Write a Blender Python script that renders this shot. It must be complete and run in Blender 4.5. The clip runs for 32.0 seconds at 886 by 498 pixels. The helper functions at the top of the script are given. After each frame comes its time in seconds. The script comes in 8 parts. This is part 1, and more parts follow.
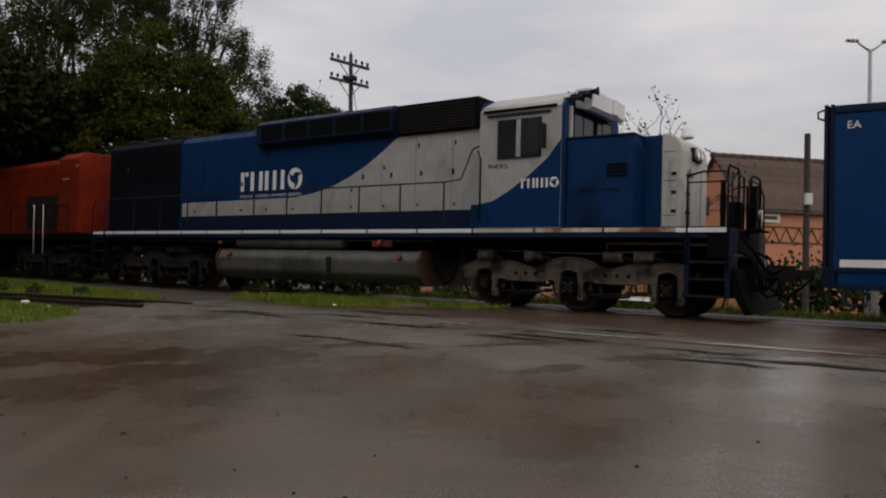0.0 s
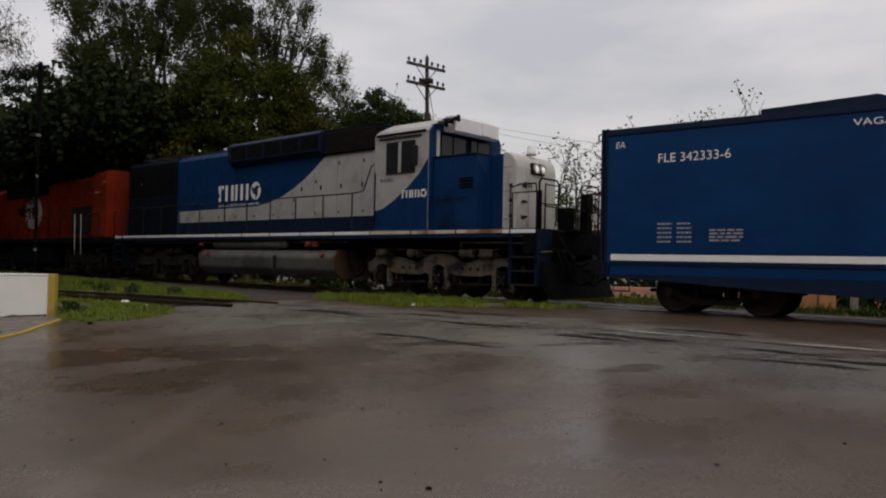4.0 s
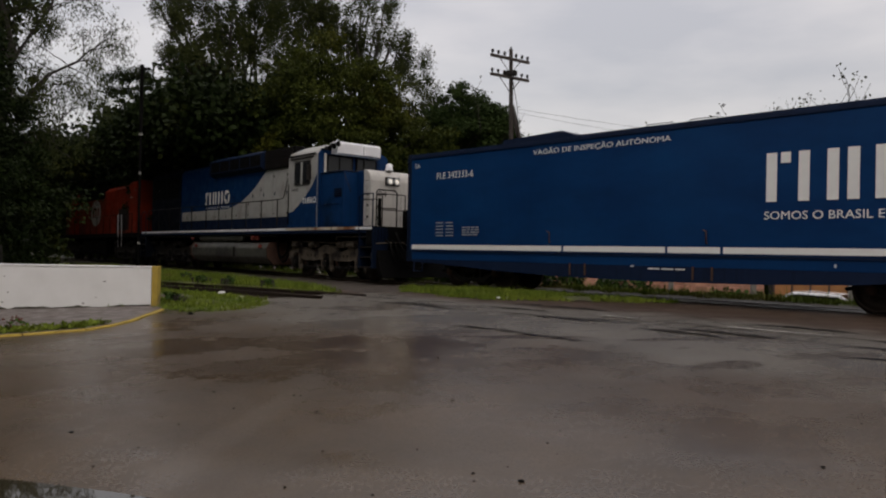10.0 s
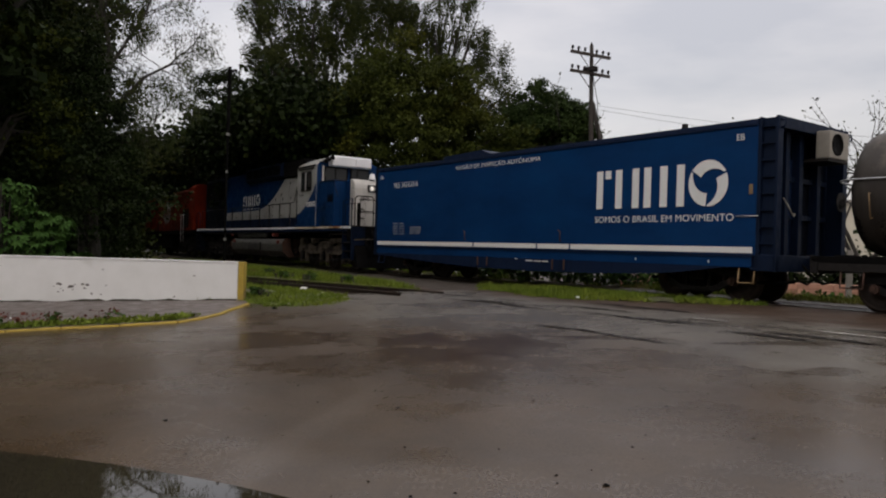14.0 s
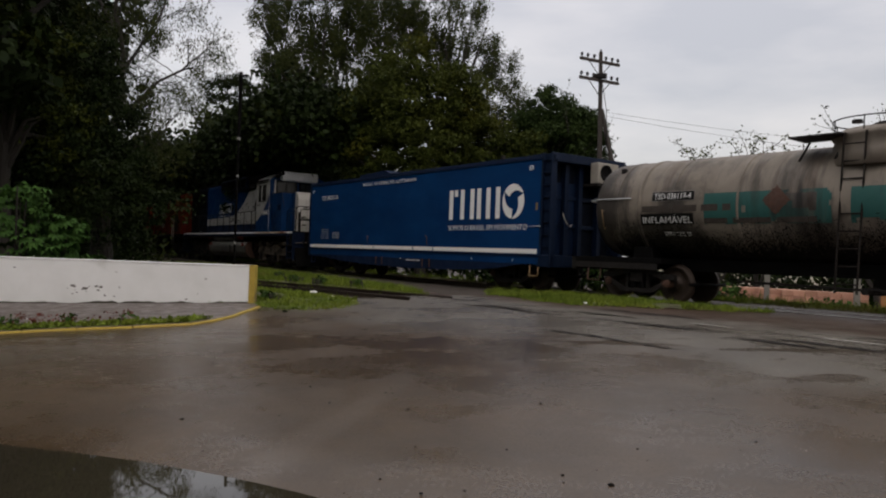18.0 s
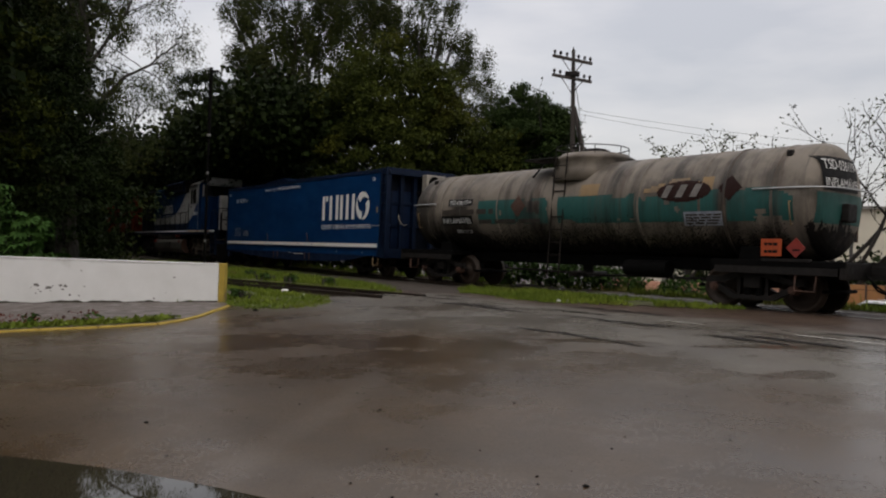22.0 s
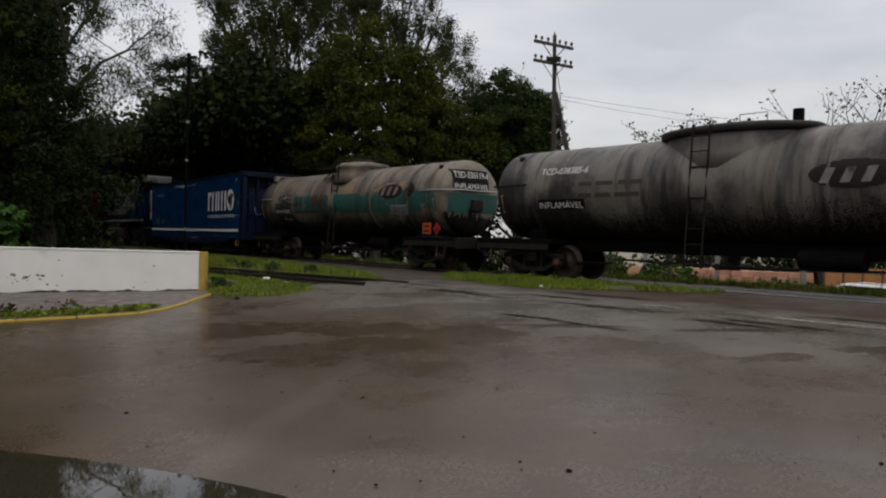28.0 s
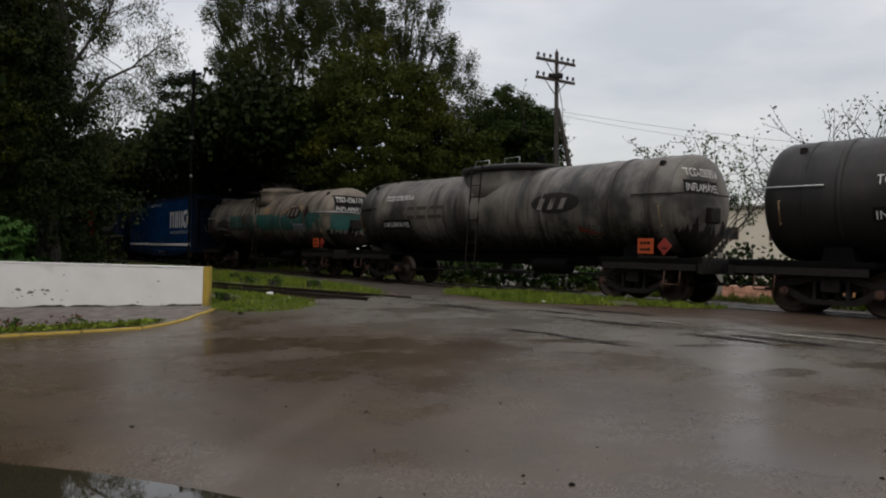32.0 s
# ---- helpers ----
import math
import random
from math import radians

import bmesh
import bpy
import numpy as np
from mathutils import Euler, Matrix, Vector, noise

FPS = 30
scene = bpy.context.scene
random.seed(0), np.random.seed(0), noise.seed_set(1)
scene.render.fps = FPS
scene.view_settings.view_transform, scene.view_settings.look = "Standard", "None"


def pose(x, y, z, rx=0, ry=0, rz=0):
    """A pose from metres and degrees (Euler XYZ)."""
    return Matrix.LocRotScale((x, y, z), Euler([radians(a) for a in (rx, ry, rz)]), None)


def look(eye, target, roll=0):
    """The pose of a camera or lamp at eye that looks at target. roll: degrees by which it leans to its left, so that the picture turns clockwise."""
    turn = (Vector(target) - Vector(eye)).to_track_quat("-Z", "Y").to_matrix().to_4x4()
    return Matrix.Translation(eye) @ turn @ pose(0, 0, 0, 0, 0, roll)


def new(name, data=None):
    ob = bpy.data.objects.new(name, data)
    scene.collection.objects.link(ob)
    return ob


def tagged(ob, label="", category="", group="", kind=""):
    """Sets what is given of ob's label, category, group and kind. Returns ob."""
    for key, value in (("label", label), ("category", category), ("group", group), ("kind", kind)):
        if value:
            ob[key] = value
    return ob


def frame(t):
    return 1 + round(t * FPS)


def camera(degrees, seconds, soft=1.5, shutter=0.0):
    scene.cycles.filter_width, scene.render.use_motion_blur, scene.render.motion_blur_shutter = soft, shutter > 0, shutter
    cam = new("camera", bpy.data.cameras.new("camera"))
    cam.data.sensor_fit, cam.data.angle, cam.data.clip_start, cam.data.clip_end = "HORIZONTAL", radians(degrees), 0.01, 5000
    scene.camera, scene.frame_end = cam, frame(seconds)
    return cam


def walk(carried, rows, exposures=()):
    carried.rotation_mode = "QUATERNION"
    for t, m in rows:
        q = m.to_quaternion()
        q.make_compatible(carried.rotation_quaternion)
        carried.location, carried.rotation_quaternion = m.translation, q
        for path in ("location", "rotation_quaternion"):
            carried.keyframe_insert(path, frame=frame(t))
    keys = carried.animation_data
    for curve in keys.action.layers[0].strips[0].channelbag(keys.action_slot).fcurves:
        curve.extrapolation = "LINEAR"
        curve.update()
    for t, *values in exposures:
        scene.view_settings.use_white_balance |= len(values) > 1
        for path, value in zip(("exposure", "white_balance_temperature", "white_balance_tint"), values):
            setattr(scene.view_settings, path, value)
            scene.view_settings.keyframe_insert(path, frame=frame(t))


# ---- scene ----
cam = camera(61.64, 32.0, 2.1)
PATH = [
    (0.0, 0.072, 0.180, 0.9, 91.12, -1.43, -0.06),
    (0.5, 0.081, 0.185, 0.9, 91.12, -1.38, -0.10),
    (1.0, 0.071, 0.164, 0.9, 91.04, -1.34, 0.03),
    (1.5, 0.055, 0.131, 0.9, 90.98, -0.88, 1.23),
    (2.0, 0.007, 0.069, 0.9, 91.31, -0.16, 4.48),
    (2.5, 0.029, 0.039, 0.9, 91.41, -0.42, 5.81),
    (3.0, 0.060, 0.033, 0.9, 91.29, -0.76, 5.88),
    (3.5, 0.064, 0.034, 0.9, 91.18, -1.15, 5.54),
    (5.5, 0.060, -0.025, 0.9, 90.41, -0.91, 7.55),
    (6.0, 0.060, -0.045, 0.9, 90.40, -0.94, 7.73),
    (6.5, 0.051, -0.052, 0.9, 90.39, -0.94, 7.85),
    (7.0, 0.048, -0.038, 0.9, 90.37, -0.85, 8.31),
    (7.5, 0.031, -0.047, 0.9, 90.34, -0.69, 9.55),
    (8.0, 0.035, -0.063, 0.9, 90.41, -0.83, 10.76),
    (8.5, 0.043, -0.059, 0.9, 90.54, -0.85, 11.00),
    (9.0, 0.043, -0.059, 0.9, 90.43, -0.76, 11.08),
    (9.5, 0.037, -0.030, 0.9, 90.33, -0.96, 11.52),
    (10.0, 0.015, 0.011, 0.9, 90.33, -1.18, 12.21),
    (10.5, -0.018, 0.010, 0.9, 90.32, -1.22, 13.01),
    (11.0, -0.031, 0.013, 0.9, 90.33, -1.24, 14.24),
    (11.5, -0.028, 0.021, 0.9, 90.33, -1.18, 15.73),
    (12.0, -0.029, 0.006, 0.9, 90.42, -1.22, 16.46),
    (12.5, -0.031, 0.016, 0.9, 90.60, -1.45, 16.95),
    (13.0, -0.032, 0.025, 0.9, 90.53, -1.53, 17.34),
    (13.5, -0.033, 0.026, 0.9, 90.26, -1.64, 17.77),
    (14.0, -0.031, 0.020, 0.9, 90.03, -1.68, 18.08),
    (14.5, -0.042, 0.018, 0.9, 90.07, -1.68, 18.41),
    (16.5, -0.011, -0.084, 0.9, 90.01, -1.80, 19.15),
    (17.0, -0.015, -0.094, 0.9, 90.23, -2.04, 19.07),
    (17.5, -0.008, -0.111, 0.9, 90.38, -2.15, 18.94),
    (18.0, -0.008, -0.107, 0.9, 90.40, -2.10, 18.69),
    (18.5, -0.002, -0.101, 0.9, 90.39, -1.88, 18.29),
    (19.0, -0.002, -0.091, 0.9, 90.65, -1.80, 17.49),
    (19.5, -0.003, -0.082, 0.9, 90.62, -1.89, 16.60),
    (20.0, -0.014, -0.047, 0.9, 90.58, -2.04, 15.91),
    (20.5, -0.022, -0.023, 0.9, 90.49, -1.97, 15.96),
    (21.0, -0.024, -0.027, 0.9, 90.43, -1.98, 16.43),
    (21.5, -0.027, -0.003, 0.9, 90.33, -2.01, 16.79),
    (22.0, -0.029, -0.014, 0.9, 90.30, -2.01, 16.65),
    (22.5, -0.024, -0.042, 0.9, 90.34, -1.93, 16.30),
    (23.0, -0.022, -0.055, 0.9, 90.41, -1.83, 16.04),
    (23.5, -0.021, -0.056, 0.9, 90.52, -1.88, 15.94),
    (24.0, -0.026, -0.041, 0.9, 90.57, -1.93, 15.82),
    (24.5, -0.028, -0.021, 0.9, 90.50, -1.91, 15.62),
    (25.0, -0.029, -0.017, 0.9, 90.40, -1.80, 15.42),
    (25.5, -0.031, -0.020, 0.9, 90.24, -1.76, 15.36),
    (27.5, -0.034, 0.019, 0.9, 89.31, -1.51, 15.32),
    (28.0, -0.032, 0.010, 0.9, 89.29, -1.58, 15.30),
    (28.5, -0.031, 0.002, 0.9, 89.33, -1.60, 15.28),
    (29.0, -0.031, -0.002, 0.9, 89.52, -1.56, 15.33),
    (29.5, -0.042, 0.021, 0.9, 89.78, -1.63, 15.45),
    (30.0, -0.042, 0.012, 0.9, 90.02, -1.62, 15.62),
    (30.5, -0.039, -0.013, 0.9, 90.26, -1.59, 15.65),
    (31.0, -0.025, -0.054, 0.9, 90.46, -1.54, 15.62),
    (31.5, -0.027, -0.059, 0.9, 90.59, -1.65, 15.56),
    (32.0, -0.025, -0.046, 0.9, 90.47, -1.64, 15.49),
]
EXPOSURES = [(0, -0.22, 6900, 14), (8, -0.2, 6900, 14), (11, -0.1, 6850, 14), (12, 0.05, 6800, 14), (13.5, -0.02, 6800, 14), (32, -0.03, 6650, 10)]
walk(cam, [(t, pose(*p)) for t, *p in PATH], EXPOSURES)

# ---- world and sun: an overcast, wet afternoon ----
def make_world():
    w = bpy.data.worlds.new("world")
    scene.world = w
    w.use_nodes = True
    nt = w.node_tree
    nt.nodes.clear()
    N, L = nt.nodes.new, nt.links.new
    out, bg = N("ShaderNodeOutputWorld"), N("ShaderNodeBackground")
    sky = N("ShaderNodeTexSky")
    sky.sky_type, sky.sun_disc = "NISHITA", False
    sky.sun_elevation, sky.sun_rotation = radians(48), radians(140)
    sky.air_density, sky.dust_density = 1.2, 4.0
    tc, sep = N("ShaderNodeTexCoord"), N("ShaderNodeSeparateXYZ")
    L(tc.outputs["Generated"], sep.inputs[0])
    # cloud sheet: brighter overhead, broken by soft darker bellies
    grad = N("ShaderNodeMapRange")
    grad.interpolation_type = "SMOOTHSTEP"
    grad.inputs[1].default_value, grad.inputs[2].default_value = 0.15, 1.0
    grad.inputs[3].default_value, grad.inputs[4].default_value = SKY_LOW, SKY_HIGH
    L(sep.outputs[2], grad.inputs[0])
    mp = N("ShaderNodeMapping")
    mp.inputs["Scale"].default_value = (1.3, 1.3, 4.5)
    L(tc.outputs["Generated"], mp.inputs[0])
    nz = N("ShaderNodeTexNoise")
    nz.inputs["Scale"].default_value, nz.inputs["Detail"].default_value, nz.inputs["Roughness"].default_value = 2.1, 7, 0.52
    L(mp.outputs[0], nz.inputs["Vector"])
    ramp = N("ShaderNodeValToRGB")
    ramp.color_ramp.elements[0].position, ramp.color_ramp.elements[1].position = 0.36, 0.64
    ramp.color_ramp.elements[0].color = (0.80, 0.805, 0.84, 1)
    ramp.color_ramp.elements[1].color = (1.13, 1.10, 1.09, 1)
    L(nz.outputs["Fac"], ramp.inputs[0])
    mul = N("ShaderNodeVectorMath")
    mul.operation = "MULTIPLY"
    L(ramp.outputs[0], mul.inputs[0])
    L(grad.outputs[0], mul.inputs[1])
    sc = N("ShaderNodeVectorMath")
    sc.operation = "SCALE"
    sc.inputs["Scale"].default_value = 0.05
    L(sky.outputs[0], sc.inputs[0])
    add = N("ShaderNodeVectorMath")
    add.operation = "ADD"
    L(mul.outputs[0], add.inputs[0])
    L(sc.outputs[0], add.inputs[1])
    L(add.outputs[0], bg.inputs[0])
    bg.inputs[1].default_value = 1.0
    L(bg.outputs[0], out.inputs[0])


SKY_LOW, SKY_HIGH = 0.55, 1.12
make_world()
sun = new("sun", bpy.data.lights.new("sun", "SUN"))
sun.data.energy, sun.data.angle, sun.data.color = 0.25, radians(25), (1.0, 0.97, 0.93)
sun.matrix_world = look((0, 0, 40), (14, 26, 0))

# ---- materials ----
def material(name, c1, c2, scale=4.0, rough=(0.5, 0.7), bump=0.1, metal=0.0, c3=None, patch=0.6, streak=0.0, bump_scale=40.0, amount=0.5, specular=0.5, each=0.0, stretch=(1, 1, 1), coat=0.0):
    """Two colours mixed by noise at two scales, an optional third in patches, relief, and an optional vertical run of streaks."""
    m = bpy.data.materials.new(name)
    m.use_nodes = True
    nt = m.node_tree
    N, L = nt.nodes.new, nt.links.new
    b = nt.nodes["Principled BSDF"]
    tc, mp = N("ShaderNodeTexCoord"), N("ShaderNodeMapping")
    mp.inputs["Scale"].default_value = stretch
    L(tc.outputs["Object"], mp.inputs[0])
    def noise_at(s, detail=5.0, vec=None):
        n = N("ShaderNodeTexNoise")
        n.inputs["Scale"].default_value, n.inputs["Detail"].default_value, n.inputs["Roughness"].default_value = s, detail, 0.6
        L(vec or mp.outputs[0], n.inputs["Vector"])
        return n.outputs["Fac"]
    def remap(fac, lo, hi, a=0.0, z=1.0):
        r = N("ShaderNodeMapRange")
        r.inputs[1].default_value, r.inputs[2].default_value, r.inputs[3].default_value, r.inputs[4].default_value = lo, hi, a, z
        L(fac, r.inputs[0])
        return r.outputs[0]
    def mix(fac, a, z):
        x = N("ShaderNodeMix")
        x.data_type = "RGBA"
        L(fac, x.inputs[0])
        for sock, v in ((x.inputs[6], a), (x.inputs[7], z)):
            if isinstance(v, tuple):
                sock.default_value = (*v, 1)
            else:
                L(v, sock)
        return x.outputs[2]
    n1 = noise_at(scale)
    col = mix(remap(n1, 0.5 - amount / 2, 0.5 + amount / 2), c1, c2)
    if each:
        oi = N("ShaderNodeObjectInfo")
        hs = N("ShaderNodeHueSaturation")
        L(remap(oi.outputs["Random"], 0, 1, 1 - each, 1 + each), hs.inputs["Value"])
        L(col, hs.inputs["Color"])
        col = hs.outputs[0]
    if c3:
        col = mix(remap(noise_at(scale * 0.35, 8.0), patch, patch + 0.12), col, c3)
    if streak:
        ms = N("ShaderNodeMapping")
        ms.inputs["Scale"].default_value = (5.0, 5.0, 0.35)
        L(tc.outputs["Object"], ms.inputs[0])
        dark = tuple(v * 0.35 for v in c1)
        st = remap(noise_at(2.0, 6.0, ms.outputs[0]), 0.52, 0.75, 0.0, streak)
        col = mix(st, col, dark)
    L(col, b.inputs["Base Color"])
    L(remap(noise_at(scale * 2.3), 0.35, 0.65, *rough), b.inputs["Roughness"])
    b.inputs["Metallic"].default_value = metal
    b.inputs["Specular IOR Level"].default_value = specular
    b.inputs["Coat Weight"].default_value = coat
    if bump:
        bp = N("ShaderNodeBump")
        bp.inputs["Strength"].default_value, bp.inputs["Distance"].default_value = bump, 0.01
        L(noise_at(bump_scale), bp.inputs["Height"])
        L(bp.outputs[0], b.inputs["Normal"])
    return m


M = {}
M["blue"] = material("blue_paint", (0.0011, 0.019, 0.074), (0.0021, 0.037, 0.122), 0.8, (0.36, 0.52), 0.5, c3=(0.003, 0.038, 0.118), patch=0.55, streak=0.08, bump_scale=1.6, specular=0.10, stretch=(0.6, 1, 1.5))
M["navy"] = material("dark_blue_paint", (0.003, 0.009, 0.026), (0.005, 0.014, 0.042), 1.5, (0.45, 0.65), 0.06, streak=0.5, specular=0.14)
M["loco_blue"] = material("locomotive_blue_paint", (0.0015, 0.020, 0.072), (0.0025, 0.029, 0.097), 1.4, (0.40, 0.62), 0.05, c3=(0.002, 0.008, 0.022), patch=0.53, streak=0.4, specular=0.09)
M["silver"] = material("grey_white_paint", (0.36, 0.36, 0.34), (0.26, 0.26, 0.243), 2.6, (0.5, 0.7), 0.05, c3=(0.20, 0.185, 0.16), patch=0.56, streak=0.28)
M["white"] = material("white_paint", (0.72, 0.73, 0.74), (0.6, 0.61, 0.62), 3.0, (0.5, 0.7), 0.05, c3=(0.35, 0.32, 0.28), patch=0.66)
M["black"] = material("grimy_black_steel", (0.002, 0.002, 0.002), (0.004, 0.0037, 0.0034), 3.0, (0.65, 0.9), 0.2, specular=0.07)
M["dark"] = material("dark_brown_steel", (0.006, 0.005, 0.0045), (0.012, 0.0095, 0.008), 4.0, (0.6, 0.85), 0.2, c3=(0.035, 0.018, 0.011), patch=0.62, specular=0.25)
M["truck"] = material("dusty_grey_steel", (0.125, 0.102, 0.076), (0.050, 0.040, 0.031), 6.0, (0.6, 0.85), 0.3, c3=(0.012, 0.009, 0.008), patch=0.50, bump_scale=14, specular=0.2)
M["tread"] = material("worn_wheel_steel", (0.05, 0.034, 0.024), (0.028, 0.02, 0.015), 6.0, (0.45, 0.65), 0.1, metal=0.3, specular=0.3)
M["fuel"] = material("oily_tank_steel", (0.11, 0.11, 0.095), (0.04, 0.042, 0.037), 2.2, (0.4, 0.6), 0.1, c3=(0.03, 0.03, 0.03), patch=0.52, streak=0.5)
M["orange"] = material("faded_orange_paint", (0.22, 0.019, 0.004), (0.10, 0.010, 0.003), 1.4, (0.5, 0.7), 0.05, c3=(0.07, 0.014, 0.006), patch=0.57, streak=0.6, specular=0.12)
M["glass"] = material("dark_glass", (0.012, 0.014, 0.016), (0.02, 0.022, 0.024), 1.0, (0.08, 0.16), 0.0, specular=0.22)
M["rust"] = material("rusty_steel", (0.07, 0.03, 0.016), (0.035, 0.017, 0.011), 6.0, (0.7, 0.9), 0.3)
M["red"] = material("red_valve_paint", (0.18, 0.022, 0.012), (0.10, 0.018, 0.012), 6.0, (0.5, 0.7), 0.1)
M["metal"] = material("galvanised_steel", (0.42, 0.43, 0.43), (0.32, 0.33, 0.33), 8.0, (0.35, 0.5), 0.05, metal=0.7)
M["whitewash"] = material("whitewashed_plaster", (0.74, 0.75, 0.74), (0.64, 0.65, 0.63), 1.6, (0.75, 0.9), 0.25, c3=(0.42, 0.42, 0.38), patch=0.70, bump_scale=18)
M["yellow"] = material("yellow_kerb_paint", (0.42, 0.30, 0.04), (0.27, 0.19, 0.03), 5.0, (0.6, 0.8), 0.3, c3=(0.10, 0.08, 0.055), patch=0.54)
M["grass"] = material("grass_soil", (0.045, 0.062, 0.011), (0.085, 0.098, 0.018), 4.0, (0.8, 0.95), 0.6, c3=(0.036, 0.026, 0.018), patch=0.50)
M["bark"] = material("bark", (0.014, 0.012, 0.009), (0.028, 0.023, 0.018), 5.0, (0.8, 0.95), 0.6, stretch=(2, 2, 0.4))
M["rail"] = material("rail_steel", (0.10, 0.07, 0.05), (0.06, 0.042, 0.032), 8.0, (0.3, 0.5), 0.1, metal=0.6)
M["rust_rail"] = material("dark_rusty_rail", (0.020, 0.014, 0.010), (0.034, 0.023, 0.016), 8.0, (0.6, 0.8), 0.2, specular=0.2)
M["ballast"] = material("stained_ballast", (0.040, 0.034, 0.029), (0.075, 0.064, 0.054), 9.0, (0.7, 0.9), 1.0, bump_scale=22, specular=0.08)
M["earth"] = material("dark_wet_earth", (0.016, 0.013, 0.010), (0.030, 0.024, 0.018), 5.0, (0.7, 0.9), 0.7, bump_scale=16, specular=0.05)
M["pave"] = material("wet_concrete_pavement", (0.095, 0.073, 0.062), (0.065, 0.05, 0.043), 2.0, (0.35, 0.6), 0.2)
M["wood"] = material("weathered_pole_wood", (0.026, 0.021, 0.018), (0.048, 0.040, 0.034), 6.0, (0.8, 0.95), 0.3, stretch=(4, 4, 0.3))


def leaf_material(name, c1, c2, c3):
    m = material(name, c1, c2, 0.9, (0.55, 0.8), 0.0, c3=c3, patch=0.55, amount=0.3)
    nt = m.node_tree
    b = nt.nodes["Principled BSDF"]
    geo, hs, mr = nt.nodes.new("ShaderNodeNewGeometry"), nt.nodes.new("ShaderNodeHueSaturation"), nt.nodes.new("ShaderNodeMapRange")
    mr.inputs[3].default_value, mr.inputs[4].default_value = 0.78, 1.22
    link = b.inputs["Base Color"].links[0]
    nt.links.new(geo.outputs["Random Per Island"], mr.inputs[0])
    nt.links.new(mr.outputs[0], hs.inputs["Value"])
    nt.links.new(link.from_socket, hs.inputs["Color"])
    nt.links.new(hs.outputs[0], b.inputs["Base Color"])
    b.inputs["Specular IOR Level"].default_value = 0.08
    return m


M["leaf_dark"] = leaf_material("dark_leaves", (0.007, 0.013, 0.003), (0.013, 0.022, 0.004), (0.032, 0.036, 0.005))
M["leaf_mid"] = leaf_material("deep_green_leaves", (0.016, 0.030, 0.007), (0.028, 0.046, 0.011), (0.010, 0.018, 0.004))
M["leaf_olive"] = leaf_material("olive_leaves", (0.024, 0.034, 0.005), (0.046, 0.056, 0.008), (0.082, 0.080, 0.010))
M["leaf_green"] = leaf_material("fresh_leaves", (0.024, 0.052, 0.010), (0.040, 0.078, 0.015), (0.065, 0.085, 0.02))
M["leaf_grey"] = leaf_material("eucalyptus_leaves", (0.026, 0.036, 0.010), (0.042, 0.050, 0.014), (0.016, 0.023, 0.006))
M["blade"] = leaf_material("grass_blades", (0.075, 0.115, 0.014), (0.13, 0.165, 0.022), (0.13, 0.115, 0.035))

# ---- mesh helpers ----
# parts whose marks are too small to pick apart
FINE = {"data_block", "data_plate", "old_lettering", "pale_mark", "data_mark", "small_lettering"}


def part(name, bm, mat, parent=None, label=""):
    me = bpy.data.meshes.new(name)
    if isinstance(bm, tuple) and isinstance(bm[0], np.ndarray):
        v, q = bm[0], bm[2]
        me.vertices.add(len(v))
        me.vertices.foreach_set("co", v.astype(np.float32).ravel())
        me.loops.add(q.size)
        me.loops.foreach_set("vertex_index", q.astype(np.int32).ravel())
        me.polygons.add(len(q))
        me.polygons.foreach_set("loop_start", np.arange(0, q.size, q.shape[1], dtype=np.int32))
        me.update(calc_edges=True)
    elif isinstance(bm, tuple):
        me.from_pydata(*bm)
    else:
        bm.normal_update()
        bm.to_mesh(me)
        bm.free()
    me.materials.append(mat)
    ob = new(name, me)
    ob.parent = parent
    return tagged(ob, label, kind="stuff" if name in FINE else "")


def same(name, ob, parent, m):
    """Another object on ob's mesh."""
    o = new(name, ob.data)
    o.parent = parent
    o.matrix_basis = m
    return o


def empty(name):
    ob = new(name)
    ob.empty_display_size = 0.3
    return ob


def box(x0, x1, y0, y1, z0, z1, bevel=0.0, bm=None):
    b2 = bmesh.new()
    bmesh.ops.create_cube(b2, size=1.0, matrix=Matrix.LocRotScale(((x0 + x1) / 2, (y0 + y1) / 2, (z0 + z1) / 2), None, (abs(x1 - x0), abs(y1 - y0), abs(z1 - z0))))
    if bevel:
        bmesh.ops.bevel(b2, geom=b2.edges[:], offset=bevel, segments=2, affect="EDGES", profile=0.6)
    return joined(bm, b2)


def joined(bm, b2):
    if bm is None:
        return b2
    me = bpy.data.meshes.new("tmp")
    b2.to_mesh(me)
    b2.free()
    bm.from_mesh(me)
    bpy.data.meshes.remove(me)
    return bm


def tube(p0, p1, r0, r1=None, n=10, bm=None, caps=True):
    b2 = bmesh.new()
    p0, p1 = Vector(p0), Vector(p1)
    d = p1 - p0
    m = Matrix.Translation((p0 + p1) / 2) @ d.to_track_quat("Z", "Y").to_matrix().to_4x4()
    bmesh.ops.create_cone(b2, cap_ends=caps, segments=n, radius1=r0, radius2=r0 if r1 is None else r1, depth=d.length, matrix=m)
    return joined(bm, b2)


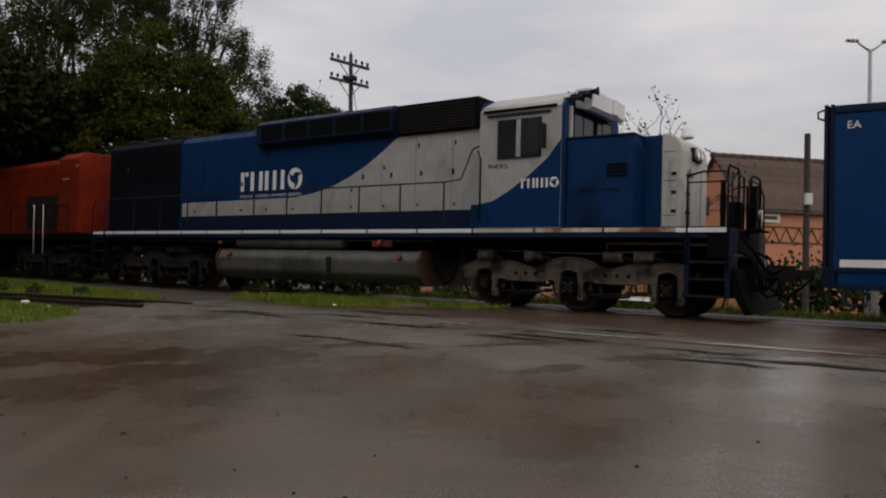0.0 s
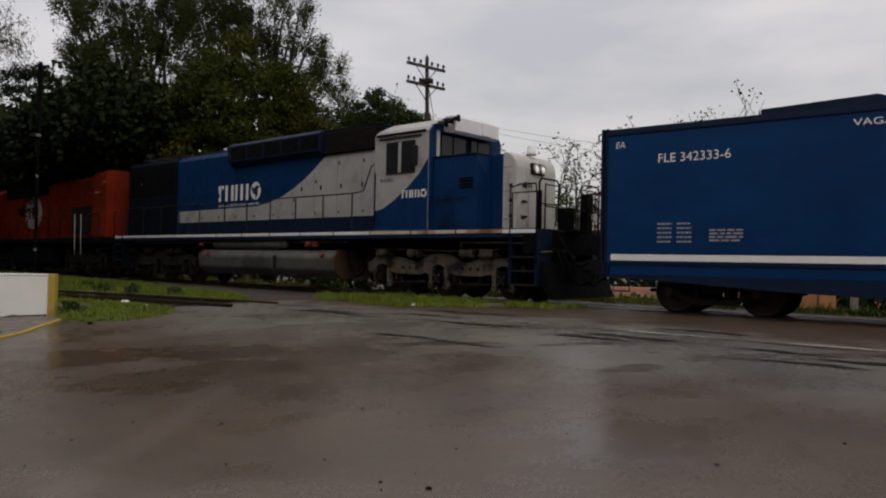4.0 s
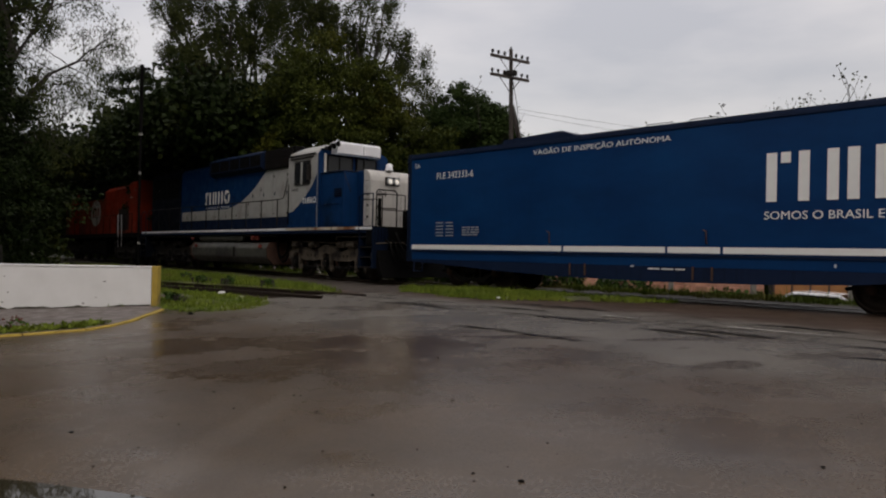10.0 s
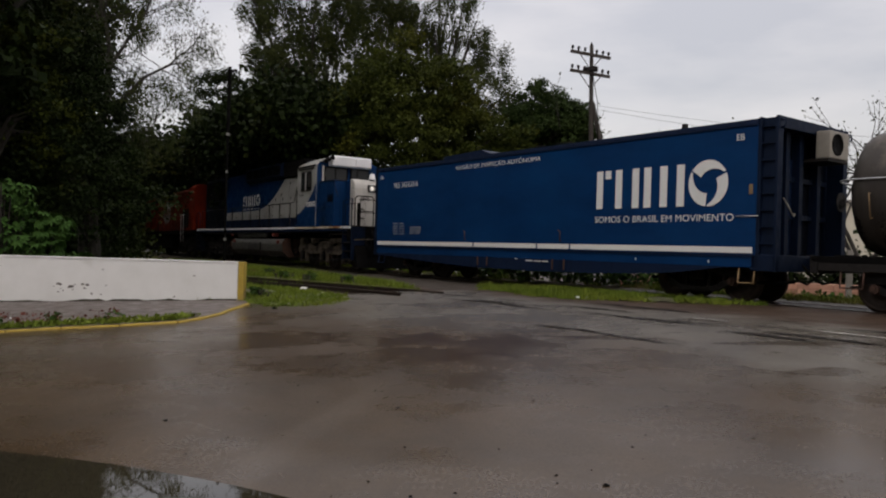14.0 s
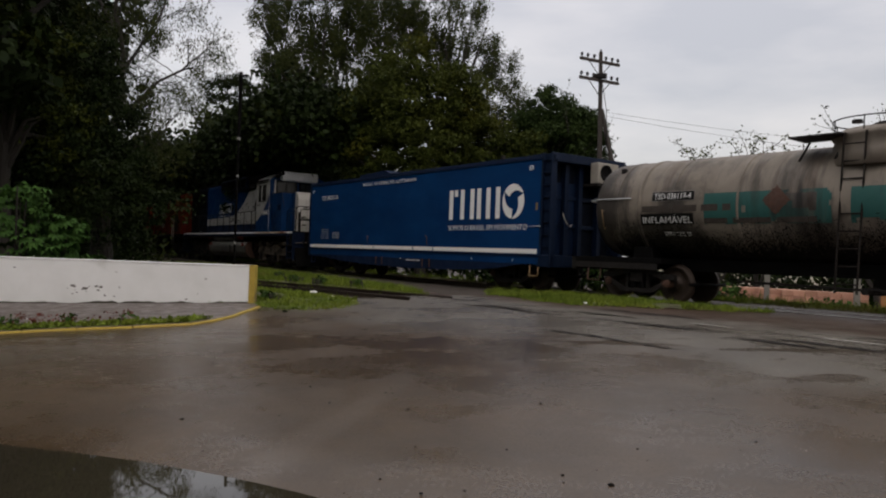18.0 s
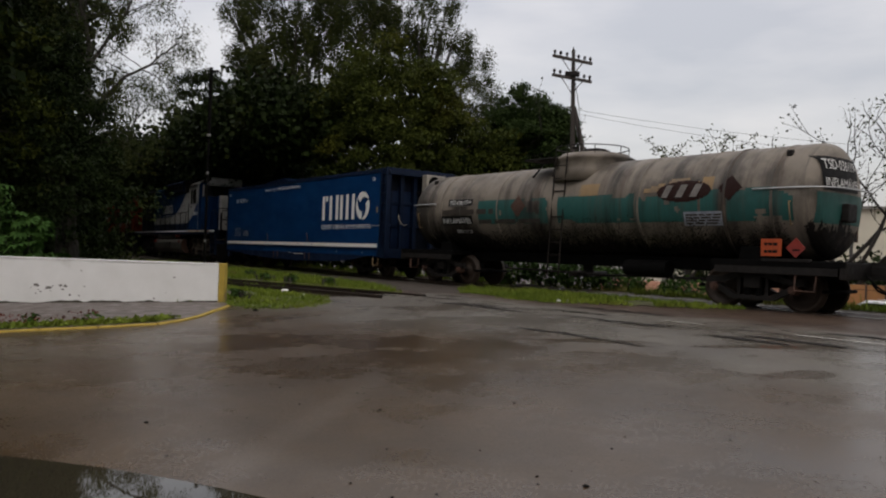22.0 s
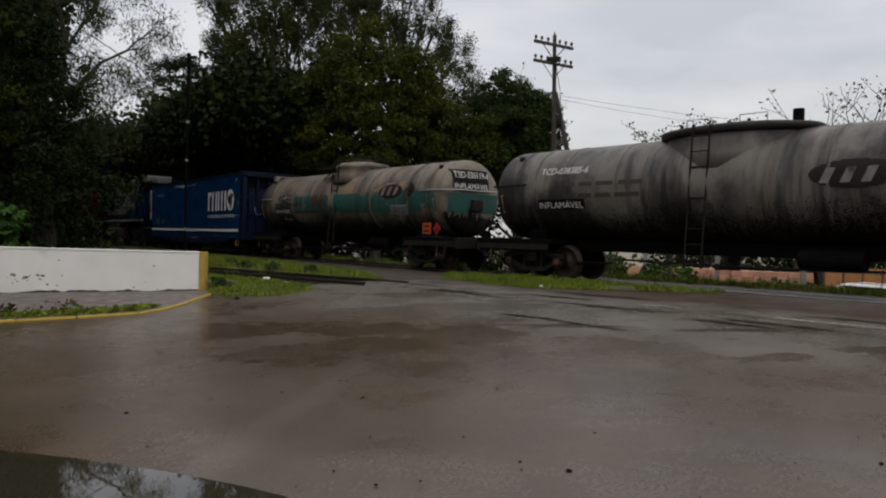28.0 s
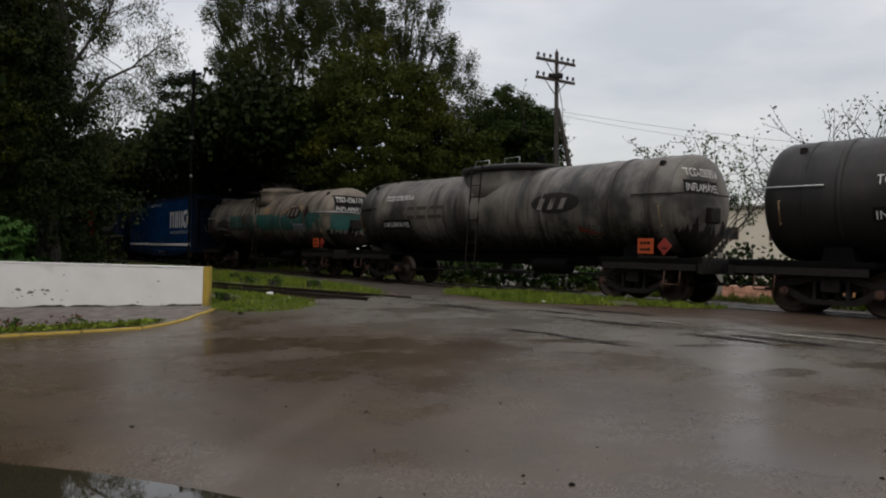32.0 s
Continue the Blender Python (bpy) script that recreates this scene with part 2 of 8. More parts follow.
def pipe(points, r, n=8, bm=None):
    """A bent rod along points, swept in one piece."""
    pts = [Vector(p) for p in points]
    pts = [p for k, p in enumerate(pts) if k == 0 or (p - pts[k - 1]).length > 1e-6]
    closed = (pts[0] - pts[-1]).length < 1e-4
    b2, rings, side = bmesh.new(), [], None
    for k, p in enumerate(pts):
        a = (p - pts[k - 1]).normalized() if k else None
        c = (pts[k + 1] - p).normalized() if k + 1 < len(pts) else None
        if closed and (a is None or c is None):
            a, c = (pts[-1] - pts[-2]).normalized(), (pts[1] - pts[0]).normalized()
        way = (a + c) if a is not None and c is not None else (a if c is None else c)
        way = way.normalized() if way.length > 1e-6 else c
        side = way.orthogonal().normalized() if side is None else (side - way * side.dot(way)).normalized()
        up = way.cross(side)
        rings.append([b2.verts.new(p + (side * math.cos(2 * math.pi * i / n) + up * math.sin(2 * math.pi * i / n)) * r) for i in range(n)])
    for a, c in zip(rings, rings[1:]):
        for i in range(n):
            b2.faces.new((a[i], a[(i + 1) % n], c[(i + 1) % n], c[i])).smooth = True
    if not closed:
        b2.faces.new(rings[0][::-1])
        b2.faces.new(rings[-1])
    return joined(bm, b2)


def prism(outline, y0, y1, bm=None):
    """An outline of (x, z) pushed from y0 to y1."""
    b2 = bmesh.new()
    a = [b2.verts.new((x, y0, z)) for x, z in outline]
    c = [b2.verts.new((x, y1, z)) for x, z in outline]
    b2.faces.new(a)
    b2.faces.new(c[::-1])
    k = len(outline)
    for i in range(k):
        b2.faces.new((a[i], c[i], c[(i + 1) % k], a[(i + 1) % k]))
    bmesh.ops.recalc_face_normals(b2, faces=b2.faces[:])
    return joined(bm, b2)


def lathe(profile, axis="x", n=32, bm=None, smooth=True):
    """A turned body: (along, radius) pairs round the axis."""
    b2 = bmesh.new()
    rings = []
    for a, r in profile:
        ring = []
        for i in range(n):
            t = 2 * math.pi * i / n
            p = (a, r * math.cos(t), r * math.sin(t)) if axis == "x" else (r * math.cos(t), a, r * math.sin(t)) if axis == "y" else (r * math.cos(t), r * math.sin(t), a)
            ring.append(b2.verts.new(p))
        rings.append(ring)
    for a, c in zip(rings, rings[1:]):
        for i in range(n):
            f = b2.faces.new((a[i], a[(i + 1) % n], c[(i + 1) % n], c[i]))
            f.smooth = smooth
    b2.faces.new(rings[0])
    b2.faces.new(rings[-1][::-1])
    bmesh.ops.recalc_face_normals(b2, faces=b2.faces[:])
    return joined(bm, b2)


def moved(bm, m):
    bmesh.ops.transform(bm, matrix=m, verts=bm.verts[:])
    return bm


# ---- the plan: a curved main track, a siding, and the road that crosses them ----
HEAD = radians(57.12)
AX, BX = Vector((-math.sin(HEAD), math.cos(HEAD), 0)), Vector((math.cos(HEAD), math.sin(HEAD), 0))
BEND, TRACK = 0.001288, 15.0


def on_track(u, d=TRACK, z=0.0):
    p = AX * (u - d * 2 * BEND * u) + BX * (d + BEND * u * u)
    return Vector((p.x, p.y, z))


def across(x, y):
    """(u, d) of a place."""
    p = Vector((x, y, 0))
    u = u0 = p.dot(AX)
    for _ in range(12):
        d = p.dot(BX) - BEND * u0 * u0
        u0 = u / (1 - 2 * BEND * d)
    return u0, d


def lie(d):
    """Height of the ground: a rise to the tracks, level there, and a bank down behind them."""
    if d > 17.5:
        return max(-1.5, -(d - 17.5) * 0.3)
    return 0.0 if d >= 9 else max(-0.53, -0.4 * (9 - d) / 9)


def ground_z(x, y):
    return lie(across(x, y)[1]) if abs(x) + abs(y) < 200 else lie(Vector((x, y, 0)).dot(BX))


def siding(u):
    """How far out the middle of the siding lies: level over the road, then swinging towards the viewer's side."""
    return float(np.interp(u, (-20, 3.5, 6.5, 10, 12.5, 15, 18, 20, 30, 46), (9.25, 9.25, 9.32, 9.2, 8.9, 8.55, 8.08, 7.78, 6.2, 3.7)))


# ---- ground ----
def ground_material():
    """Wet asphalt: brown mud film near the viewer, greyer worn tar by the siding, dark damp stains with some painted
    reflection, and smooth films of water.
    """
    m = bpy.data.materials.new("wet_worn_asphalt")
    m.use_nodes = True
    nt = m.node_tree
    N, L = nt.nodes.new, nt.links.new
    b = nt.nodes["Principled BSDF"]
    geo = N("ShaderNodeNewGeometry")
    def noise_at(s, detail=6.0, rough=0.6, scale=(1, 1, 1), turn=0.0):
        mp = N("ShaderNodeMapping")
        mp.inputs["Scale"].default_value = scale
        mp.inputs["Rotation"].default_value = (0, 0, turn)
        L(geo.outputs["Position"], mp.inputs[0])
        n = N("ShaderNodeTexNoise")
        n.inputs["Scale"].default_value, n.inputs["Detail"].default_value, n.inputs["Roughness"].default_value = s, detail, rough
        L(mp.outputs[0], n.inputs["Vector"])
        return n.outputs["Fac"]
    def remap(fac, lo, hi, a=0.0, z=1.0):
        r = N("ShaderNodeMapRange")
        for k, v in enumerate((lo, hi, a, z)):
            r.inputs[k + 1].default_value = v
        L(fac, r.inputs[0])
        return r.outputs[0]
    def mix(fac, a, z):
        x = N("ShaderNodeMix")
        x.data_type = "RGBA"
        L(fac, x.inputs[0])
        for sock, v in ((x.inputs[6], a), (x.inputs[7], z)):
            if isinstance(v, tuple):
                sock.default_value = (*v, 1)
            else:
                L(v, sock)
        return x.outputs[2]
    def math_(op, a, z):
        x = N("ShaderNodeMath")
        x.operation = op
        for sock, v in ((x.inputs[0], a), (x.inputs[1], z)):
            if isinstance(v, float):
                sock.default_value = v
            else:
                L(v, sock)
        return x.outputs[0]
    dot = N("ShaderNodeVectorMath")
    dot.operation = "DOT_PRODUCT"
    dot.inputs[1].default_value = tuple(BX)
    L(geo.outputs["Position"], dot.inputs[0])
    wob = math_("ADD", dot.outputs["Value"], remap(noise_at(0.35), 0.3, 0.7, -1.6, 1.6))
    tar = remap(wob, 5.4, 7.6)
    dirt = remap(wob, 9.8, 11.2)
    fine = noise_at(55, 3)
    brown = mix(remap(noise_at(0.6), 0.35, 0.65), (0.082, 0.053, 0.027), (0.056, 0.037, 0.019))
    grey = mix(remap(noise_at(0.9), 0.35, 0.65), (0.158, 0.142, 0.116), (0.118, 0.106, 0.088))
    mud = mix(remap(noise_at(0.7), 0.35, 0.65), (0.078, 0.050, 0.033), (0.052, 0.034, 0.023))
    col = mix(dirt, mix(tar, brown, grey), mud)
    def blot(x, y, a, rx, ry):
        """A patch with a ragged rim, 1 at its middle; for damp, painted reflection and pale streaks."""
        mp = N("ShaderNodeMapping")
        mp.vector_type = "TEXTURE"
        mp.inputs["Location"].default_value, mp.inputs["Rotation"].default_value, mp.inputs["Scale"].default_value = (x, y, 0), (0, 0, a), (rx, ry, 1000)
        ln = N("ShaderNodeVectorMath")
        ln.operation = "LENGTH"
        L(geo.outputs["Position"], mp.inputs[0])
        L(mp.outputs[0], ln.inputs[0])
        return remap(math_("ADD", ln.outputs["Value"], remap(noise_at(1.1, 10, 0.72), 0.3, 0.7, -0.8, 0.8)), 0.75, 1.15, 1.0, 0.0)
    stain_reflection = remap(noise_at(0.42, 9, 0.68, (1, 1.0, 1), 0.6), 0.555, 0.64, 0.0, 0.6)
    # the first two blots also paint in the train's dark reflection
    for spot in ((-4.1, 8.0, 0.3, 1.5, 0.7), (-3.2, 6.8, 0.8, 1.2, 0.6), (-1.85, 8.2, 0.5, 0.5, 0.75), (-1.0, 9.05, 0.1, 0.9, 0.16), (1.2, 7.5, 0.6, 0.5, 0.2), (2.3, 8.2, 0.4, 0.9, 0.2), (1.0, 9.15, 0.25, 1.2, 0.14), (4.6, 8.6, 0.2, 1.8, 0.25)):
        stain_reflection = math_("MAXIMUM", stain_reflection, blot(*spot))
    col = mix(math_("MULTIPLY", stain_reflection, 0.55), col, (0.040, 0.024, 0.011))
    pale = remap(noise_at(0.28, 5, 0.55, (0.5, 2.2, 1), 0.95), 0.60, 0.72, 0.0, 0.35)
    col = mix(pale, col, (0.11, 0.095, 0.085))
    for spot in ((-2.35, 4.75, 1.62, 2.1, 0.12), (-5.6, 7.4, 0.5, 0.9, 0.12), (-4.9, 8.3, 0.5, 0.5, 0.08)):
        col = mix(math_("MULTIPLY", blot(*spot), 0.11), col, (0.17, 0.15, 0.13))
    col = mix(remap(noise_at(2.4, 8, 0.7), 0.45, 0.7, 0.0, 0.25), col, (0.030, 0.021, 0.013))
    col = mix(remap(fine, 0.3, 0.75, 0.0, 0.5), col, (0.025, 0.02, 0.018))
    grit = N("ShaderNodeTexVoronoi")
    grit.inputs["Scale"].default_value = 7.0
    L(geo.outputs["Position"], grit.inputs["Vector"])
    col = mix(remap(grit.outputs["Distance"], 0.03, 0.05, 0.75, 0.0), col, (0.012, 0.01, 0.009))
    L(col, b.inputs["Base Color"])
    film = remap(noise_at(0.36, 10, 0.7, (1, 1, 1), 0.2), 0.42, 0.62)
    base_r = math_("ADD", remap(film, 0, 1, 0.36, 0.17), remap(fine, 0.3, 0.7, -0.05, 0.05))
    L(math_("ADD", math_("SUBTRACT", base_r, math_("MULTIPLY", stain_reflection, 0.07)), math_("MULTIPLY", dirt, 0.2)), b.inputs["Roughness"])
    L(math_("MULTIPLY", remap(stain_reflection, 0, 1, 0.37, 0.22), remap(dirt, 0, 1, 1.0, 0.5)), b.inputs["Specular IOR Level"])
    bp = N("ShaderNodeBump")
    bp.inputs["Strength"].default_value, bp.inputs["Distance"].default_value = 0.14, 0.005
    L(math_("ADD", noise_at(45, 4), math_("MULTIPLY", noise_at(3.0, 5), 1.6)), bp.inputs["Height"])
    L(bp.outputs[0], b.inputs["Normal"])
    return m


M["asphalt"] = ground_material()


def pool(x, y):
    """How far inside the hollow of the near puddle a place lies, 1 at its middle."""
    return 1 - math.hypot((x + 3.15) / 2.95, (y - 2.3) / 1.22)


def surface(x, y):
    z = ground_z(x, y) - 0.014
    if abs(x) + abs(y) < 90:
        u, d = across(x, y)
        z -= 0.10 * max(0, min(1, (u - 13.2) / 0.8)) * max(0, min(1, (d - siding(u) + 1.2) / 0.6)) * max(0, min(1, (17.4 - d) / 0.6))
        z += 0.006 * noise.noise((x * 0.4, y * 0.4, 0)) + 0.003 * noise.noise((x * 1.7, y * 1.7, 4))
        k = max(0.0, min(1.0, (pool(x, y) + 0.25) * 2.5))
        z = z * (1 - k) + k * -0.425
    return z


def make_ground():
    def axis(c):
        near = np.arange(-14, 14.01, 0.35)
        mid = np.arange(15, 44, 1.0)
        far = np.array([45, 60, 80, 120, 200, 400, 900, 2000, 4000.0])
        far = np.concatenate([mid, far])
        return np.concatenate([-far[::-1], near, far]) + c
    xs, ys = axis(-3), axis(10)
    verts = [(x, y, surface(x, y)) for y in ys for x in xs]
    w = len(xs)
    faces = [(j * w + i, j * w + i + 1, (j + 1) * w + i + 1, (j + 1) * w + i) for j in range(len(ys) - 1) for i in range(w - 1)]
    ob = part("ground", (verts, [], faces), M["asphalt"])
    ob.data.polygons.foreach_set("use_smooth", [True] * len(faces))
    return tagged(ob, "wet worn brown-grey asphalt with damp stains and a painted dark reflection", "ground", kind="structure")


make_ground()

M["water"] = material("still_muddy_water", (0.030, 0.026, 0.016), (0.022, 0.019, 0.013), 0.6, (0.015, 0.03), 0.02, bump_scale=4)
def make_puddle():
    n = 72
    v = [(-3.15, 2.3, -0.392)]
    for i in range(n):
        a = 2 * math.pi * i / n
        k = 0.99 + 0.04 * noise.noise((math.cos(a) * 2.2, math.sin(a) * 2.2, 1.3))
        v.append((-3.15 + 2.95 * k * math.cos(a), 2.3 + 1.22 * k * math.sin(a), -0.392))
    part("puddle", (v, [], [(0, 1 + i, 1 + (i + 1) % n) for i in range(n)]), M["water"])
    tagged(bpy.data.objects["puddle"], "still muddy puddle on the asphalt reflecting trees", "puddle", kind="structure")


make_puddle()

M["polish"] = material("polished_rail_head", (0.66, 0.64, 0.60), (0.46, 0.44, 0.40), 1.2, (0.3, 0.45), 0.02, metal=0.3, c3=(0.06, 0.045, 0.035), patch=0.62)
M["groove"] = material("wet_black_mud", (0.007, 0.006, 0.005), (0.016, 0.012, 0.009), 6.0, (0.5, 0.8), 0.3, specular=0.1)
M["sleeper"] = material("oily_timber", (0.035, 0.028, 0.022), (0.055, 0.045, 0.036), 6.0, (0.7, 0.9), 0.5, stretch=(1, 6, 1), each=0.3)


def strip(us, d0, d1, z):
    v, f = [], []
    for i, u in enumerate(us):
        for d in (d0(u) if callable(d0) else d0, d1(u) if callable(d1) else d1):
            v.append(tuple(on_track(u, d, z + lie(d))))
        if i:
            f.append((2 * i - 2, 2 * i - 1, 2 * i + 1, 2 * i))
    return v, [], f


def make_track(name, d, u0, u1, label, s0, s1, sz, head="polish", web="rail", rise=0.0):
    tr = tagged(empty(name), label, "railway track", kind="structure")
    us = np.arange(u0, u1 + 0.1, 1.5)
    for side in (-0.53, 0.53):
        sec = [(-0.06, -0.12), (0.06, -0.12), (0.012, -0.09), (0.012, -0.035), (0.034, -0.028), (0.034, -0.003), (-0.034, -0.003), (-0.034, -0.028), (-0.012, -0.035), (-0.012, -0.09)]
        verts, faces = [], []
        for i, u in enumerate(us):
            for y, z in sec:
                verts.append(tuple(on_track(u, d(u) + side + y, z + rise + lie(d(u)))))
            if i:
                k = len(sec)
                faces += [((i - 1) * k + j, (i - 1) * k + (j + 1) % k, i * k + (j + 1) % k, i * k + j) for j in range(k)]
        rl = part("rail", (verts, [], faces), M[web], tr)
        part("rail_head", strip(us, lambda u: d(u) + side - 0.03, lambda u: d(u) + side + 0.03, rise), M[head], rl)
    first = None
    for i in range(int((s1 - s0) / 0.62)):
        u = s0 + i * 0.62
        p, q = on_track(u, d(u)), on_track(u + 0.1, d(u))
        m = Matrix.Translation((p.x, p.y, lie(d(u)) + sz)) @ Matrix.Rotation(math.atan2(q.y - p.y, q.x - p.x), 4, "Z")
        if first is None:
            first = part("sleeper", box(-0.11, 0.11, -0.98, 0.98, -0.14, 0.0, 0.015), M["sleeper"], tr)
            first.matrix_basis = m
        else:
            same("sleeper", first, tr, m)
    return tr


make_track("track_main", lambda u: 15.0, -70, 110, "rusty metre-gauge main railway track", 9.5, 60, -0.1)
make_track("track_siding", siding, 12.2, 46, "old siding rails, grassed over and sunk into the road", 13.4, 34, -0.085, "rail", "rust_rail", 0.03)
# where the road has closed over the siding: bare lengths of rail head, and ragged grooves
for u0, u1, off in ((5.7, 6.7, 0.45), (3.0, 4.6, 0.42), (0.2, 2.5, 0.46), (-3.2, -0.6, 0.46), (-9, -5, 0.46), (-20, -11, 0.46), (-6, -2.5, -0.5)):
    us = np.arange(u0, u1 + 0.01, 0.15)
    wide = lambda u: 0.032 * min(1, 3 * (u - u0 + 0.05), 3 * (u1 - u + 0.05)) * (1 + 0.5 * noise.noise((u * 2.0, off, 1)))
    g = part("sunk_rail", strip(us, lambda u: siding(u) + off - wide(u), lambda u: siding(u) + off + wide(u), 0.002), M["polish"])
    tagged(g, "bare length of worn rail head in the road", "rail", kind="structure")
# (first, last, offset from the siding's middle, width, threshold of its gaps)
for u0, u1, off, wd, gate in ((-20, 12.4, -0.42, 0.10, -0.12), (-20, 11.5, -0.20, 0.07, 0.05), (-20, 12.2, 0.30, 0.06, 0.0), (-20, 7.2, 0.56, 0.07, 0.0), (5.0, 9.4, 1.35, 0.13, -0.2), (-12, 4.6, 1.15, 0.10, 0.08), (-14, 5.2, -0.75, 0.12, -0.05), (-14, 3.8, -1.15, 0.10, 0.06), (4.8, 8.2, -2.05, 0.08, -0.05)):
    us = np.arange(u0, u1 + 0.01, 0.12)
    wob = lambda u: off + 0.10 * noise.noise((u * 0.7, off, 0)) + 0.06 * noise.noise((u * 2.6, off, 5))
    wide = lambda u: 1.5 * wd * min(1.0, 2 * (u - u0 + 0.02), 2 * (u1 - u + 0.02)) * max(0.0, min(1.3, 2.4 * (noise.noise((u * 0.55, off * 3, 2)) - gate))) * (1 + 0.8 * noise.noise((u * 4.0, off, 8)))
    g = part("flangeway", strip(us, lambda u: siding(u) + wob(u), lambda u: siding(u) + wob(u) + max(0.0, wide(u)), -0.004), M["groove"])
    tagged(g, "dark ragged groove in the road along the siding", "groove", kind="structure")


def bed(name, u0, u1, d0, d1, z, mat_, label, step=0.5, rough=0.03, mid=lambda u: 0.0):
    """A strip of loose stone along the track, uneven, with feathered edges."""
    us, ds = np.arange(u0, u1 + 0.01, step), np.linspace(d0, d1, 9)
    v, f = [], []
    for i, u in enumerate(us):
        for j, d in enumerate(ds):
            e = 0.25 * noise.noise((u * 0.8, j * 0.1, 9.0)) if j in (0, 8) else 0
            edge = -0.05 if j in (0, 8) or i in (0, len(us) - 1) else 0
            d = d + e + mid(u)
            v.append(tuple(on_track(u, d, lie(d) + z + edge + rough * noise.noise((u * 2.3, d * 2.3, 1)))))
        if i:
            for j in range(8):
                k = (i - 1) * 9 + j
                f.append((k, k + 1, k + 10, k + 9))
    ob = part(name, (v, [], f), mat_)
    return tagged(ob, label, "ground", kind="structure")


bed("ballast_bed", 13.8, 110, 11.3, 16.7, -0.07, M["ballast"], "dark oil-stained ballast round the main track")
bed("siding_bed", 12.4, 46, -0.75, 0.72, -0.085, M["earth"], "dark wet earth between the siding rails", rough=0.02, mid=siding)
bed("ballast_bed", -70, 8.5, 15.75, 17.4, -0.045, M["ballast"], "dark wet gravel behind the crossing")


# ---- grass ----
def inside(poly, u, d):
    hit = False
    for (u0, d0), (u1, d1) in zip(poly, poly[1:] + poly[:1]):
        if (d0 > d) != (d1 > d) and u < (u1 - u0) * (d - d0) / (d1 - d0) + u0:
            hit = not hit
    return hit


def edge_gap(poly, u, d):
    best = 9.0
    for (u0, d0), (u1, d1) in zip(poly, poly[1:] + poly[:1]):
        a, b2 = u1 - u0, d1 - d0
        t = max(0, min(1, ((u - u0) * a + (d - d0) * b2) / (a * a + b2 * b2)))
        best = min(best, math.hypot(u - u0 - t * a, d - d0 - t * b2))
    return best


def grass_patch(name, poly, label, per_m2, tall, step=0.3, lift=0.03, seed=1):
    us = np.arange(min(p[0] for p in poly), max(p[0] for p in poly) + step, step)
    ds = np.arange(min(p[1] for p in poly), max(p[1] for p in poly) + step, step)
    idx, v, f = {}, [], []
    for i, u in enumerate(us):
        for j, d in enumerate(ds):
            if inside(poly, u + 0.12 * noise.noise((u, d, seed)), d + 0.2 * noise.noise((u * 1.3, d * 1.3, seed + 5))):
                k = min(1, edge_gap(poly, u, d) / 0.5)
                idx[i, j] = len(v)
                v.append(tuple(on_track(u, d, lie(d) - (0.06 if u > 13.4 and d > siding(u) - 0.9 else 0.012) + lift * k + 0.04 * k * noise.noise((u * 1.2, d * 1.2, seed)))))
    for (i, j), a in idx.items():
        q = [idx.get(p) for p in ((i, j), (i + 1, j), (i + 1, j + 1), (i, j + 1))]
        if None not in q:
            f.append(tuple(q))
    sod = tagged(part(name, (v, [], f), M["grass"]), label, "grass", kind="structure")
    sod.data.polygons.foreach_set("use_smooth", [True] * len(f))
    rnd = np.random.default_rng(seed)
    n = int(len(v) * step * step * per_m2)
    pick = np.array(v)[rnd.integers(0, len(v), n)] + np.c_[rnd.uniform(-step, step, (n, 2)) * 0.6, np.zeros(n)]
    keep = np.array([noise.noise((p[0] * 0.9, p[1] * 0.9, seed + 3)) > -0.28 for p in pick])
    pick = pick[keep]
    n = len(pick)
    a = rnd.uniform(0, 2 * np.pi, n)
    h = tall * rnd.gamma(5, 0.2, n)[:, None]
    wide = np.c_[np.cos(a), np.sin(a), np.zeros(n)] * 0.013
    lean = np.c_[rnd.normal(0, 0.35, (n, 2)), np.ones(n)] * h
    V = np.stack([pick - wide, pick + wide, pick + lean * 0.6 + wide * 0.7, pick + lean], 1).reshape(-1, 3)
    F = np.arange(4 * n).reshape(-1, 4)
    bl = part("grass_blades", (V, [], F), M["blade"])
    tagged(bl, "short wet green grass blades", "grass", kind="stuff")
    return sod


grass_patch("verge_between_tracks", [(13.3, 9.45), (14.3, 10.2), (15.8, 10.9), (20.9, 11.7), (27, 12.1), (38, 12.1), (38, 5.7), (30, 6.95), (21, 8.25), (16.4, 8.98)], "short green grass verge between siding and main track", 700, 0.085, seed=2)
grass_patch("verge_by_wall", [(12.3, 5.3), (11.6, 5.75), (11.35, 6.3), (11.9, 6.95), (12.3, 7.3), (13.2, 7.75), (15.3, 7.65), (18, 7.2), (30, 5.45), (36, 4.4), (36, -1), (20, 1.5), (16, 3.0), (13.2, 5.4)], "green grass verge beside the white wall", 620, 0.045, lift=0.02, seed=3)
grass_patch("siding_grass", [(17.0, 7.9), (17.0, 8.5), (30, 6.5), (46, 4.0), (46, 3.4), (30, 5.9)], "grass grown over the siding sleepers", 260, 0.05, lift=0.0, seed=4)
grass_patch("verge_by_main", [(13.4, 11.6), (12.6, 11.15), (11.7, 11.05), (10.3, 10.75), (9.9, 11.2), (8.9, 12.0), (8.2, 12.9), (7.5, 14.1), (15.8, 14.1), (15.6, 13.2), (14.2, 12.2)], "grass verge beside the main track", 900, 0.06, seed=5)
grass_patch("verge_behind", [(-45, 17.0), (-45, 19.5), (40, 21.0), (70, 21.0), (70, 16.8), (30, 16.7), (5, 16.8)], "rough grass bank behind the main track", 60, 0.16, step=0.5, seed=6)
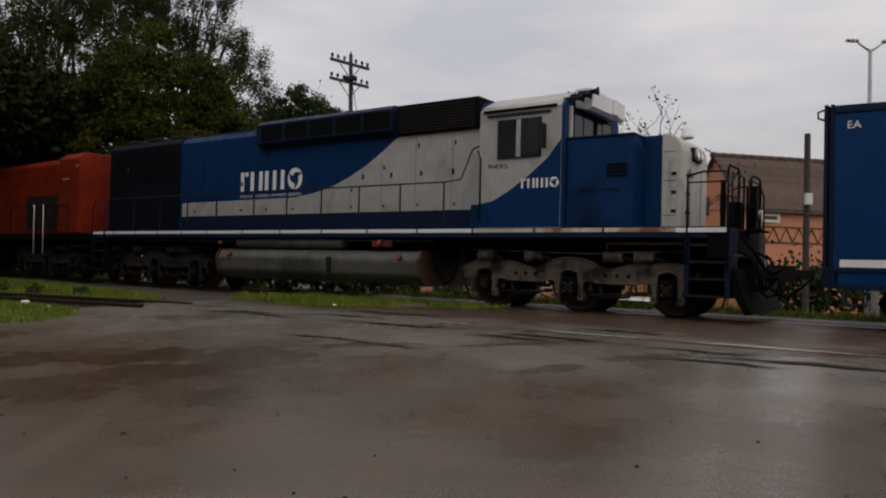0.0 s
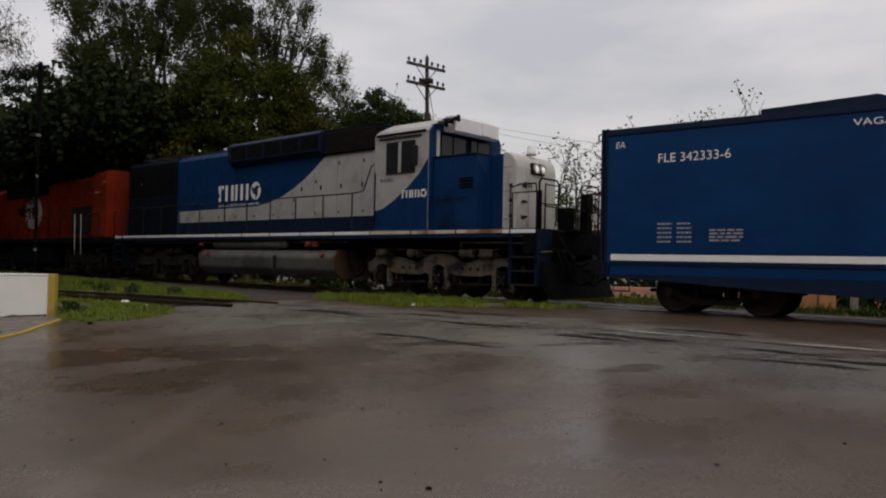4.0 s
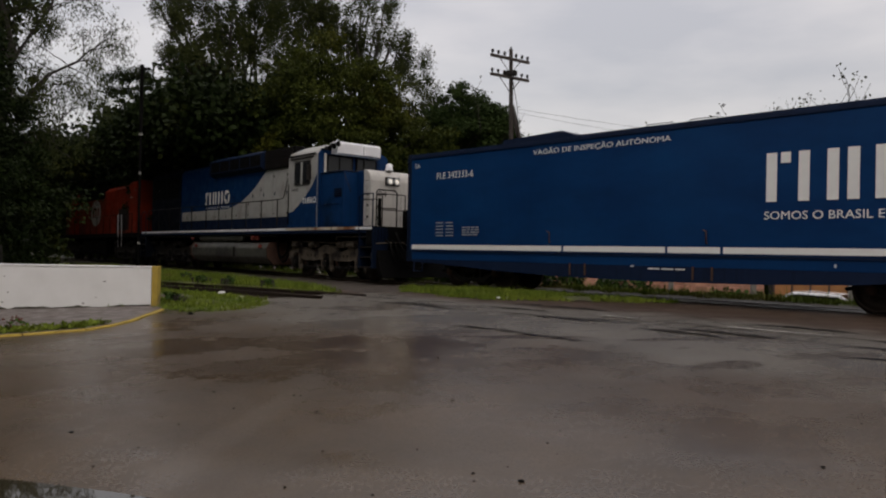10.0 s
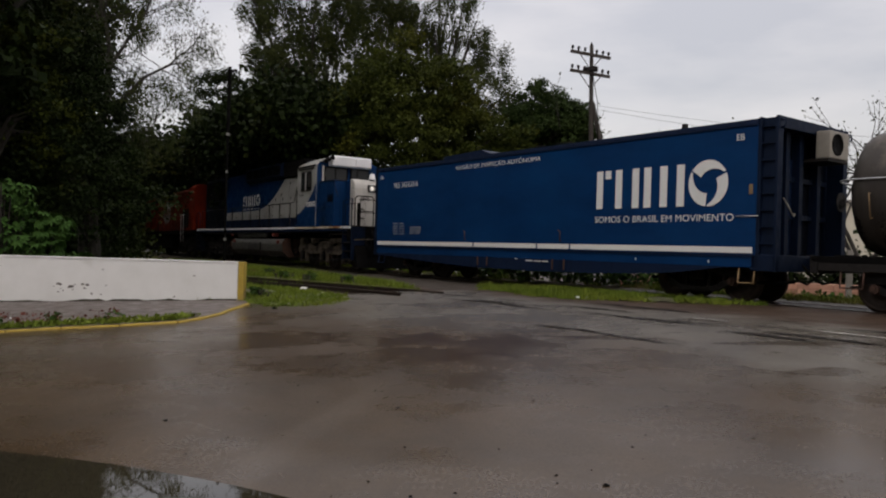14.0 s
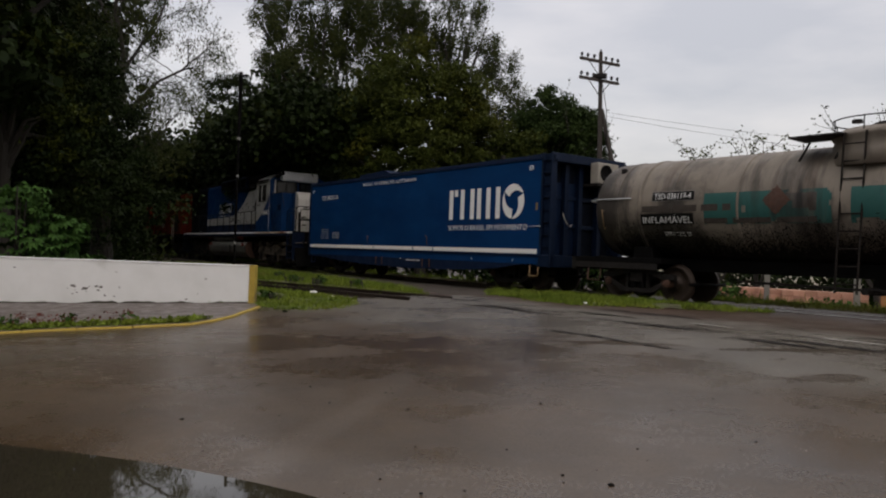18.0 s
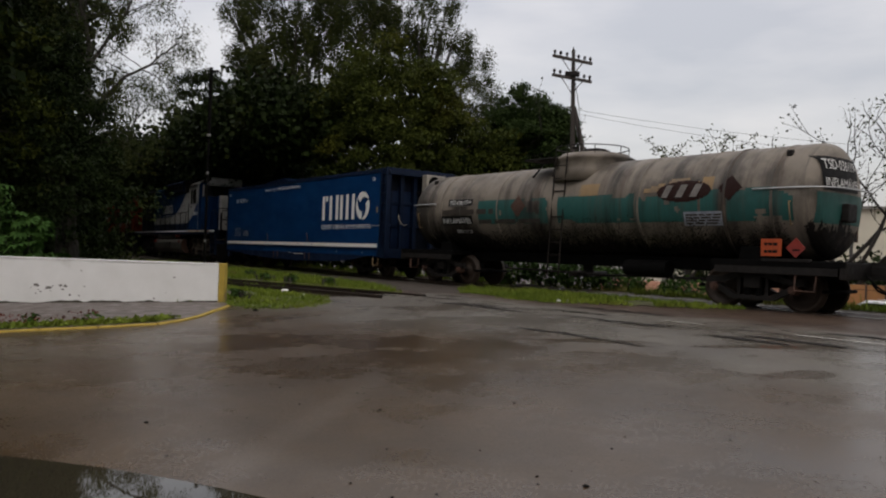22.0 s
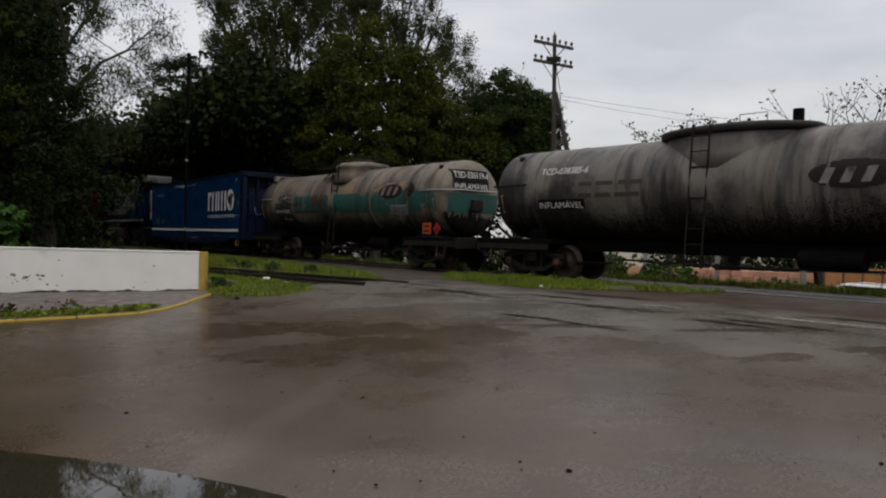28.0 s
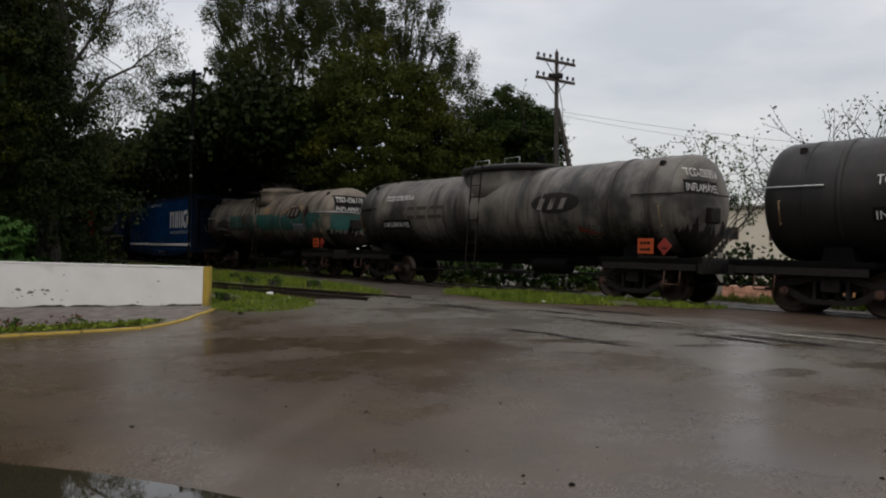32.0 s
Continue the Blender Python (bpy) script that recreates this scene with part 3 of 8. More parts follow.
grass_patch("verge_track_side", [(-14, 16.5), (4, 16.45), (12, 16.3), (14, 17.3), (4, 17.5), (-14, 17.5)], "grass and weeds along the far side of the main track", 420, 0.09, seed=8)
# ---- boundary wall, kerb, pavement ----
M["moss"] = material("dark_damp_moss", (0.030, 0.032, 0.018), (0.055, 0.050, 0.034), 9.0, (0.8, 0.95), 0.4)
M["patchwork"] = material("bare_wet_cement", (0.17, 0.16, 0.145), (0.10, 0.095, 0.085), 6.0, (0.7, 0.9), 0.4)
def make_wall():
    a, c = Vector((-7.75, 11.89, 0)), Vector((-15.8, 9.14, 0))
    d = (c - a).normalized()
    m = Matrix.Translation(a) @ Matrix.Rotation(math.atan2(d.y, d.x), 4, "Z")
    n = (c - a).length
    w = tagged(empty("boundary_wall"), "low whitewashed masonry wall with a yellow end", "wall", kind="structure")
    w.matrix_basis = m
    part("wall_body", box(0.11, n, -0.2, 0.0, -0.6, 0.535, 0.012), M["whitewash"], w)
    part("coping", box(0.11, n, -0.212, 0.012, 0.535, 0.56, 0.01), M["whitewash"], w)
    part("yellow_end", box(0.0, 0.108, -0.21, 0.01, -0.6, 0.563, 0.012), M["yellow"], w, "yellow painted wall end")
    rnd = random.Random(4)
    for i in range(24):
        near = i < 14
        x, z = (rnd.uniform(2.55, 3.5), rnd.uniform(-0.12, 0.08)) if near else (rnd.uniform(0.4, 7.5), rnd.uniform(-0.15, 0.4))
        s = rnd.uniform(0.012, 0.05) if near else rnd.uniform(0.008, 0.022)
        o = [(x + s * rnd.uniform(0.6, 1.5) * math.cos(t), z + s * rnd.uniform(0.3, 0.8) * math.sin(t)) for t in np.linspace(0, 2 * math.pi, 10)[:-1]]
        part("bare_patch", prism(o, 0.0, 0.003), M["patchwork"], w)
    xs = np.arange(0.12, n - 0.1, 0.06)
    foot = [ground_z(a.x + d.x * q, a.y + d.y * q) for q in xs]
    top = [g + 0.035 + 0.045 * max(-0.6, noise.noise((q * 1.6, 3, 0)) + 0.6 * noise.noise((q * 7.0, 5, 0))) for q, g in zip(xs, foot)]
    tagged(part("damp_foot", prism([(q, g - 0.1) for q, g in zip(xs, foot)] + [(q, t) for q, t in zip(xs, top)][::-1], 0.0, 0.002), M["moss"], w), "dark mossy damp along the wall's foot")
    # pavement between wall and kerb
    kerb = [(-7.36, 11.42), (-7.1, 10.55), (-6.9, 9.95), (-6.82, 9.4), (-6.85, 8.87), (-7.38, 8.33), (-7.95, 7.9), (-8.4, 7.44), (-9.5, 6.4), (-12.1, 4.1)]
    inner = [(-7.62, 11.78), (-8.0, 11.72), (-8.9, 11.4), (-9.9, 11.05), (-10.8, 10.75), (-11.7, 10.45), (-12.6, 10.15), (-13.6, 9.8), (-14.8, 9.4), (-15.8, 9.05)]
    v, f = [], []
    for (x0, y0), (x1, y1) in zip(kerb, inner):
        for t in (0, 0.25, 0.5, 0.75, 1):
            x, y = x0 + (x1 - x0) * t, y0 + (y1 - y0) * t
            v.append((x, y, ground_z(x, y) + 0.02))
    for i in range(len(kerb) - 1):
        f += [(i * 5 + j, i * 5 + j + 1, i * 5 + j + 6, i * 5 + j + 5) for j in range(4)]
    tagged(part("pavement", (v, [], f), M["pave"]), "wet brown concrete pavement below the wall", "pavement", kind="structure")
    kb = tagged(empty("kerb"), "worn yellow-painted concrete kerb", "kerb", kind="structure")
    pts = []
    for (x0, y0), (x1, y1) in zip(kerb, kerb[1:]):
        k = max(1, round(math.hypot(x1 - x0, y1 - y0) / 0.55))
        pts += [(x0 + (x1 - x0) * i / k, y0 + (y1 - y0) * i / k) for i in range(k)]
    for i, ((x0, y0), (x1, y1)) in enumerate(zip(pts, pts[1:])):
        ang = math.atan2(y1 - y0, x1 - x0)
        ln = math.hypot(x1 - x0, y1 - y0)
        o = part("kerbstone", box(0.002, ln - 0.002, -0.05, 0.05, -0.25, 0.030 + 0.004 * noise.noise((i * 1.7, 0, 0)), 0.02), M["yellow"], kb)
        fall = math.atan2(ground_z(x0, y0) - ground_z(x1, y1), ln)
        o.matrix_basis = Matrix.Translation((x0, y0, ground_z(x0, y0) - 0.014)) @ Matrix.Rotation(ang, 4, "Z") @ Matrix.Rotation(fall, 4, "Y")
    return kerb


KERB = make_wall()


# ---- plants ----
def leaf_mesh(points, size, rnd, ratio=0.45, droop=0.0):
    """Small folded leaves, one at each point."""
    n = len(points)
    d = rnd.normal(0, 1, (n, 3))
    d[:, 2] -= droop
    d /= np.linalg.norm(d, axis=1)[:, None]
    s = np.cross(d, rnd.normal(0, 1, (n, 3)))
    s /= np.linalg.norm(s, axis=1)[:, None] + 1e-9
    k = (size * rnd.uniform(0.5, 1.3, n))[:, None]
    V = np.stack([points, points + d * k * 0.5 + s * k * ratio, points + d * k, points + d * k * 0.5 - s * k * ratio], 1).reshape(-1, 3)
    return V, np.arange(4 * n).reshape(-1, 4)


class Limbs:
    """Tapered, bent branches gathered into one mesh."""
    def __init__(self):
        self.v, self.f, self.tips = [], [], []

    def rod(self, pts, r0, r1, n=6):
        k = len(self.v)
        for i, p in enumerate(pts):
            p = Vector(p)
            q = Vector(pts[min(i + 1, len(pts) - 1)]) - Vector(pts[max(i - 1, 0)])
            a = q.orthogonal().normalized()
            b = q.cross(a).normalized()
            r = r0 + (r1 - r0) * i / (len(pts) - 1)
            self.v += [tuple(p + (a * math.cos(2 * math.pi * j / n) + b * math.sin(2 * math.pi * j / n)) * r) for j in range(n)]
            if i:
                o = k + (i - 1) * n
                self.f += [(o + j, o + (j + 1) % n, o + n + (j + 1) % n, o + n + j) for j in range(n)]

    def bough(self, p, way, length, r, depth, rnd, spread=0.6, up=0.15, gnarl=0.25, n=6, fork=3):
        p, way = Vector(p), Vector(way).normalized()
        pts = [p.copy()]
        for i in range(5):
            way = (way + Vector((rnd.gauss(0, gnarl), rnd.gauss(0, gnarl), rnd.gauss(0, gnarl) + up)) * 0.45).normalized()
            p = p + way * length / 5
            pts.append(p.copy())
        self.rod(pts, r, r * 0.55, n)
        if depth == 0:
            self.tips.append(tuple(p))
            self.tips.append(tuple(pts[3]))
            return
        for i in range(fork):
            base = pts[5] if i == 0 else pts[rnd.choice((3, 4, 5))]
            side = Vector((rnd.gauss(0, 1), rnd.gauss(0, 1), rnd.gauss(0, 0.6)))
            self.bough(base, way + side.normalized() * spread, length * rnd.uniform(0.58, 0.82), r * 0.55, depth - 1, rnd, spread, up, gnarl, max(3, n - 1), fork)


def place(az, r):
    return -math.sin(radians(az)) * r, math.cos(radians(az)) * r


def crown_points(blobs, clumps, leaves, spread, rnd, solid=0.35, hang=0.0):
    """Leaf places in bounded clumps that sit on and in ellipsoids; hang draws each clump out downwards."""
    out, centres = [], []
    for cx, cy, cz, rx, ry, rz in blobs:
        k = max(3, int(clumps * rx * rz))
        d = rnd.normal(0, 1, (k, 3))
        d /= np.linalg.norm(d, axis=1)[:, None]
        rad = (solid + (1 - solid) * rnd.uniform(0, 1, k) ** 0.5)[:, None]
        rad = rad * (1 + 0.12 * np.clip(rnd.normal(0, 1, (k, 1)), -1.5, 1.5))
        c = np.array((cx, cy, cz)) + d * rad * (rx, ry, rz)
        centres.append(c)
        sz = spread * rnd.uniform(0.45, 1.35, k)
        n = (leaves * rnd.uniform(0.5, 1.5, k)).astype(int)
        for p, s, m in zip(c, sz, n):
            q = rnd.normal(0, 1, (m, 3))
            q /= np.linalg.norm(q, axis=1)[:, None]
            q = q * (rnd.uniform(0, 1, (m, 1)) ** 0.6) * (1.7 * s, 1.7 * s, s)
            if hang:
                q[:, :2] *= 0.75
                q[:, 2] -= hang * s * rnd.uniform(0, 1, m) ** 1.5
            out.append(p + q)
    return np.concatenate(out), np.concatenate(centres)


def tree(az, r, label, trunk_h, trunk_r, blobs, leaf, size, clumps=3.0, leaves=60, spread=0.45, seed=1, droop=0.3, ratio=0.4, solid=0.2, lean=(0, 0), limbs=14, name="tree", dense=1.4, fine=0.78):
    x, y = place(az, r)
    z = ground_z(x, y) - 0.15
    rnd, rng = random.Random(seed), np.random.default_rng(seed)
    t = tagged(empty(name), label, "tree")
    t.location = (x, y, z)
    # across the view, away from it, up
    side, away = Vector((math.cos(radians(az)), math.sin(radians(az)), 0)), Vector((-math.sin(radians(az)), math.cos(radians(az)), 0))
    bl = [(side.x * a + away.x * b, side.y * a + away.y * b, c - z, rx, ry, rz) for a, b, c, rx, ry, rz in blobs]
    pts, centres = crown_points(bl, clumps * 2.6, leaves * 2.2 * dense, spread, rng, solid, 2.2 if droop > 0.5 else 0.0)
    L_ = Limbs()
    top = Vector((lean[0], lean[1], trunk_h))
    L_.rod([Vector((0, 0, 0)), top * 0.33 + Vector((0.05, 0.015, 0)), top * 0.66 - Vector((0.06, 0, 0)), top], trunk_r, trunk_r * 0.7, 10)
    order = list(range(len(centres)))
    rnd.shuffle(order)
    for i in order[:limbs]:
        c = Vector(centres[i])
        b = top * rnd.uniform(0.75, 1.0)
        mid = (b + c) / 2 + Vector((rnd.gauss(0, 0.3), rnd.gauss(0, 0.3), 0.35))
        L_.rod([b, b * 0.6 + mid * 0.4, mid, mid * 0.4 + c * 0.6, c], trunk_r * 0.42, trunk_r * 0.08, 5)
    part("trunk", (L_.v, [], L_.f), M["bark"], t)
    V, F = leaf_mesh(pts, size * 0.78 * fine, rng, ratio, droop)
    part("crown", (V, [], F), M[leaf], t)
    return t


# the olive-leaved round tree behind the track, the tall gum trees over it, the dark one beside the pole
tree(20.6, 34, "dense round tree with olive-green leaves", 3.2, 0.28, [(0, 0, 6.3, 3.3, 2.6, 3.4), (-1.6, -0.8, 8.2, 1.7, 1.6, 1.7), (0.5, -0.6, 8.9, 1.9, 1.8, 1.5), (2.1, -0.3, 7.2, 1.5, 1.5, 1.9), (-1.0, -1.4, 5.2, 2.2, 1.4, 1.9), (3.2, 0, 5.4, 1.7, 1.4, 2.2), (4.4, 0, 4.8, 1.4, 1.3, 1.9), (-2.9, 0, 6.4, 1.6, 1.5, 1.9)], "leaf_olive", 0.20, 5.0, 75, 0.42, 11)
tree(27.6, 44, "tall gum tree with dark airy foliage", 8.0, 0.34, [(-1.8, 0, 12.5, 2.6, 2.2, 2.8), (0.8, 0, 15.0, 2.6, 2.2, 3.0), (-2.6, 0, 9.2, 2.0, 2.0, 1.9), (2.6, 0, 12.0, 2.4, 2.0, 2.6), (0.4, 0, 9.6, 2.6, 2.4, 2.4), (-0.6, 0, 17.0, 2.0, 1.6, 1.6), (4.4, 0, 15.5, 2.0, 1.6, 1.6), (-3.6, 0, 14.6, 1.6, 1.6, 1.7), (-3.4, 0, 11.2, 1.7, 1.6, 1.6), (2.4, 0, 9.4, 2.2, 2.0, 1.8), (-2.2, 0, 16.6, 1.8, 1.6, 1.6)], "leaf_grey", 0.22, 6.5, 60, 0.42, 12, 0.8, 0.24, 0.1, (0, 0), 30)
tree(18.8, 47, "tall gum tree with sparse drooping foliage", 10.0, 0.32, [(-2.2, 0, 15.2, 2.4, 2.0, 2.2), (0.6, 0, 14.6, 2.4, 2.0, 1.9), (2.9, 0, 13.2, 1.7, 1.6, 2.0), (3.8, 0, 11.2, 1.3, 1.4, 1.8), (-4.2, 0, 16.6, 2.0, 1.6, 1.7), (1.2, 0, 16.6, 1.6, 1.4, 1.2)], "leaf_grey", 0.22, 5.0, 56, 0.42, 13, 0.9, 0.22, 0.1, (0, 0), 30)
tree(9.6, 36, "dense dark green tree beside the utility pole", 2.6, 0.22, [(-0.3, 0, 5.4, 1.9, 1.8, 2.4), (0.7, -0.3, 6.5, 1.1, 1.3, 1.5), (-1.3, 0, 6.8, 1.3, 1.3, 1.5), (1.0, 0, 4.8, 1.0, 1.2, 1.8), (-2.4, 0, 4.6, 1.6, 1.4, 2.2), (0.2, -0.6, 4.4, 1.6, 1.2, 1.8), (-1.2, 0, 7.7, 1.3, 1.3, 1.4), (0.1, 0, 7.4, 1.1, 1.2, 1.3), (1.1, 0, 6.7, 0.8, 1.0, 1.3)], "leaf_mid", 0.20, 7.5, 80, 0.40, 14, solid=0.45)
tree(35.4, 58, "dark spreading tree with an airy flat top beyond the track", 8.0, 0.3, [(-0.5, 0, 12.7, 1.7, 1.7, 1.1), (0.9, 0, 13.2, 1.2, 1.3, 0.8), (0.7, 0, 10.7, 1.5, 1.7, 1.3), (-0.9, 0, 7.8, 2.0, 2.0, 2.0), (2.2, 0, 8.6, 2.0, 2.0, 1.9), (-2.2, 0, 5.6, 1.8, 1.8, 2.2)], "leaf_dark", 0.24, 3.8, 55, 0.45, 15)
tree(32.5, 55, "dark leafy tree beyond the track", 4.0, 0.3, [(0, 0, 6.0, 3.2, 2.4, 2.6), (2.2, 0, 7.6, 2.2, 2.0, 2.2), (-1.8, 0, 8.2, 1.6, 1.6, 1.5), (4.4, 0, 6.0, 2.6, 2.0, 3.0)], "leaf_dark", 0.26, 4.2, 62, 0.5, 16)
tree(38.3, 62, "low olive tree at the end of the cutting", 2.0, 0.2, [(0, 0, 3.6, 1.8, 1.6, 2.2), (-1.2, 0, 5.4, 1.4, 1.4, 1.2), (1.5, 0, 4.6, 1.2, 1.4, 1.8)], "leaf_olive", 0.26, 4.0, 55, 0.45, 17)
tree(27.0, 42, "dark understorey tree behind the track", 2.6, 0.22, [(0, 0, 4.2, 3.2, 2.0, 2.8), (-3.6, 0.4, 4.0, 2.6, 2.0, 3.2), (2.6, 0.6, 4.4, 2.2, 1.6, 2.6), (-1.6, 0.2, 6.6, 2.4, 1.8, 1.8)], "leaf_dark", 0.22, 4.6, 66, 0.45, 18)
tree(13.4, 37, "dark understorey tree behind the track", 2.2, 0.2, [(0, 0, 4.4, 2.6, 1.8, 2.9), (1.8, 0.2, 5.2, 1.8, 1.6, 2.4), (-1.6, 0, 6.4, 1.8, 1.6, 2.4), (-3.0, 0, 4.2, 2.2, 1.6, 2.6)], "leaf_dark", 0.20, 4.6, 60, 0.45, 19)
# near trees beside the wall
# olive clumps put the highlights of the dark tree behind into leaf colour
tree(49.6, 21.5, "olive-leaved clumps added as highlights on the dark tree beside the wall", 4.0, 0.2, [(0.6, 0, 5.4, 1.2, 1.2, 1.0), (-0.8, 0, 6.6, 1.5, 1.3, 1.2), (1.3, 0.2, 3.6, 0.8, 1.0, 1.1)], "leaf_olive", 0.16, 5.0, 80, 0.34, 27)
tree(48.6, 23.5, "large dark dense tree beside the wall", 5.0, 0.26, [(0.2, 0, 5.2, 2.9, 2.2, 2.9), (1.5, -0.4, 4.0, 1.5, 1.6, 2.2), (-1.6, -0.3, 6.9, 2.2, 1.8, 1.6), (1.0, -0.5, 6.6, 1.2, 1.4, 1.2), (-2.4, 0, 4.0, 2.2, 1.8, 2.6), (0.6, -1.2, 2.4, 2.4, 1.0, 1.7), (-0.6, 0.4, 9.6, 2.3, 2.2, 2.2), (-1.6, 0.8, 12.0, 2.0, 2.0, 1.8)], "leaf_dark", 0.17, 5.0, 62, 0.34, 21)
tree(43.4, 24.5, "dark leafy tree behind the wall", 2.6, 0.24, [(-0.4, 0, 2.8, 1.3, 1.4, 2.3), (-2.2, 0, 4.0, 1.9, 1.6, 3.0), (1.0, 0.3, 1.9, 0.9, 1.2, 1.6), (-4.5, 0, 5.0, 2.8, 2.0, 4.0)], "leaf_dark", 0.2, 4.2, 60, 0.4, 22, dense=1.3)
# the dark stand carried on, mostly out of view, added to shade the line
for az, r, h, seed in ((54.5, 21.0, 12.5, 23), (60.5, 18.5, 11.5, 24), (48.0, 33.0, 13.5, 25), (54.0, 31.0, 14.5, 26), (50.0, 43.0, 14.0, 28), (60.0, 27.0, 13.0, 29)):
    tree(az, r, "tall dark tree, mostly unseen, added to the boundary stand for shade", 6.0, 0.26, [(0, 0, 5.5, 3.0, 2.8, 3.0), (0.8, 0.3, h - 3.6, 2.8, 2.8, 2.4), (-1.0, 0, h - 2.0, 2.4, 2.4, 2.0)], "leaf_dark", 0.34, 3.0, 34, 0.6, seed, dense=0.8, fine=1.1)


def gum_by_wall():
    """A leaning gum with long bare limbs and hanging tufts."""
    az, r = 44.0, 27
    x, y = place(az, r)
    t = tagged(empty("tree"), "leaning gum tree with bare limbs and hanging leaf tufts", "tree")
    z = ground_z(x, y) - 0.2
    t.location = (x, y, z)
    s, w = Vector((math.cos(radians(az)), math.sin(radians(az)), 0)), Vector((0, 0, 1))
    rnd, rng = random.Random(7), np.random.default_rng(7)
    L_ = Limbs()
    P = lambda a, h: s * a * 0.86 + w * (h - z)
    L_.rod([P(0, z), P(0.1, 1.5), P(0.35, 3.2), P(0.5, 4.6)], 0.2, 0.14, 10)
    for pts, r0 in (([P(0.5, 4.6), P(0.7, 5.6), P(0.75, 7.2), P(0.4, 8.6), P(0.6, 11.5)], 0.16), ([P(0.6, 5.0), P(1.2, 5.5), P(2.0, 6.4), P(2.9, 6.9), P(3.4, 7.4)], 0.09), ([P(0.75, 6.6), P(1.2, 7.3), P(2.0, 8.6), P(2.6, 10.2)], 0.08),
                    ([P(0.45, 4.0), P(1.0, 4.1), P(1.7, 4.2), P(2.3, 4.7), P(2.6, 5.3)], 0.06), ([P(0.4, 8.0), P(-0.4, 9.2), P(-1.4, 10.5)], 0.08), ([P(0.5, 9.0), P(1.4, 10.4), P(1.9, 11.6)], 0.06), ([P(0.6, 5.3), P(-0.4, 6.6), P(-1.5, 8.0), P(-2.2, 9.6)], 0.09)):
        L_.rod(pts, r0 * 0.85, r0 * 0.26, 6)
        for i in range(1, len(pts)):
            for _ in range(4):
                b = Vector(pts[i]) + (Vector(pts[i - 1]) - Vector(pts[i])) * rnd.random() * 0.8
                L_.bough(b, s * rnd.uniform(-0.5, 1.0) + w * rnd.uniform(-0.2, 0.9) + Vector((rnd.gauss(0, 0.3), rnd.gauss(0, 0.3), 0)), rnd.uniform(0.6, 1.1), r0 * 0.28, 1, rnd, 0.7, 0.0, 0.3, 4, 3)
    part("trunk", (L_.v, [], L_.f), M["bark"], t)
    tips = np.array(L_.tips)
    pts = np.concatenate([p + np.clip(rng.normal(0, 1, (56, 3)), -1.7, 1.7) * (0.15, 0.15, 0.24) + (0, 0, -0.22) for p in tips])
    V, F = leaf_mesh(pts, 0.115, rng, 0.14, 1.8)
    part("crown", (V, [], F), M["leaf_grey"], t)


gum_by_wall()


def big_leaf_bush(az, r, label, w, h, seed, mat_="leaf_green", size=0.22, n=900, cat="shrub", name="shrub"):
    x, y = place(az, r)
    rng = np.random.default_rng(seed)
    t = tagged(empty(name), label, cat)
    t.location = (x, y, ground_z(x, y) - 0.05)
    L_ = Limbs()
    rnd = random.Random(seed)
    for _ in range(9):
        L_.bough((rnd.gauss(0, 0.15), rnd.gauss(0, 0.15), 0), (rnd.gauss(0, 0.5), rnd.gauss(0, 0.5), 1), h * 0.5, 0.025, 1, rnd, 0.7, 0.2, 0.2, 5, 3)
    part("stalk", (L_.v, [], L_.f), M["bark"], t)
    d = rng.normal(0, 1, (n, 3))
    d /= np.linalg.norm(d, axis=1)[:, None]
    p = d * (0.45 + 0.55 * rng.uniform(0, 1, (n, 1)) ** 0.5) * (w, w * 0.7, h * 0.5) + (0, 0, h * 0.52)
    p = p[p[:, 2] > 0.05]
    V, F = leaf_mesh(p, size, rng, 0.38, 0.5)
    part("leaves", (V, [], F), M[mat_], t)
    return t


def palmate_leaf():
    """One hand-shaped leaf of seven folded lobes, its stem end at the origin, lying along +x."""
    v, f = [(0, 0, 0)], []
    for k in range(7):
        a = (k - 3) * 0.62
        n = 0.21 * (1.0 - 0.07 * abs(k - 3))
        dx, dy = math.cos(a), math.sin(a)
        o = len(v)
        v += [(dx * n * 0.55 - dy * 0.045, dy * n * 0.55 + dx * 0.045, 0.012), (dx * n, dy * n, -0.05), (dx * n * 0.55 + dy * 0.045, dy * n * 0.55 - dx * 0.045, 0.012), (dx * n * 0.5, dy * n * 0.5, -0.008)]
        f += [(0, o, o + 3), (o, o + 1, o + 3), (o + 1, o + 2, o + 3), (o + 2, 0, o + 3)]
    return v, [], f


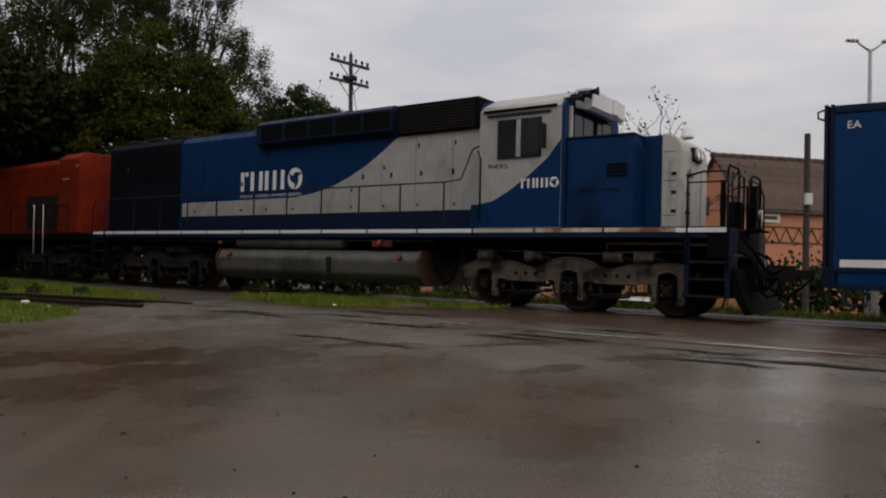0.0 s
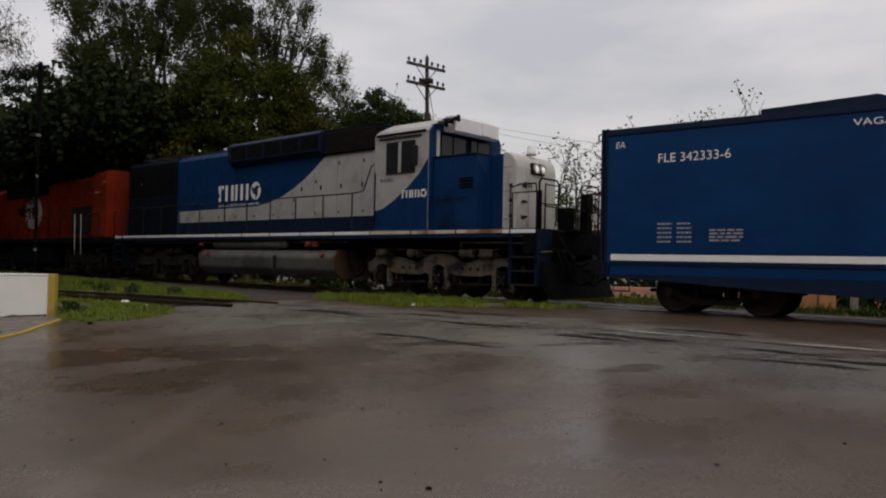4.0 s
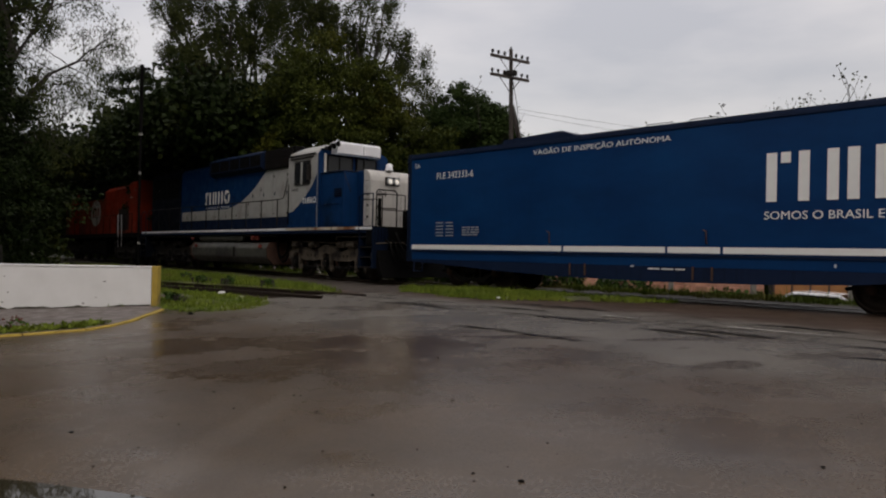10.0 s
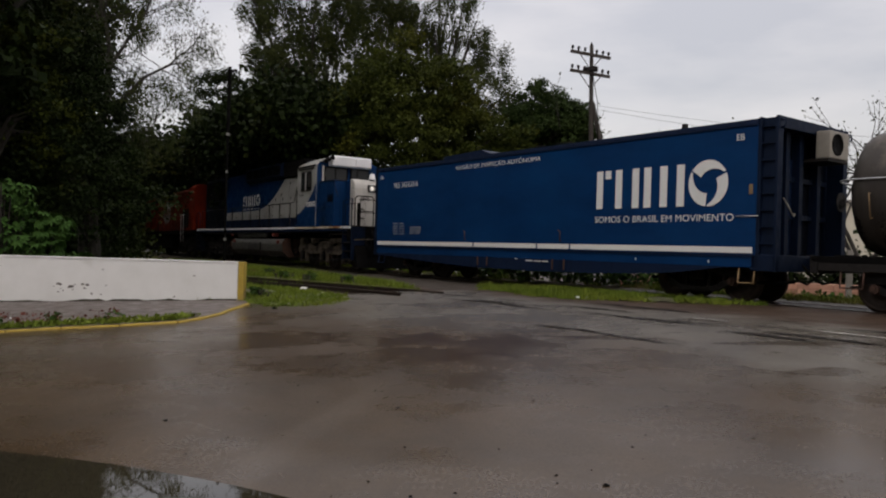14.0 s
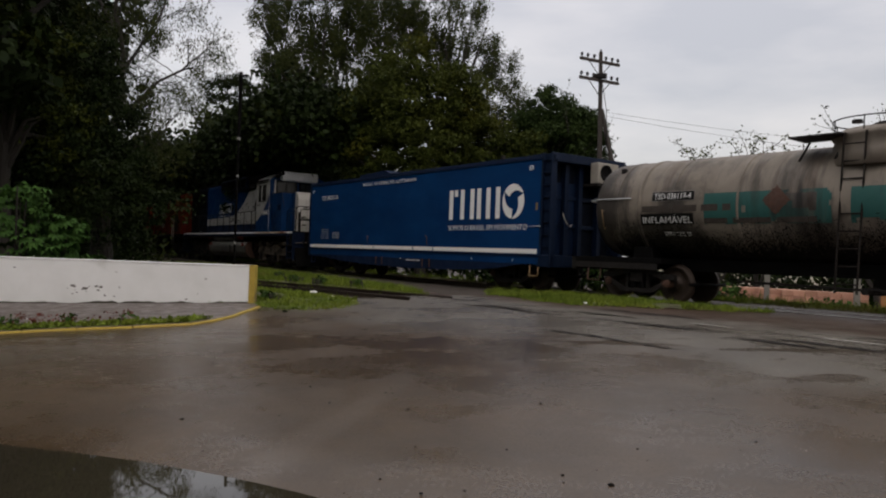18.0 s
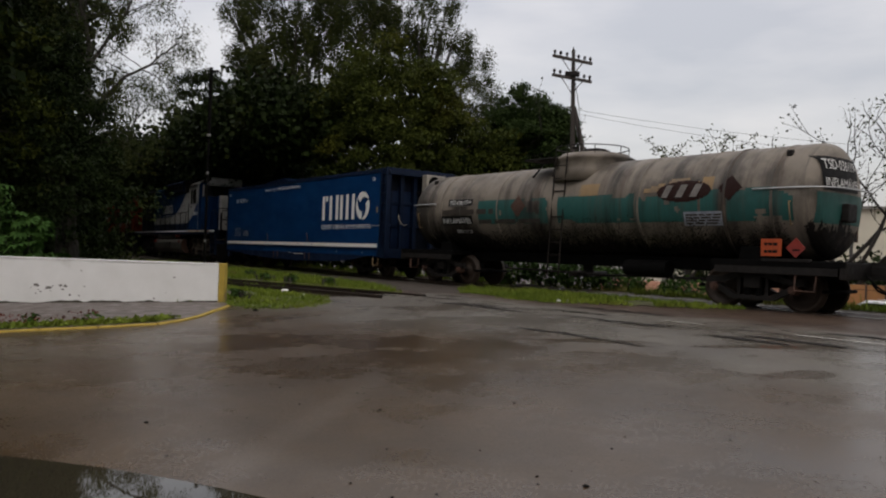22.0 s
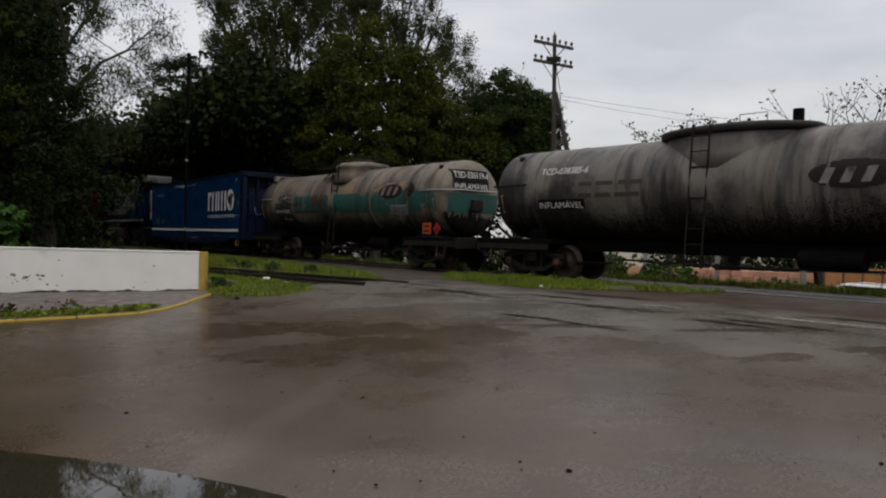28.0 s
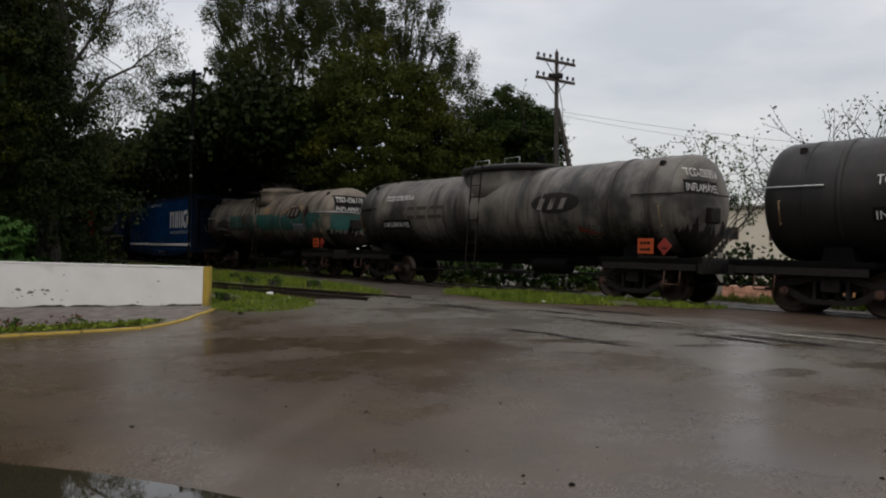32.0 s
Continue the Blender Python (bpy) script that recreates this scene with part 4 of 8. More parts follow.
def palmate_bush(az, r, seed, w, h, n):
    x, y = place(az, r)
    rnd = random.Random(seed)
    t = tagged(empty("shrub"), "green shrub with large hand-shaped leaves behind the wall", "shrub")
    t.location = (x, y, ground_z(x, y) - 0.05)
    first = None
    for i in range(7):
        top = Vector((rnd.gauss(0, w * 0.5), rnd.gauss(0, w * 0.3), h * rnd.uniform(0.6, 1.0)))
        part("stalk", tube((top.x * 0.3, top.y * 0.3, 0), top, 0.025, 0.012, 6), M["bark"], t)
    for i in range(n):
        a, q = rnd.uniform(0, 2 * math.pi), rnd.uniform(0.35, 1.0) ** 0.6
        up = rnd.uniform(0.08, 1.0)
        wide = w * q * (1.15 - 0.55 * up)
        p = (wide * math.cos(a), wide * 0.7 * math.sin(a), h * up)
        m = Matrix.Translation(p) @ Matrix.Rotation(a + rnd.gauss(0, 0.5), 4, "Z") @ Matrix.Rotation(rnd.uniform(0.1, 0.9), 4, "Y") @ Matrix.Rotation(rnd.gauss(0, 0.35), 4, "X") @ Matrix.Scale(rnd.uniform(0.7, 1.35), 4)
        if first is None:
            first = part("leaf", palmate_leaf(), M["leaf_fresh"], t)
            first.matrix_basis = m
        else:
            same("leaf", first, t, m)


M["leaf_fresh"] = leaf_material("broad_fresh_leaves", (0.024, 0.060, 0.012), (0.038, 0.082, 0.016), (0.018, 0.040, 0.009))
palmate_bush(46.3, 16.6, 31, 0.75, 1.75, 120)
palmate_bush(48.9, 16.9, 32, 0.95, 2.3, 140)
palmate_bush(44.6, 17.6, 33, 0.5, 0.9, 50)
for i, (az, r, h) in enumerate(((11.5, 24.4, 0.9), (8.6, 23.6, 1.1), (6.2, 22.8, 0.9), (3.4, 22.4, 0.8), (14.5, 26, 1.0), (-1.5, 22.5, 0.9), (-8.8, 22.6, 1.0), (-10.6, 23.5, 1.3))):
    big_leaf_bush(az, r, "leafy green weeds on the bank", 0.9, h, 40 + i, "leaf_green", 0.15, 700, "weeds", "weed_clump")
for i, (x, y) in enumerate(((-10.4, 17.9), (-8.0, 16.9), (-11.9, 19.6), (-7.9, 12.6), (-9.2, 17.2))):
    t = big_leaf_bush(0, 1, "low green weed in the verge", 0.16, 0.22, 60 + i, "leaf_green", 0.07, 150, "weed", "weed")
    t.location = (x, y, ground_z(x, y) - 0.02)


def bed_plants():
    rng = np.random.default_rng(5)
    for near, far, per, tall, wide, mat_, name, lab, first in ((0.06, 0.42, 900, 0.045, 0.05, M["blade"], "bed_grass", "short green grass behind the kerb", 3), (0.28, 0.62, 420, 0.13, 0.055, M["leaf_green"], "bed_plants", "low green bedding plants behind the kerb", 5), (0.30, 0.62, 200, 0.16, 0.05, M["leaf_red"], "bed_flowers", "dull reddish bedding flowers behind the kerb", 5)):
        pts = []
        for (x0, y0), (x1, y1) in zip(KERB[first:], KERB[first + 1:]):
            n = int(math.hypot(x1 - x0, y1 - y0) * per)
            t, o = rng.uniform(0, 1, n), rng.uniform(near, far, n)
            nx, ny = (y1 - y0), -(x1 - x0)
            k = math.hypot(nx, ny)
            px, py = x0 + (x1 - x0) * t + nx / k * o, y0 + (y1 - y0) * t + ny / k * o
            keep = np.array([noise.noise((a * 1.7, b * 1.7, per * 0.01)) > (-0.1 if first > 3 else -0.5) for a, b in zip(px, py)])
            z = np.array([ground_z(a, b) for a, b in zip(px, py)]) + 0.02 + tall * rng.uniform(0, 1, n) ** 1.6
            pts.append(np.c_[px, py, z][keep])
        V, F = leaf_mesh(np.concatenate(pts), wide, rng, 0.4)
        tagged(part(name, (V, [], F), mat_), lab, "plants", kind="stuff")


M["leaf_red"] = leaf_material("reddish_petals", (0.14, 0.04, 0.03), (0.09, 0.035, 0.025), (0.05, 0.04, 0.02))
bed_plants()


def bare_tree(az, r, label, h, seed, spread, depth, leaf_n, wide=1.0, lf="leaf_grey", trunk=0.16):
    x, y = place(az, r)
    t = tagged(empty("tree"), label, "tree")
    t.location = (x, y, ground_z(x, y) - 0.2)
    rnd, rng = random.Random(seed), np.random.default_rng(seed)
    L_ = Limbs()
    L_.rod([(0, 0, 0), (0.05, 0, h * 0.14), (-0.03, 0, h * 0.28)], trunk, trunk * 0.8, 8)
    for i in range(6):
        a = i * 2.4 + rnd.uniform(-0.4, 0.4)
        L_.bough((0, 0, h * (0.17 + 0.025 * i)), (math.cos(a) * spread, math.sin(a) * spread, 0.9), h * 0.30 * wide, trunk * 0.55, depth, rnd, 0.75, 0.12, 0.3, 6, 3)
    part("trunk", (L_.v, [], L_.f), M["bark"], t)
    tips = np.array(L_.tips)
    pts = np.concatenate([p + rng.normal(0, 0.13, (leaf_n, 3)) for p in tips])
    V, F = leaf_mesh(pts, 0.13, rng, 0.35, 0.6)
    part("leaves", (V, [], F), M[lf], t)


bare_tree(-11.7, 31, "nearly leafless spreading tree beyond the track", 8.8, 3, 0.95, 3, 3, 1.12)
bare_tree(-1.6, 35, "slender tree with sparse pinnate leaves", 9.6, 9, 0.6, 2, 16, 1.0, "leaf_olive", 0.12)
bare_tree(-4.2, 33, "slender tree with sparse pinnate leaves", 9.0, 14, 0.5, 2, 14, 0.9, "leaf_green", 0.1)
bare_tree(2.6, 37, "slender tree with sparse pinnate leaves", 9.2, 10, 0.6, 2, 14, 1.0, "leaf_olive", 0.1)
bare_tree(12.2, 39, "thin bare twiggy tree", 13.0, 21, 0.35, 3, 1, 0.85)


def far_woods(name, u0, u1, d0, d1, top0, n, seed, label, base=None, size=0.27):
    """A dark belt of trees along the railway."""
    rng = np.random.default_rng(seed)
    u, d = rng.uniform(u0, u1, n), rng.uniform(d0, d1, n)
    c = np.array([tuple(on_track(a, b)) for a, b in zip(u, d)])
    top = top0 * (1 + 0.4 * np.array([noise.noise((a * 0.11, 0, seed)) + 0.5 * noise.noise((a * 0.4, 0, seed)) for a in u]))
    c[:, 2] = (rng.uniform(0, 1, n) ** 0.8 * top - 1.2) if base is None else base + rng.uniform(0, 1, n) * top0
    pts = np.repeat(c, 34, 0) + rng.normal(0, 0.6, (n * 34, 3))
    V, F = leaf_mesh(pts, size, rng, 0.42)
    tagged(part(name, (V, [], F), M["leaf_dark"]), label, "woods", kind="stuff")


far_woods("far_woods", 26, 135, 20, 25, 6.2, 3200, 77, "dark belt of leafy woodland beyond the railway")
# loose leaf layers hung over the line to darken the train below
far_woods("leafy_canopy", 46, 92, 10, 22, 1.2, 1900, 81, "leafy boughs added over the railway to shade the train", 6.0)
far_woods("leafy_canopy", 30, 44, 13, 17, 1.3, 1300, 83, "dark leafy boughs added over the railway to shade the train", 6.1)
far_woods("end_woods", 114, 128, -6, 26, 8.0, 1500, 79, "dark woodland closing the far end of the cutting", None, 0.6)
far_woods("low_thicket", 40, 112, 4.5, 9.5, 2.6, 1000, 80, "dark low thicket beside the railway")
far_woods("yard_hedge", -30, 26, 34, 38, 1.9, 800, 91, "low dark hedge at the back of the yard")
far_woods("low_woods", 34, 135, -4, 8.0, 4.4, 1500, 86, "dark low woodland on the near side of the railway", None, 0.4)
# mostly hidden belt, made this tall to keep sky light off the train
far_woods("near_woods", 34, 110, 0.5, 7.0, 11.5, 2600, 78, "dark woodland on the near side, mostly hidden, raised to shade the railway", None, 0.42)


M["blocker_render"] = material("dull_render", (0.16, 0.15, 0.135), (0.10, 0.095, 0.088), 0.7, (0.8, 0.95), 0.2)


# ---- utility pole, post, lamp ----
def make_pole():
    x, y = -3.83, 30.05
    z0 = ground_z(x, y)
    p = tagged(empty("utility_pole"), "weathered timber utility pole with two insulated crossarms", "utility pole")
    p.location = (x, y, z0)
    h = 9.25 - z0
    part("pole", tube((0.25, 0, -0.3), (0, 0, h), 0.125, 0.075, 12), M["wood"], p)
    a = Vector((1.3, 1.4, 0)).normalized()
    for k, z in enumerate((h - 0.42, h - 1.17)):
        b2 = bmesh.new()
        bmesh.ops.create_cube(b2, size=1.0, matrix=Matrix.Translation((0, -0.14, z)) @ Matrix.Rotation(math.atan2(a.y, a.x), 4, "Z") @ Matrix.Diagonal((2.0, 0.09, 0.11, 1)))
        arm = part("crossarm", b2, M["wood"], p)
        for t in (-0.92, -0.62, -0.3, 0.3, 0.62, 0.92):
            q = a * t + Vector((0, -0.14, z + 0.055))
            part("insulator", moved(lathe([(0, 0.02), (0.06, 0.02), (0.07, 0.055), (0.12, 0.05), (0.13, 0.06), (0.18, 0.045), (0.2, 0.01)], "z", 10), Matrix.Translation(q)), M["dark"], arm)
        for sgn in (-1, 1):
            part("arm_brace", tube(a * 0.55 * sgn + Vector((0, -0.14, z - 0.04)), Vector((0, -0.1, z - 0.6)), 0.018, n=6), M["dark"], p)
    part("junction_box", box(-0.28, 0.3, -0.3, -0.12, h - 1.12, h - 0.92, 0.04), M["dark"], p)
    part("pole_cap", tube((0, 0, h), (0, 0, h + 0.12), 0.04, 0.02, 8), M["dark"], p)
    part("stay_pole", tube((2.1, 0.2, -0.3), (0.1, 0, h - 2.3), 0.11, 0.09, 10), M["wood"], p)
    part("cable_drop", pipe([(0.1, -0.1, h - 1.2), (0.32, -0.12, h - 2.4), (0.36, -0.1, h - 4.2)], 0.014, 6), M["black"], p)
    for k, (end, sag, zz) in enumerate((((26, 44, 7.2), 0.9, h - 2.4), ((27, 45, 6.9), 1.1, h - 2.55))):
        e = Vector(end) - Vector((x, y, z0))
        s = Vector((0.1, 0, zz))
        pts = [s + (e - s) * t + Vector((0, 0, -4 * sag * t * (1 - t))) for t in np.linspace(0, 1, 13)]
        tagged(part("overhead_cable", pipe(pts, 0.006, 5), M["black"], p), "thin black overhead cable")


make_pole()


M["concrete_grey"] = material("dull_pale_band", (0.20, 0.20, 0.19), (0.14, 0.14, 0.13), 8.0, (0.6, 0.8), 0.0)


def make_marker_post():
    x, y = place(34.5, 31)
    p = tagged(empty("signal_post"), "tall thin dark steel post with pale bands", "post")
    p.location = (x, y, ground_z(x, y))
    part("shaft", tube((0, 0, -0.3), (0, 0, 5.2), 0.05, n=10, bm=tube((0, 0, 5.2), (0, 0, 7.95), 0.075, n=10)), M["black"], p)
    for z in (1.0, 3.7, 5.2):
        part("pale_band", tube((0, 0, z), (0, 0, z + 0.10), 0.055 if z < 5 else 0.08, n=10), M["concrete_grey"], p)
    part("top_bracket", box(-0.05, 0.35, -0.04, 0.04, 7.75, 7.83), M["black"], p)


make_marker_post()


def make_street_lamp():
    x, y = place(-29.75, 35)
    p = tagged(empty("street_lamp"), "tall grey street lamp with two upswept arms", "street lamp")
    z = ground_z(x, y)
    p.location = (x, y, z)
    part("column", tube((0, 0, -0.2), (0, 0, 10.1 - z), 0.10, 0.07, 12), M["metal"], p)
    for sgn in (-1, 1):
        part("arm", pipe([(0, 0, 10.0 - z), (sgn * 0.35, 0, 10.25 - z), (sgn * 0.55, 0, 10.4 - z)], 0.045, 8), M["metal"], p)
        lp = part("lamp_head", box(sgn * 0.5, sgn * 0.98, -0.12, 0.12, 10.4 - z, 10.5 - z, 0.03), M["metal"], p)
        part("diffuser", box(sgn * 0.55, sgn * 0.9, -0.09, 0.09, 10.385 - z, 10.4 - z), M["sign_pale"], lp)


M["sign_pale"] = material("pale_plastic", (0.6, 0.6, 0.58), (0.5, 0.5, 0.48), 5.0, (0.3, 0.5), 0.0)
make_street_lamp()


# ---- buildings and yard behind the track ----
M["salmon"] = material("salmon_render", (0.52, 0.22, 0.12), (0.46, 0.19, 0.105), 1.5, (0.8, 0.95), 0.15, c3=(0.38, 0.16, 0.1), patch=0.62)
M["tile"] = material("old_clay_roof_tiles", (0.085, 0.05, 0.036), (0.055, 0.036, 0.028), 7.0, (0.7, 0.9), 0.4, c3=(0.12, 0.085, 0.06), patch=0.6, each=0.25)
M["cream"] = material("cream_render", (0.55, 0.52, 0.42), (0.48, 0.45, 0.37), 0.8, (0.8, 0.95), 0.1)
M["timber"] = material("dark_stained_timber", (0.06, 0.035, 0.022), (0.09, 0.05, 0.03), 5.0, (0.6, 0.8), 0.2)
M["concrete"] = material("grey_concrete", (0.22, 0.21, 0.19), (0.16, 0.15, 0.135), 3.0, (0.8, 0.95), 0.3)
M["tan_board"] = material("tan_orange_boards", (0.34, 0.16, 0.055), (0.26, 0.12, 0.045), 3.0, (0.7, 0.9), 0.2, each=0.15)
M["brick"] = material("salmon_brick", (0.46, 0.25, 0.17), (0.36, 0.18, 0.12), 3.0, (0.8, 0.95), 0.2, each=0.25)
# distance haze is mixed into the base colour of the far blocks
M["haze"] = material("haze_tinted_concrete", (0.36, 0.40, 0.45), (0.32, 0.36, 0.41), 0.05, (0.9, 1.0), 0.0)
M["car_white"] = material("white_car_paint", (0.75, 0.76, 0.77), (0.7, 0.71, 0.72), 1.0, (0.15, 0.25), 0.0, coat=0.6)


def make_house():
    """Gabled house: local x along the gable, y along the ridge."""
    hs = tagged(empty("house"), "salmon-rendered gabled house with an old brown tiled roof", "house")
    g = Vector((-0.22, 0.976, 0)).normalized()
    hs.matrix_basis = Matrix.Translation((14.62, 36.0, 0)) @ Matrix.Rotation(math.atan2(g.y, g.x), 4, "Z")
    W, Ln, E, R, OV = 5.0, -11.0, 4.15, 6.85, 0.25
    wall = box(0, W, Ln + 0.0, 0, -1.7, E)
    part("wall", wall, M["salmon"], hs)
    part("gable", prism([(0, E), (W, E), (W / 2, R - 0.1)], -0.02, -0.3), M["salmon"], hs)
    part("gable_far", prism([(0, E), (W, E), (W / 2, R - 0.1)], Ln + 0.3, Ln + 0.02), M["salmon"], hs)
    slope = math.hypot(W / 2, R - E)
    ux, uz = (W / 2) / slope, (R - E) / slope
    rows = 15
    for sgn in (0, 1):
        rf = part("roof_slope", prism([(-OV if not sgn else W + OV, E - OV * uz / ux), (W / 2, R), (W / 2, R - 0.12), (-OV if not sgn else W + OV, E - OV * uz / ux - 0.12)], 0.18, Ln - 0.3), M["tile"], hs)
        for k in range(rows):
            t0, t1 = k / rows, (k + 1.12) / rows
            xa = (-OV + (W / 2 + OV) * t0) if not sgn else (W + OV - (W / 2 + OV) * t0)
            xb = (-OV + (W / 2 + OV) * t1) if not sgn else (W + OV - (W / 2 + OV) * t1)
            za, zb = E - OV * uz / ux + (R - E + OV * uz / ux) * t0, E - OV * uz / ux + (R - E + OV * uz / ux) * min(1, t1)
            n = 54
            v, f = [], []
            for i in range(n + 1):
                y = 0.18 + (Ln - 0.48) * i / n
                b2 = 0.05 * abs(math.sin(i * math.pi / 2)) + 0.015 * noise.noise((i * 0.7, k * 1.3, 0))
                v += [(xa, y, za + 0.05 + b2), (xb, y, zb + 0.012 + b2)]
                if i:
                    f.append((2 * i - 2, 2 * i - 1, 2 * i + 1, 2 * i))
            part("tile_course", (v, [], f), M["tile"], rf)
    for i in range(20):
        part("ridge_tile", moved(lathe([(0, 0.13), (0.62, 0.15)], "y", 10), pose(W / 2, Ln + i * 0.56, R)), M["tile"], hs)
    for x in (1.5, 3.0):
        w = part("window", box(x, x + 0.55, 0.0, 0.03, 3.75, 4.75), M["timber"], hs)
        part("pane", box(x + 0.05, x + 0.5, 0.03, 0.035, 3.8, 4.7), M["glass"], w)
    # the side wall that faces the railway: band of lattice, windows and a door under the eaves
    part("lattice_rail", box(-0.04, 0, Ln + 0.4, -0.4, 3.05, 3.12), M["timber"], hs)
    part("lattice_rail", box(-0.04, 0, Ln + 0.4, -0.4, 2.3, 2.37), M["timber"], hs)
    for i in range(14):
        y = -0.5 - i * 0.72
        part("lattice_bar", tube((-0.03, y, 2.35), (-0.03, y - 0.36, 3.07), 0.03, n=5, bm=tube((-0.03, y - 0.72, 2.35), (-0.03, y - 0.36, 3.07), 0.03, n=5)), M["timber"], hs)
    for i, y in enumerate((-1.2, -3.4, -5.6, -7.8)):
        w = part("window", box(-0.05, 0, y - 1.1, y, 0.0, 1.2), M["timber"], hs)
        for a in range(2):
            part("pane", box(-0.056, -0.05, y - 1.04 + a * 0.53, y - 0.55 + a * 0.53, 0.06, 1.14), M["glass"], w)
    part("door", box(-0.06, 0, -10.2, -9.2, -1.6, 0.6), M["timber"], hs)
    tagged(part("house_sign", box(-0.09, -0.05, -1.9, -0.7, 3.3, 3.75), M["sign_pale"], hs), "pale name board with illegible marks")
    part("sign_marks", box(-0.095, -0.09, -1.75, -0.85, 3.43, 3.6), M["timber"], hs)


make_house()


def make_yard():
    # cream warehouse
    w = tagged(empty("warehouse"), "long plain cream warehouse beyond the yard", "warehouse")
    w.location = (10, 74, -1.5)
    part("wall", box(-14, 22, 0, 16, 0, 7.6), M["cream"], w)
    part("roof", prism([(-14.4, 7.6), (22.4, 7.6), (22.4, 7.85), (-14.4, 7.85)], -0.4, 16.4), M["concrete"], w)
    for i in range(8):
        wd = part("window", box(-12 + i * 4.2, -10.4 + i * 4.2, -0.04, 0, 4.6, 5.8), M["timber"], w)
        part("pane", box(-11.9 + i * 4.2, -10.5 + i * 4.2, -0.05, -0.04, 4.7, 5.7), M["glass"], wd)
    # fence of concrete posts
    fc = tagged(empty("fence"), "fence of grey concrete posts with a salmon-painted low wall", "fence")
    first = None
    for i in range(16):
        p = on_track(14 - i * 2.6, 20.2)
        z = lie(20.2)
        if first is None:
            first = part("post", box(-0.07, 0.07, -0.07, 0.07, -0.2, 2.0, 0.012), M["concrete"], fc)
            first.matrix_basis = pose(p.x, p.y, z)
        else:
            same("post", first, fc, pose(p.x, p.y, z))
    for zz in (0.7, 1.15, 1.6):
        part("wire", pipe([tuple(on_track(14 - i * 2.6, 20.2, lie(20.2) + zz)) for i in range(16)], 0.008, 4), M["dark"], fc)
    # stacked brick pallets
    rnd = random.Random(3)
    for k, (az, r) in enumerate(((-4.9, 30.5), (-6.6, 30), (-8.1, 29.6), (-9.0, 29.8), (-3.2, 31), (2.5, 31))):
        p = Vector((*place(az, r), 0))
        st = tagged(empty("brick_stack"), "stack of salmon hollow bricks on the yard", "bricks", "brick stacks in the yard")
        st.matrix_basis = Matrix.Translation((p.x, p.y, -1.53)) @ Matrix.Rotation(radians(-6 + rnd.uniform(-4, 4)), 4, "Z")
        one = None
        for i in range(6):
            for j in range(8):
                m = pose(-0.95 + i * 0.38 + rnd.uniform(-0.01, 0.01), rnd.uniform(-0.02, 0.02), 0.2 * j)
                if one is None:
                    one = part("brick", box(-0.185, 0.185, -0.35, 0.35, 0, 0.19, 0.008), M["brick"], st)
                    one.matrix_basis = m
                else:
                    same("brick", one, st, m)
    # low wall of tan boards beside the car
    bf = tagged(empty("board_fence"), "low fence of tan-orange boards with dark posts", "fence")
    for i in range(9):
        x0, y0 = place(-11.9 - i * 1.15, 29.6)
        m = pose(x0, y0, -1.55, 0, 0, -12 - i * 1.15)
        if i == 0:
            b0 = part("board", box(0.02, 0.55, -0.03, 0.03, 0, 1.85, 0.012), M["tan_board"], bf)
            b0.matrix_basis = m
            p0 = part("post", box(-0.045, 0.015, -0.05, 0.05, 0, 1.9, 0.01), M["timber"], bf)
            p0.matrix_basis = m
        else:
            same("board", b0, bf, m)
            same("post", p0, bf, m)
    # far blocks of the town
    for i, (az, r, wd, h, lab) in enumerate(((-7.4, 420, 14, 26, "far"), (-8.6, 400, 9, 34, "far"), (-9.6, 430, 16, 22, "far"), (-6.4, 450, 12, 30, "far"), (-12.8, 420, 18, 20, "far"), (-10.9, 460, 10, 28, "far"))):
        x, y = place(az, r)
        b = tagged(empty("town_block"), "hazy pale tower block in the distant town", "building", "far town blocks")
        b.location = (x, y, -2)
        part("wall", box(-wd / 2, wd / 2, 0, 12, 0, h), M["haze"], b)
        for f_ in range(int(h / 4)):
            part("window_band", box(-wd / 2 + 0.6, wd / 2 - 0.6, -0.15, 0, 1.5 + f_ * 4, 3.0 + f_ * 4), M["glass"], b)


make_yard()


